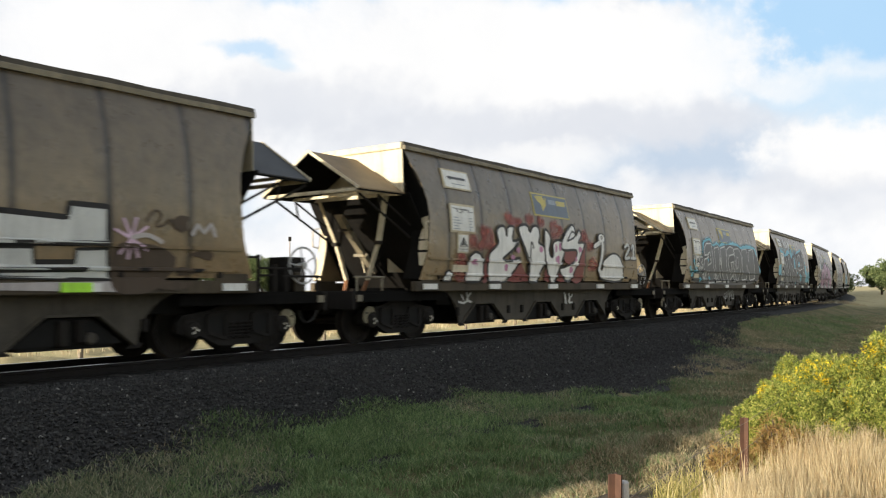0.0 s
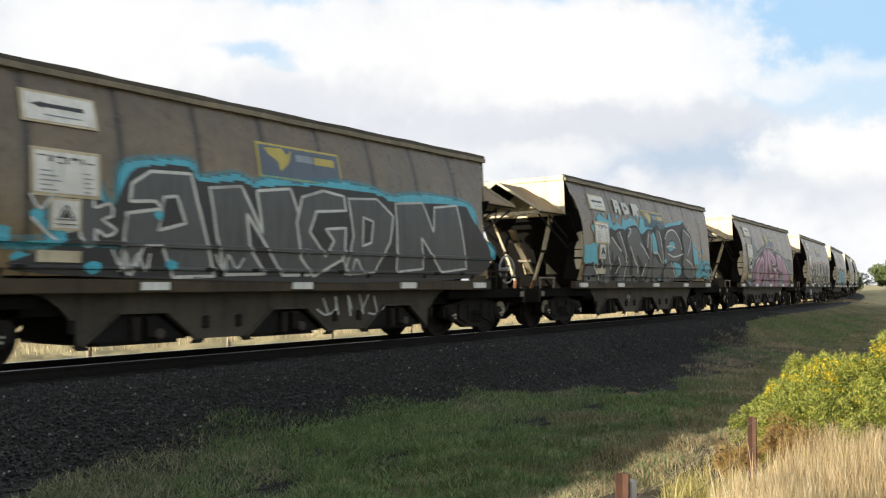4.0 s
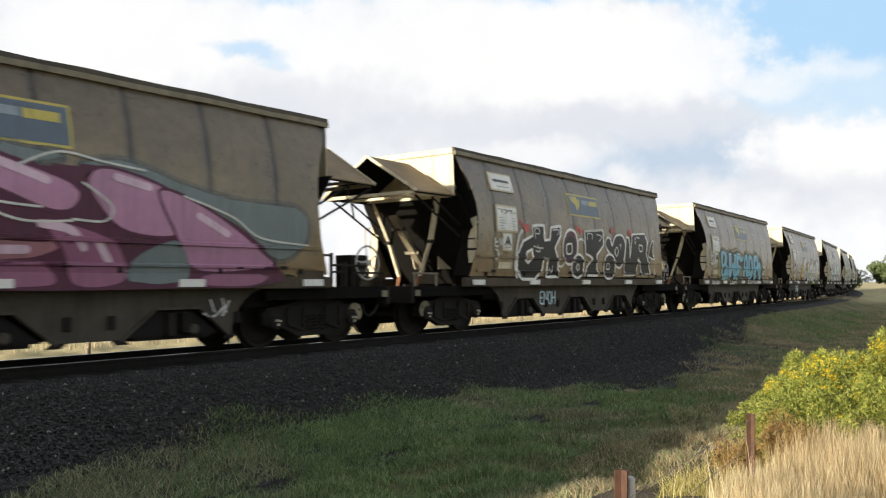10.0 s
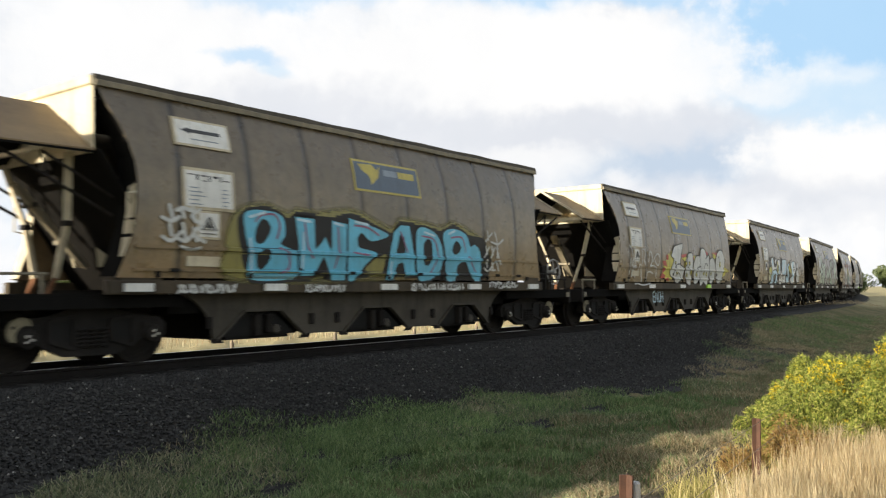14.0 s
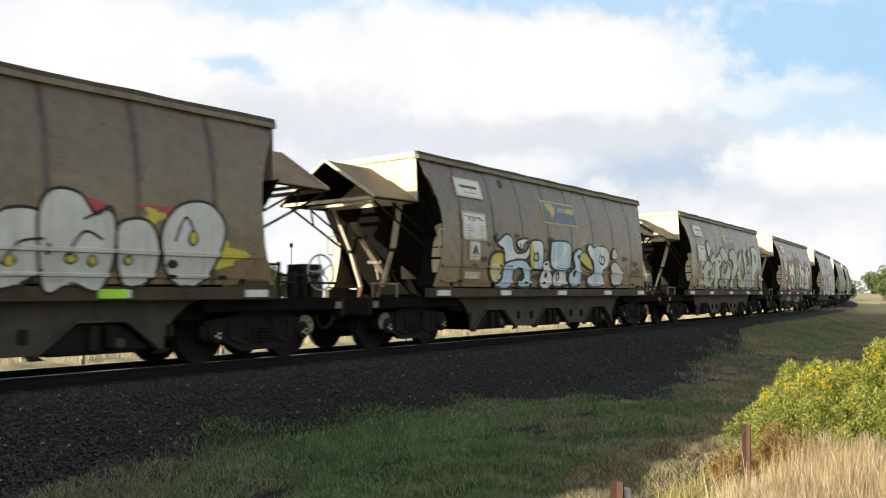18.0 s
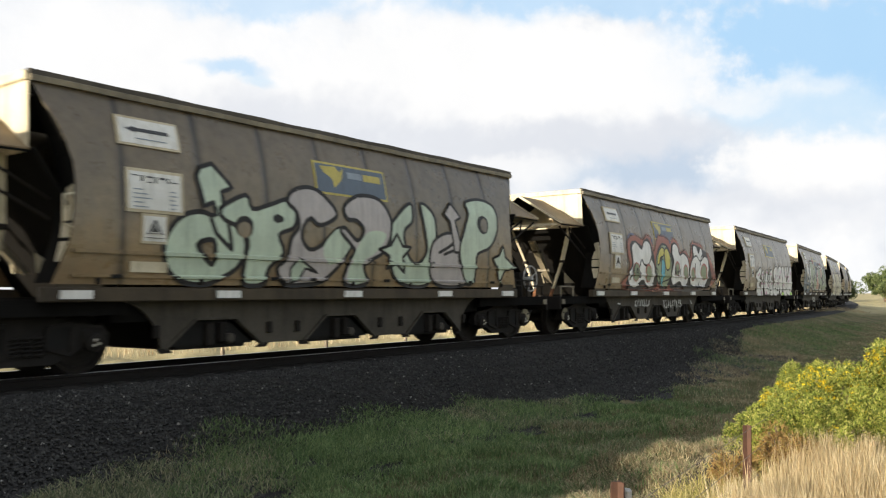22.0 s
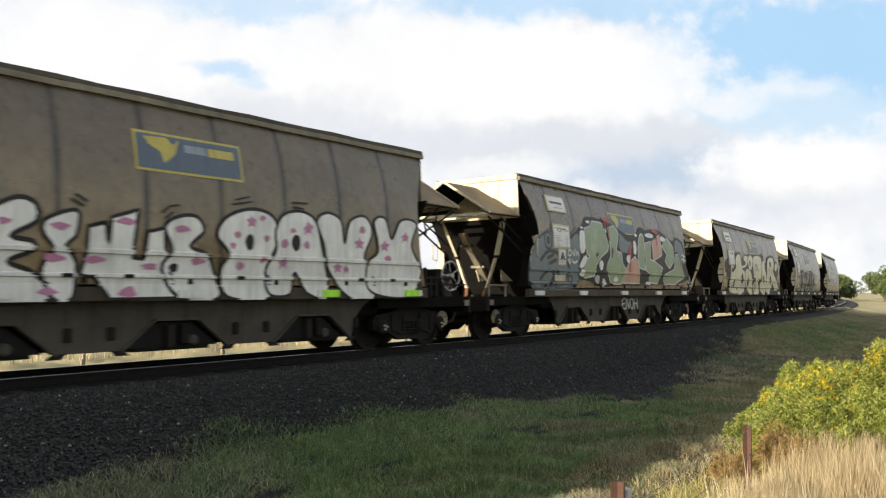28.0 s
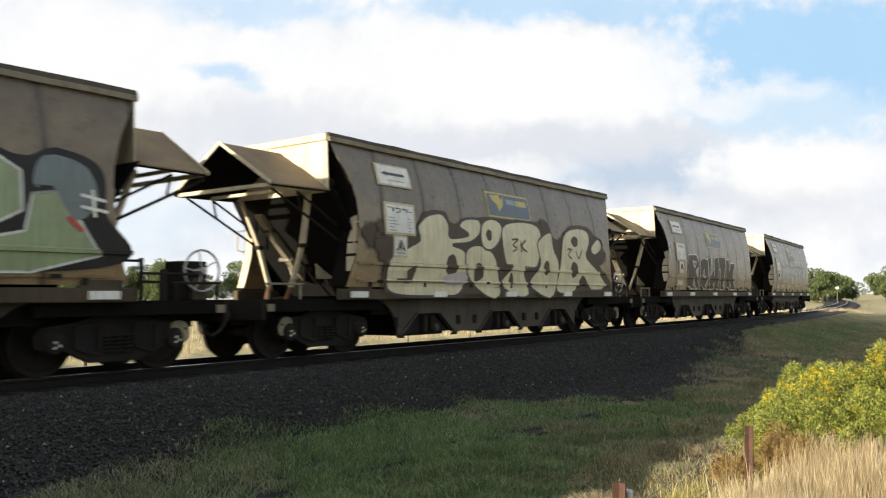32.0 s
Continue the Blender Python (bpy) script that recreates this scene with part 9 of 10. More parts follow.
    s.strokes("thin_script", [[(2.22, 1.86), (2.27, 1.96), (2.35, 1.85)]], 0.02, P_WHITE)
    s.strokes("thin_script", [[(1.8, 1.74), (1.91, 1.68)]], 0.02, P_WHITE)
    s.strokes("thin_script", [[(1.86, 1.64), (1.89, 1.77)]], 0.02, P_WHITE)
    s.strokes("thin_script", [[(2.0, 1.75), (2.11, 1.66), (2.26, 1.72)]], 0.02, P_WHITE)
    s.strokes("thin_script", [[(9.68, 2.14), (9.96, 2.09)]], 0.02, P_WHITE)
    s.strokes("thin_script", [[(9.68, 2.0), (9.99, 1.96)]], 0.02, P_WHITE)
    s.strokes("thin_script", [[(9.81, 2.2), (9.84, 1.9)]], 0.02, P_WHITE)
    s.tag("ENOH", 5.68, 0.52, 6.75, 0.80, 0.022, P_PALE)

    s = S[13]
    say(12, "grimy hopper wagon with cream graffiti edged in umber")
    s.spots("umber_cloud", [(0.72, 1.96, 0.15, 0.17), (1.03, 2.1, 0.12, 0.08), (1.09, 1.74, 0.21, 0.21), (9.31, 1.95, 0.39, 0.37), (9.02, 2.22, 0.45, 0.2), (6.65, 2.46, 0.26, 0.11), (3.67, 2.16, 0.49, 0.09), (4.82, 1.43, 0.27, 0.3)], P_BROWN, wob=0.2)
    s.shape("umber_edge", [(1.15, 1.07), (1.18, 1.74), (1.96, 2.13), (2.25, 2.45), (2.87, 2.52), (3.11, 2.3), (4.12, 2.5), (4.98, 2.52), (6.53, 2.53), (7.26, 2.2), (8.05, 2.58), (9.09, 2.51), (9.47, 1.67), (9.95, 1.11), (5.2, 0.97), (1.45, 0.95)], P_BROWN)
    s.shape("sprayed_letter", [(2.01, 2.16), (2.31, 2.39), (2.77, 2.46), (2.98, 2.25), (3.0, 2.03), (3.63, 2.11), (3.33, 2.25), (3.51, 2.41), (4.03, 2.43), (4.03, 2.16), (3.66, 1.96), (3.09, 1.89), (3.5, 1.78), (3.61, 1.38), (3.37, 0.97), (2.78, 0.92), (1.53, 0.94), (1.18, 1.11), (1.25, 1.57), (1.74, 1.79), (2.07, 1.94)], P_CREAM, P_DKGREY, 0.026)
    s.shape("letter_slot", [(2.89, 1.39), (2.94, 1.65), (3.16, 1.7), (3.26, 1.4), (3.09, 1.29)], P_BROWN)
    s.shape("letter_slot", [(1.44, 1.21), (1.97, 1.47), (1.84, 1.17), (1.53, 1.17)], P_BROWN)
    s.shape("sprayed_letter", [(3.54, 1.78), (3.98, 1.93), (4.52, 1.77), (4.72, 1.41), (4.84, 0.94), (4.36, 0.9), (3.66, 1.28)], P_CREAM, P_DKGREY, 0.024)
    s.shape("letter_slot", [(3.87, 1.21), (3.87, 1.52), (4.06, 1.58), (4.18, 1.31)], P_BROWN)
    s.shape("sprayed_letter", [(4.06, 2.07), (4.16, 2.38), (4.54, 2.49), (4.86, 2.37), (4.76, 2.06), (4.47, 1.86), (4.18, 1.87)], P_CREAM, P_DKGREY, 0.022)
    s.spots("letter_hole", [(4.36, 2.15, 0.11, 0.12)], P_BROWN, wob=0.05)
    s.shape("sprayed_letter", [(4.95, 2.38), (6.39, 2.44), (6.33, 1.59), (5.75, 1.5), (6.02, 0.97), (5.54, 0.9), (4.86, 1.18), (5.28, 1.54), (4.98, 1.62)], P_CREAM, P_DKGREY, 0.024)
    s.shape("letter_slot", [(5.14, 1.2), (5.24, 1.44), (5.33, 1.18)], P_BROWN)
    s.shape("sprayed_letter", [(6.33, 2.09), (6.94, 2.35), (7.05, 1.99), (7.32, 1.61), (7.17, 0.96), (6.71, 0.89), (6.04, 1.19), (6.45, 1.62)], P_CREAM, P_DKGREY, 0.022)
    s.shape("sprayed_letter", [(7.58, 2.31), (8.18, 2.52), (8.8, 2.49), (8.9, 2.21), (8.71, 1.86), (9.35, 1.53), (9.88, 1.14), (9.07, 1.06), (8.56, 1.37), (8.16, 1.02), (7.31, 1.02), (7.38, 1.62)], P_CREAM, P_DKGREY, 0.022)
    s.spots("letter_hole", [(8.11, 2.2, 0.18, 0.13), (8.09, 1.53, 0.18, 0.19), (6.74, 1.54, 0.13, 0.17)], P_BROWN, wob=0.05)
    s.shape("sprayed_letter", [(8.97, 2.08), (9.39, 2.32), (9.55, 2.1), (9.15, 1.92)], P_CREAM, P_DKGREY, 0.016)
    s.strokes("thin_script", [[(5.25, 2.1), (5.49, 2.12), (5.27, 1.99), (5.45, 1.93), (5.27, 1.85)]], 0.02, P_BROWN)
    s.strokes("thin_script", [[(5.6, 2.08), (5.62, 1.86)]], 0.02, P_BROWN)
    s.strokes("thin_script", [[(5.79, 2.11), (5.64, 1.98), (5.83, 1.87)]], 0.02, P_BROWN)
    s.strokes("thin_script", [[(7.74, 2.0), (7.94, 2.01), (7.77, 1.87), (7.93, 1.79)]], 0.02, P_BROWN)
    s.strokes("thin_script", [[(8.17, 1.96), (8.29, 1.8), (8.47, 2.0)]], 0.02, P_BROWN)
    s.shape("grey_wash", [(2.8, 1.28), (3.12, 1.35), (3.53, 1.38), (3.6, 1.19), (3.15, 1.12), (2.86, 1.14)], P_LAV)

    s = S[14]
    say(13, "grimy hopper wagon with dark graffiti outlined in white")
    s.word([("R", 2.25, 3.5, 1.12, 2.22), ("O", 3.4, 4.4, 1.12, 2.15), ("W", 4.3, 5.7, 1.12, 2.2), ("T", 5.6, 6.6, 1.12, 2.2), ("K", 6.5, 7.7, 1.12, 2.15)], P_BROWN, P_PALE, 0.022, 0.12)
    s = S[15]
    say(14, "grimy tail hopper wagon with a faint white tag")
    s.scrawl(23, 2.7, 1.85, 8.6, 2.35, 0.05, P_PALE)

    # green and orange marker plates where a white one was replaced
    for k, us in ((-1, (7.70,)), (6, (7.78,)), (10, (7.9, 9.95))):
        for u in us:
            part("marker_plate", box(u - HALF - 0.19, u - HALF + 0.19, -1.374, -1.3265, 0.90, 1.015), DAYGLO, wagons[k + 1], "fluorescent green marker plate")


# ---------------------------------------------------------------- fence posts, gorse, trees
def leaf_material(name, stops):
    return blade_material(name, stops, 0.6)


GORSE = leaf_material("gorse_green", [(0.0, (0.048, 0.074, 0.016)), (0.4, (0.195, 0.240, 0.046)), (0.75, (0.39, 0.42, 0.088)), (1.0, (0.52, 0.47, 0.15))])
FLOWER = leaf_material("gorse_flower", [(0.0, (0.75, 0.52, 0.02)), (1.0, (0.90, 0.72, 0.05))])
BROWNED = leaf_material("gorse_brown", [(0.0, (0.26, 0.15, 0.05)), (0.7, (0.42, 0.27, 0.11)), (1.0, (0.40, 0.36, 0.12))])
LEAF = leaf_material("tree_leaf", [(0.0, (0.06, 0.09, 0.035)), (0.6, (0.14, 0.18, 0.075)), (1.0, (0.25, 0.29, 0.13))])
BARK = weathered("bark", (0.16, 0.12, 0.085), (0.07, 0.055, 0.04), 0.9)
POST_RUST = weathered("picket_rust", (0.115, 0.058, 0.038), (0.06, 0.034, 0.026), 0.85, 0.1, 6)
WOOD = weathered("grey_post_wood", (0.26, 0.22, 0.17), (0.13, 0.11, 0.085), 0.9, 0.0, 3)
WIRE = weathered("fence_wire", (0.22, 0.20, 0.18), (0.14, 0.10, 0.08), 0.6, 0.6, 5, streak=False)


def gz(x, y):
    return float(ground_height(np.array([x]), np.array([y]))[0])


def picket(x, y, top, lean=0.0):
    p = thing("fence_post", "rusty steel star picket in the straw by the fence", "fence post", "lineside fence", m=pose(x, y, gz(x, y) - 0.05, lean, lean * 0.6, 20))
    h = top - gz(x, y) + 0.05
    ring = []
    for k in range(3):
        a = 2 * math.pi * k / 3
        d, q = Vector((math.cos(a), math.sin(a), 0)), Vector((-math.sin(a), math.cos(a), 0))
        ring += [d * 0.032 - q * 0.004, d * 0.032 + q * 0.004, (d * 0.5 + q * 0.866) * 0.006]
    bm = bmesh.new()
    low = [bm.verts.new(v) for v in ring]
    high = [bm.verts.new(v + Vector((0, 0, h))) for v in ring]
    for k in range(9):
        bm.faces.new((low[k], low[(k + 1) % 9], high[(k + 1) % 9], high[k]))
    bm.faces.new(high)
    bmesh.ops.recalc_face_normals(bm, faces=bm.faces[:])
    part("picket", bm, POST_RUST, p)
    return p


FENCE = [(3.27, 1.65, 0.11), (5.98, 1.99, -0.02)]
for x, y, top in FENCE:
    picket(x, y, top, 1.5)
insulator = new("insulator", finish("insulator", box(3.31, 3.35, 1.60, 1.64, -0.02, 0.075, bevel=0.008), HANDWHEEL))
tagged(insulator, "grey plastic fence insulator clipped to a picket", "insulator")
for z in (0.02, -0.15, -0.32):
    bm = tube([(0.4, 1.22, z), (3.30, 1.57, z), (6.00, 1.90, z - 0.02), (11.0, 2.4, z - 0.02)], 0.0016, 4)
    wire = new("fence_wire", finish("fence_wire", bm, WIRE))
    tagged(wire, "thin rusty fence wire strung between the pickets", "wire", "lineside fence")


def leaf_cloud(centres, radii, per, size, seed, aspect=2.6, squash=0.85):
    """Many small leaves round given centres, each an island of its own."""
    rng = np.random.default_rng(seed)
    c = np.repeat(np.asarray(centres, float), per, 0)
    r = np.repeat(np.asarray(radii, float), per)
    n = len(c)
    d = rng.normal(0, 1, (n, 3))
    d /= np.linalg.norm(d, axis=1)[:, None]
    p = c + d * (r * rng.uniform(0.35, 1.0, n) ** 0.5)[:, None] * np.array([1, 1, squash])
    ax = d + rng.normal(0, 0.7, (n, 3))
    ax /= np.linalg.norm(ax, axis=1)[:, None]
    t = np.cross(ax, rng.normal(0, 1, (n, 3)))
    t /= np.linalg.norm(t, axis=1)[:, None]
    L = (size * rng.uniform(0.6, 1.4, n))[:, None]
    v = np.stack([p - t * L / aspect / 2, p + t * L / aspect / 2, p + ax * L], 1).reshape(-1, 3)
    return v, np.arange(3 * n).reshape(-1, 3)


def gorse_bush(x, y, h, w, seed, label):
    rng = random.Random(seed)
    z = gz(x, y)
    bush = thing("gorse_bush", label, "bush", "gorse by the fence", m=pose(x, y, z))
    bm = bmesh.new()
    cs, rs = [], []
    for k in range(22):
        a = rng.uniform(0, 6.28)
        q = math.sqrt(rng.uniform(0, 1))
        tip = Vector((w * q * math.cos(a), w * q * math.sin(a), h * (1 - 0.55 * q * q) * rng.uniform(0.75, 1.05)))
        tube_into(bm, [(0.05 * math.cos(a), 0.05 * math.sin(a), -0.05), tuple(tip * 0.5 + Vector((0, 0, 0.05))), tuple(tip * 0.95)], 0.012, 5)
        for j in range(11):
            f = rng.uniform(0.5, 1.03)
            cs.append(tuple(tip * f + Vector((rng.uniform(-.14, .14), rng.uniform(-.14, .14), rng.uniform(-.09, .09)))))
            rs.append(rng.uniform(0.04, 0.085))
    part("stems", bm, BARK, bush)
    v, f = leaf_cloud(cs, rs, 290, 0.024, seed, 3.0, 1.5)
    tagged(child("foliage", sheet_mesh("foliage", v.tolist(), f.tolist(), GORSE), bush), kind="stuff")
    top = [(c, r) for c, r in zip(cs, rs) if c[2] > 0.4 * h and rng.random() < (0.34 if x > 7.95 else 0.10 if x > 7.1 else 0.03)]
    v, f = leaf_cloud([c for c, r in top], [r * 0.95 for c, r in top], 85, 0.017, seed + 1, 1.3)
    tagged(child("blossom", sheet_mesh("blossom", v.tolist(), f.tolist(), FLOWER), bush, label="bright yellow gorse flowers"), kind="stuff")
    return bush


BUSHES = [(6.9, 1.75, 0.46, 0.50), (7.2, 1.2, 0.62, 0.65), (7.4, 0.7, 0.78, 0.8), (7.65, 2.2, 0.46, 0.38),
          (8.0, 1.98, 0.74, 0.50), (8.2, 1.85, 0.86, 0.55), (8.3, 1.55, 0.96, 0.70), (8.5, 1.15, 1.06, 0.80), (8.3, 0.6, 1.08, 0.95),
          (9.2, 2.2, 0.74, 0.55), (9.9, 1.55, 1.0, 0.8), (10.3, 0.85, 1.2, 1.0)]


def dead_gorse(x, y, h, w, seed):
    """A low, browned, half dead bush: bare twigs and a thin veil of dry spines."""
    rng = random.Random(seed)
    bush = thing("dead_gorse", "low browned dry gorse around the rusty picket", "bush", "gorse by the fence", m=pose(x, y, gz(x, y)))
    bm = bmesh.new()
    cs, rs = [], []
    for k in range(26):
        a, q = rng.uniform(0, 6.28), math.sqrt(rng.uniform(0, 1))
        tip = Vector((w * q * math.cos(a), w * q * math.sin(a), h * (1 - 0.4 * q) * rng.uniform(0.6, 1.1)))
        tube_into(bm, [(0.03 * math.cos(a), 0.03 * math.sin(a), -0.04), tuple(tip * 0.5 + Vector((0, 0, 0.03))), tuple(tip)], 0.005, 4)
        for j in range(3):
            cs.append(tuple(tip * rng.uniform(0.5, 1.0)))
            rs.append(rng.uniform(0.05, 0.10))
    tagged(part("twigwork", bm, BARK, bush), kind="stuff")
    v, f = leaf_cloud(cs, rs, 70, 0.034, seed, 5.0)
    tagged(child("dry_foliage", sheet_mesh("dry_foliage", v.tolist(), f.tolist(), BROWNED), bush), kind="stuff")


for i, (x, y, h, w) in enumerate([(6.3, 2.20, 0.26, 0.20), (6.35, 1.86, 0.36, 0.22), (6.7, 1.95, 0.30, 0.22)]):
    dead_gorse(x, y, h, w, 20 + i)
for i, (x, y, h, w) in enumerate(BUSHES):
    gorse_bush(x, y, h, w, 40 + i, "spiny green gorse bush with yellow flowers in sunlight")


def tree(x, y, h, spread, seed, label, lift=0.10):
    rng = random.Random(seed)
    z = gz(x, y)
    t = thing("tree", label, "tree", "trees on the skyline", m=pose(x, y, z))
    bm = bmesh.new()
    rings = [(0, 0, -0.3), (0.02 * h, 0.01 * h, 0.25 * h), (-0.01 * h, 0.02 * h, 0.6 * h)]
    tube_into(bm, rings, 0.028 * h, 8)
    cs, rs = [], []
    for k in range(26):
        a = rng.uniform(0, 6.28)
        q = math.sqrt(rng.uniform(0.05, 1))
        c = Vector((spread * q * math.cos(a), spread * q * math.sin(a), h * (lift + (0.92 - lift) * rng.uniform(0.15, 1) * (1 - 0.45 * q * q))))
        tube_into(bm, [(0, 0, 0.3 * h), tuple(c * 0.6 + Vector((0, 0, 0.1 * h))), tuple(c)], 0.008 * h, 5)
        for j in range(5):
            cs.append(tuple(c + Vector((rng.gauss(0, 0.10 * h), rng.gauss(0, 0.10 * h), rng.gauss(0, 0.05 * h)))))
            rs.append(h * rng.uniform(0.06, 0.13))
    part("trunk", bm, BARK, t)
    v, f = leaf_cloud(cs, rs, 120, 0.04 * h, seed, 1.8, 0.75)
    tagged(child("crown", sheet_mesh("crown", v.tolist(), f.tolist(), LEAF), t), kind="stuff")
    return t


def far_place(az, d):
    return d * math.sin(radians(az)), d * math.cos(radians(az))


# azimuth, distance, height, spread
TREES = [(79.8, 150, 6.6, 2.8), (81.2, 155, 7.0, 3.0), (75.5, 165, 6.4, 3.0), (76.4, 160, 7.0, 3.2), (77.2, 170, 5.4, 2.6), (74.6, 170, 5.6, 3.0),
         (29.4, 165, 8.4, 3.6), (31.1, 172, 6.4, 3.0), (32.3, 165, 7.8, 3.6), (33.9, 160, 8.8, 3.8), (36.0, 180, 6.0, 3.2), (38.9, 165, 10.0, 4.2), (39.9, 170, 8.2, 3.4), (41.3, 172, 6.6, 3.0), (27.6, 175, 6.5, 3.4)]
for i, (az, d, h, s) in enumerate(TREES):
    x, y = far_place(az, d)
    tree(x, y, h, s, 70 + i, "rounded dark green tree on the far side of the pasture")

# ---------------------------------------------------------------- fence beyond the line
for k in range(16):
    s = -2 + 4.2 * k
    x, y, h = line(s, 8.0)
    p = thing("pasture_post", "weathered grey wooden fence post in dry grass", "fence post", "pasture fence", m=pose(x, y, gz(x, y) - 0.1, 0, 0, math.degrees(h)))
    part("post", box(-0.05, 0.05, -0.05, 0.05, 0, 1.2, bevel=0.012), WOOD, p)

# small round sign and signal lamp far down the line
x, y = far_place(77.1, 110)
sign = thing("round_sign", "small round white trackside sign on a thin post", "sign", m=pose(x, y, gz(x, y), 0, 0, -77.1))
part("post", tube([(0, 0, -0.2), (0, 0, 1.75 - gz(x, y))], 0.035, 6), WIRE, sign)
bm = bmesh.new()
lathe_into(bm, [(0.17, 0.0), (0.17, 0.03)], 20, Matrix.Translation((0, -0.06, 1.6 - gz(x, y))) @ pose(0, 0, 0, 90))
part("disc", bm, WHITE, sign)
x, y = far_place(41.75, 120)
lamp = thing("signal_post", "thin grey signal post beyond the railway", "signal post", m=pose(x, y, gz(x, y), 0, 0, -41.75))
part("post", tube([(0, 0, -0.2), (0, 0, 7.2 + 0.9 - gz(x, y))], 0.07, 8), WIRE, lamp)
part("head", box(-0.22, 0.22, -0.12, 0.12, 7.0 + 0.9 - gz(x, y), 7.6 + 0.9 - gz(x, y), bevel=0.03), FRAME, lamp)


# ---------------------------------------------------------------- sky of broken cloud, far off
def cloud_material():
    m, n, l, b = material("broken_cloud")
    n.remove(b)
    uv = n.new("ShaderNodeTexCoord").outputs["UV"]
    sep = n.new("ShaderNodeSeparateXYZ")
    l.new(uv, sep.inputs[0])
    U, V = sep.outputs[0], sep.outputs[1]

    def warp(scale, amount, seed):
        mp = n.new("ShaderNodeMapping")
        mp.inputs["Location"].default_value = (seed, seed * 0.7, 0)
        l.new(uv, mp.inputs["Vector"])
        t = n.new("ShaderNodeTexNoise")
        t.inputs["Scale"].default_value = scale
        t.inputs["Detail"].default_value = 8
        t.inputs["Roughness"].default_value = 0.55
        l.new(mp.outputs[0], t.inputs["Vector"])
        return maths(n, l, "MULTIPLY", maths(n, l, "SUBTRACT", t.outputs["Fac"], 0.5), amount)

    wa, wb = warp(0.0045, 260, 3), warp(0.0045, 200, 41)
    fine = warp(0.016, 1.0, 7)

    def spot(u, v, ru, rv, soft=0.5):
        """1 inside an uneven patch at (u, v), fading at its rim."""
        du = maths(n, l, "DIVIDE", maths(n, l, "SUBTRACT", maths(n, l, "ADD", U, wa), u), ru)
        dv = maths(n, l, "DIVIDE", maths(n, l, "SUBTRACT", maths(n, l, "ADD", V, wb), v), rv)
        r = maths(n, l, "SQRT", maths(n, l, "ADD", maths(n, l, "MULTIPLY", du, du), maths(n, l, "MULTIPLY", dv, dv)))
        r = maths(n, l, "ADD", r, fine)
        mr = n.new("ShaderNodeMapRange")
        mr.interpolation_type = "SMOOTHSTEP"
        mr.inputs["From Min"].default_value = 1.0 + soft / 2
        mr.inputs["From Max"].default_value = 1.0 - soft / 2
        l.new(r, mr.inputs["Value"])
        return mr.outputs[0]

    # thin white cloud with shaded bellies
    base = ramp(n, l, maths(n, l, "ADD", maths(n, l, "MULTIPLY", warp(0.004, 1.6, 15), 1.0), 0.5), [(0.2, (0.78, 0.82, 0.88)), (0.5, (0.93, 0.95, 0.98)), (0.75, (1.02, 1.02, 1.02))])
    col = base
    for u, v, ru, rv, c, a, soft in SKY_SPOTS:
        k = maths(n, l, "MULTIPLY", spot(u, v, ru, rv, soft), a)
        col = mixed(n, l, k, col, c)
    em = n.new("ShaderNodeEmission")
    l.new(col, em.inputs[0])
    em.inputs[1].default_value = 0.56
    l.new(em.outputs[0], n["Material Output"].inputs[0])
    return m


BLUE = (0.44, 0.70, 0.97)
PALE = (0.66, 0.83, 0.98)
GREY = (0.56, 0.67, 0.81)
BELLY = (0.76, 0.79, 0.85)
WHITE_CLOUD = (1.0, 1.0, 1.0)
# centre, half sizes (metres on the sheet, u to the right, v up from the horizon), colour, strength, softness
SKY_SPOTS = [
    (1250, 740, 480, 210, BLUE, 0.95, 0.7),
    (1200, 545, 330, 110, PALE, 0.85, 0.9),
    (500, 935, 520, 66, BLUE, 0.75, 0.8),
    (-520, 925, 330, 50, BLUE, 0.6, 0.9),
    (560, 690, 430, 140, WHITE_CLOUD, 0.82, 0.6),
    (200, 700, 620, 190, WHITE_CLOUD, 0.82, 0.6),
    (1010, 610, 150, 45, WHITE_CLOUD, 0.65, 1.2),
    (1240, 640, 100, 40, WHITE_CLOUD, 0.4, 1.2),
    (-900, 700, 420, 220, WHITE_CLOUD, 0.8, 0.8),
    (-570, 728, 110, 22, BLUE, 0.65, 1.3),
    (-500, 690, 60, 22, PALE, 0.7, 1.2),
    (740, 400, 330, 85, GREY, 0.95, 1.2),
    (620, 490, 420, 60, BELLY, 0.8, 1.2),
    (120, 470, 560, 75, BELLY, 0.75, 1.2),
    (-430, 560, 360, 90, BELLY, 0.75, 1.2),
    (-900, 470, 320, 110, BELLY, 0.6, 1.2),
    (330, 400, 200, 45, WHITE_CLOUD, 0.7, 1.1),
    (1220, 400, 270, 105, WHITE_CLOUD, 0.95, 0.6),
    (850, 290, 420, 50, BELLY, 0.5, 1.2),
    (1250, 250, 300, 60, BELLY, 0.4, 1.2),
    (-950, 260, 420, 130, PALE, 0.4, 1.0),
]
CLOUD = cloud_material()
FAR = 2500.0
AZ0 = 52.1


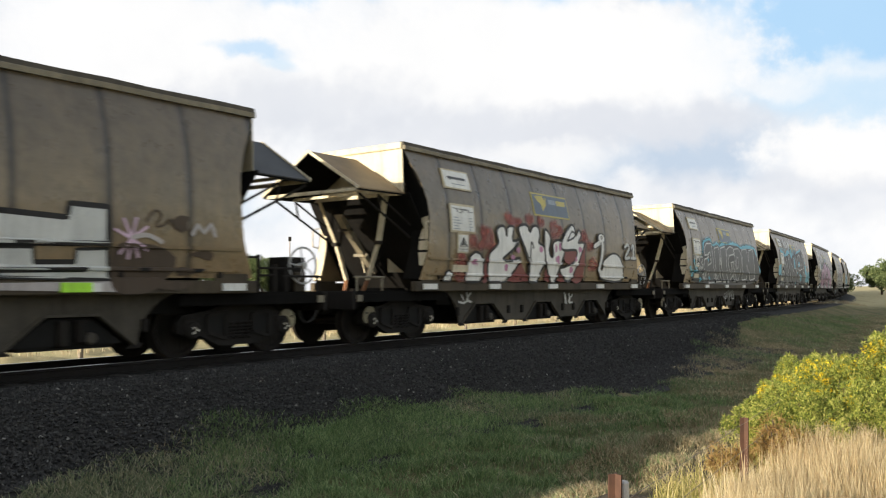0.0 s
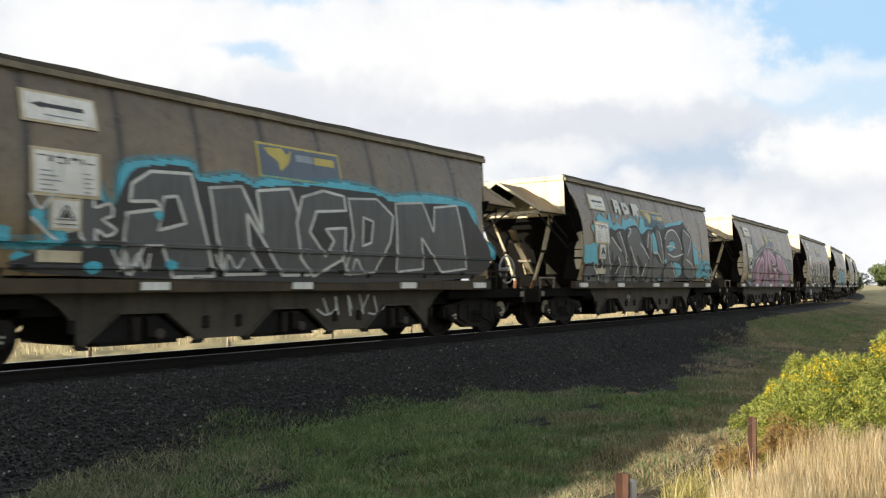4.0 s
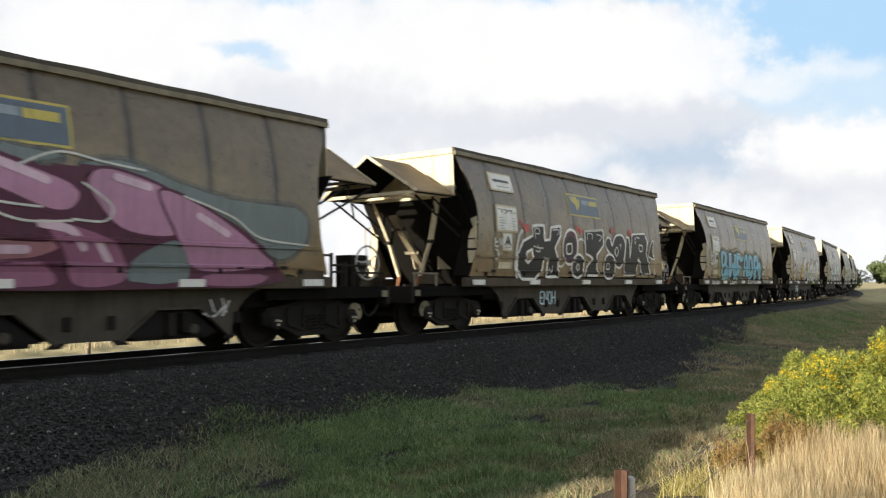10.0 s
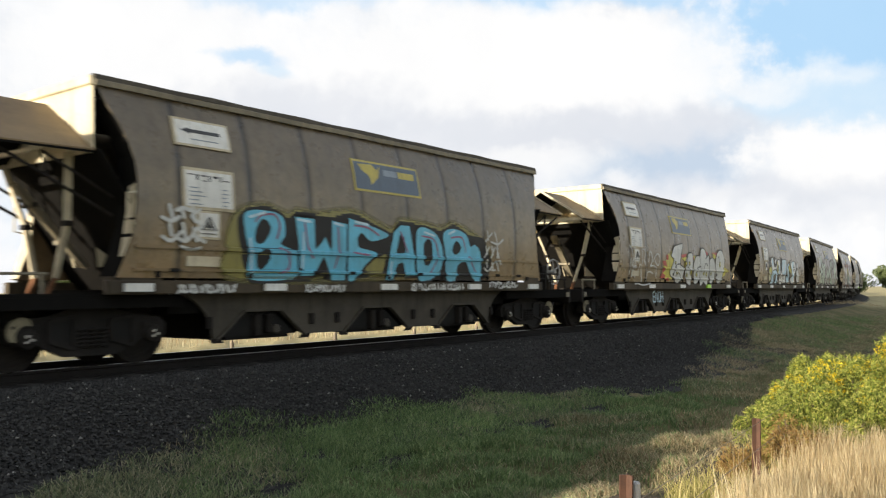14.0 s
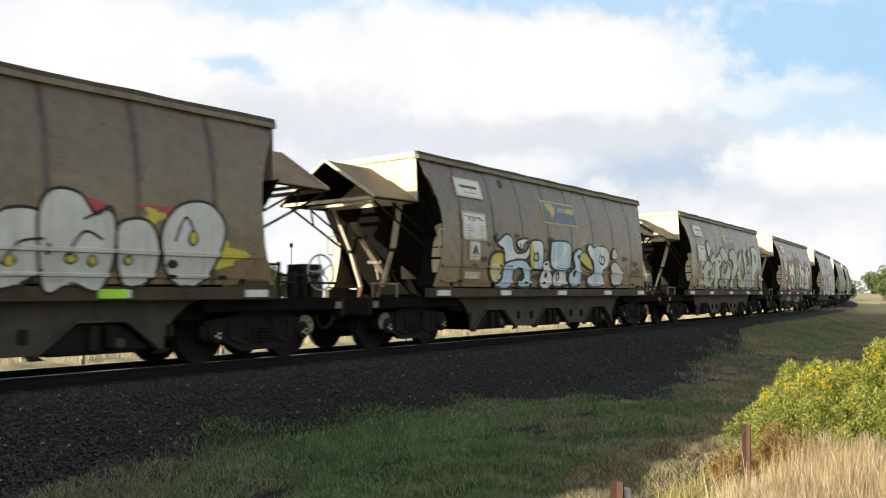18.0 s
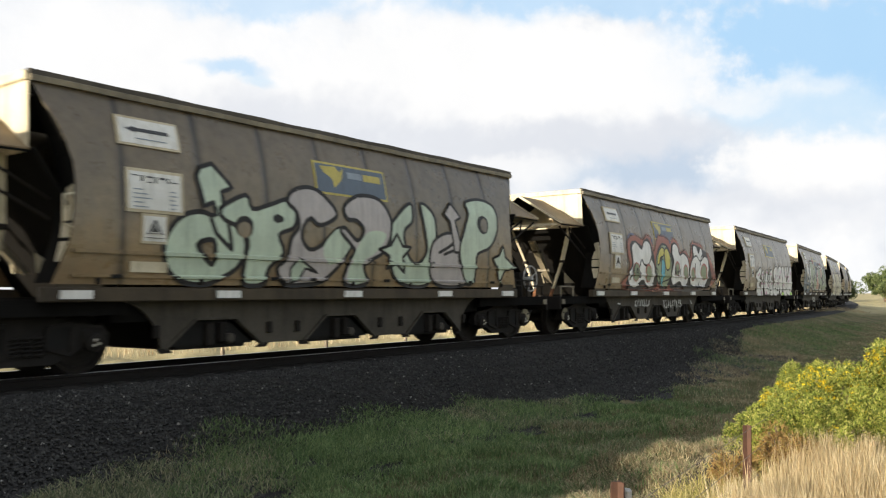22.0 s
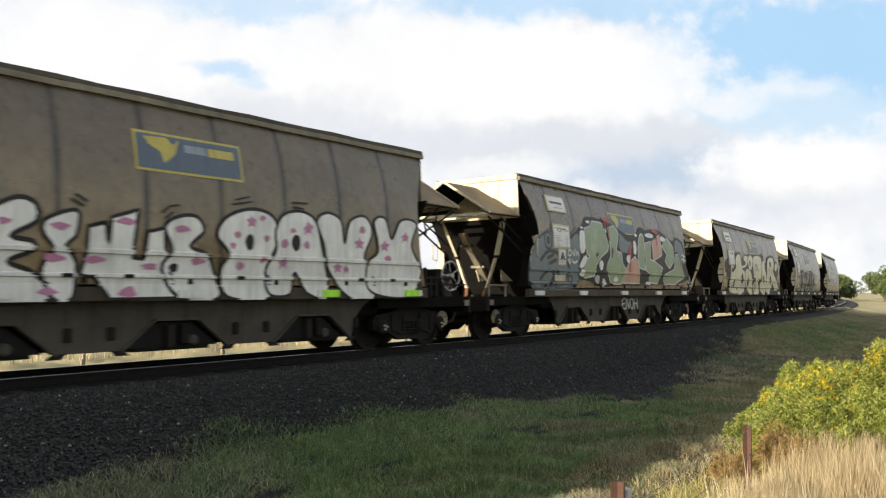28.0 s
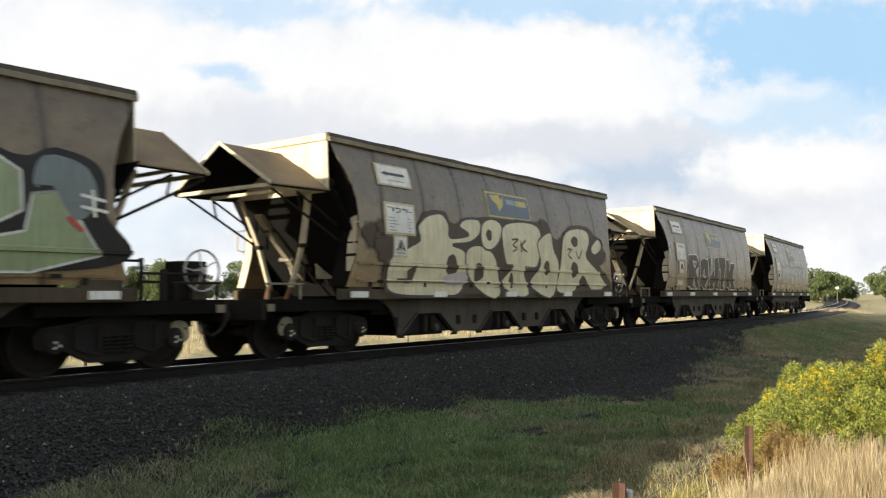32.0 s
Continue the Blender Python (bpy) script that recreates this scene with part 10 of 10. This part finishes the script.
def cloud_sheet():
    """A curved sheet of sky beyond the land, gently hollow towards the place."""
    nu, nv = 40, 12
    me = bpy.data.meshes.new("cloud_backdrop")
    vs, uvs, fs = [], [], []
    for j in range(nv + 1):
        for i in range(nu + 1):
            u, v = -2300 + 4600 * i / nu, -150 + 1650 * j / nv
            vs.append((u, -0.00004 * u * u, v))
            uvs.append((u, v))
    for j in range(nv):
        for i in range(nu):
            a = j * (nu + 1) + i
            fs.append((a, a + 1, a + nu + 2, a + nu + 1))
    me.from_pydata(vs, [], fs)
    lay = me.uv_layers.new(name="sheet")
    for lp in me.loops:
        lay.data[lp.index].uv = uvs[lp.vertex_index]
    me.materials.append(CLOUD)
    me.shade_smooth()
    ob = new("cloud_backdrop", me)
    return tagged(ob, "bright broken cloud with patches of blue sky", "sky", kind="structure")


clouds = cloud_sheet()

# ---------------------------------------------------------------- the train
first = build_wagon()
emblem(first)
WAGONS = [first] + [copy_thing(first, Matrix()) for k in range(17)]
decorate(WAGONS[2:])
# two wagons whose rear hood has the body's shadow painted on as black plate
for k in (2, 5):
    for ob in WAGONS[k].children_recursive:
        if ob.name.startswith("hood_sheet") and ob.data.vertices[0].co.x > 0:
            ob.data = ob.data.copy()
            ob.data.materials[0] = HOOD_SHADED
            tagged(ob, "hood plate coloured black for the wagon body's shade")


def motions():
    for k, w in enumerate(WAGONS):
        walk(w, [(0.5 * i, wagon_pose(k - 3, 0.5 * i)) for i in range(65)])
        for b in w.children_recursive:
            if b.name.startswith("wheelset"):
                at = b.matrix_basis.translation.copy()
                rows = []
                for i in range(321):
                    t = 0.1 * i
                    turn = -math.degrees((train_run(t) - train_run(0)) / 0.40)
                    rows.append((t, pose(at.x, at.y, at.z, 0, turn % 360 - 360 * (turn % 360 > 180), 0)))
                walk(b, rows)
    a = radians(AZ0)
    x0, y0 = FAR * math.sin(a), FAR * math.cos(a)
    go = radians(11.0)
    walk(clouds, [(t, pose(x0 + 208 * t / 32 * math.sin(go), y0 + 208 * t / 32 * math.cos(go), 0, 0, 0, -AZ0)) for t in (0.0, 8.0, 16.0, 24.0, 32.0)])


motions()
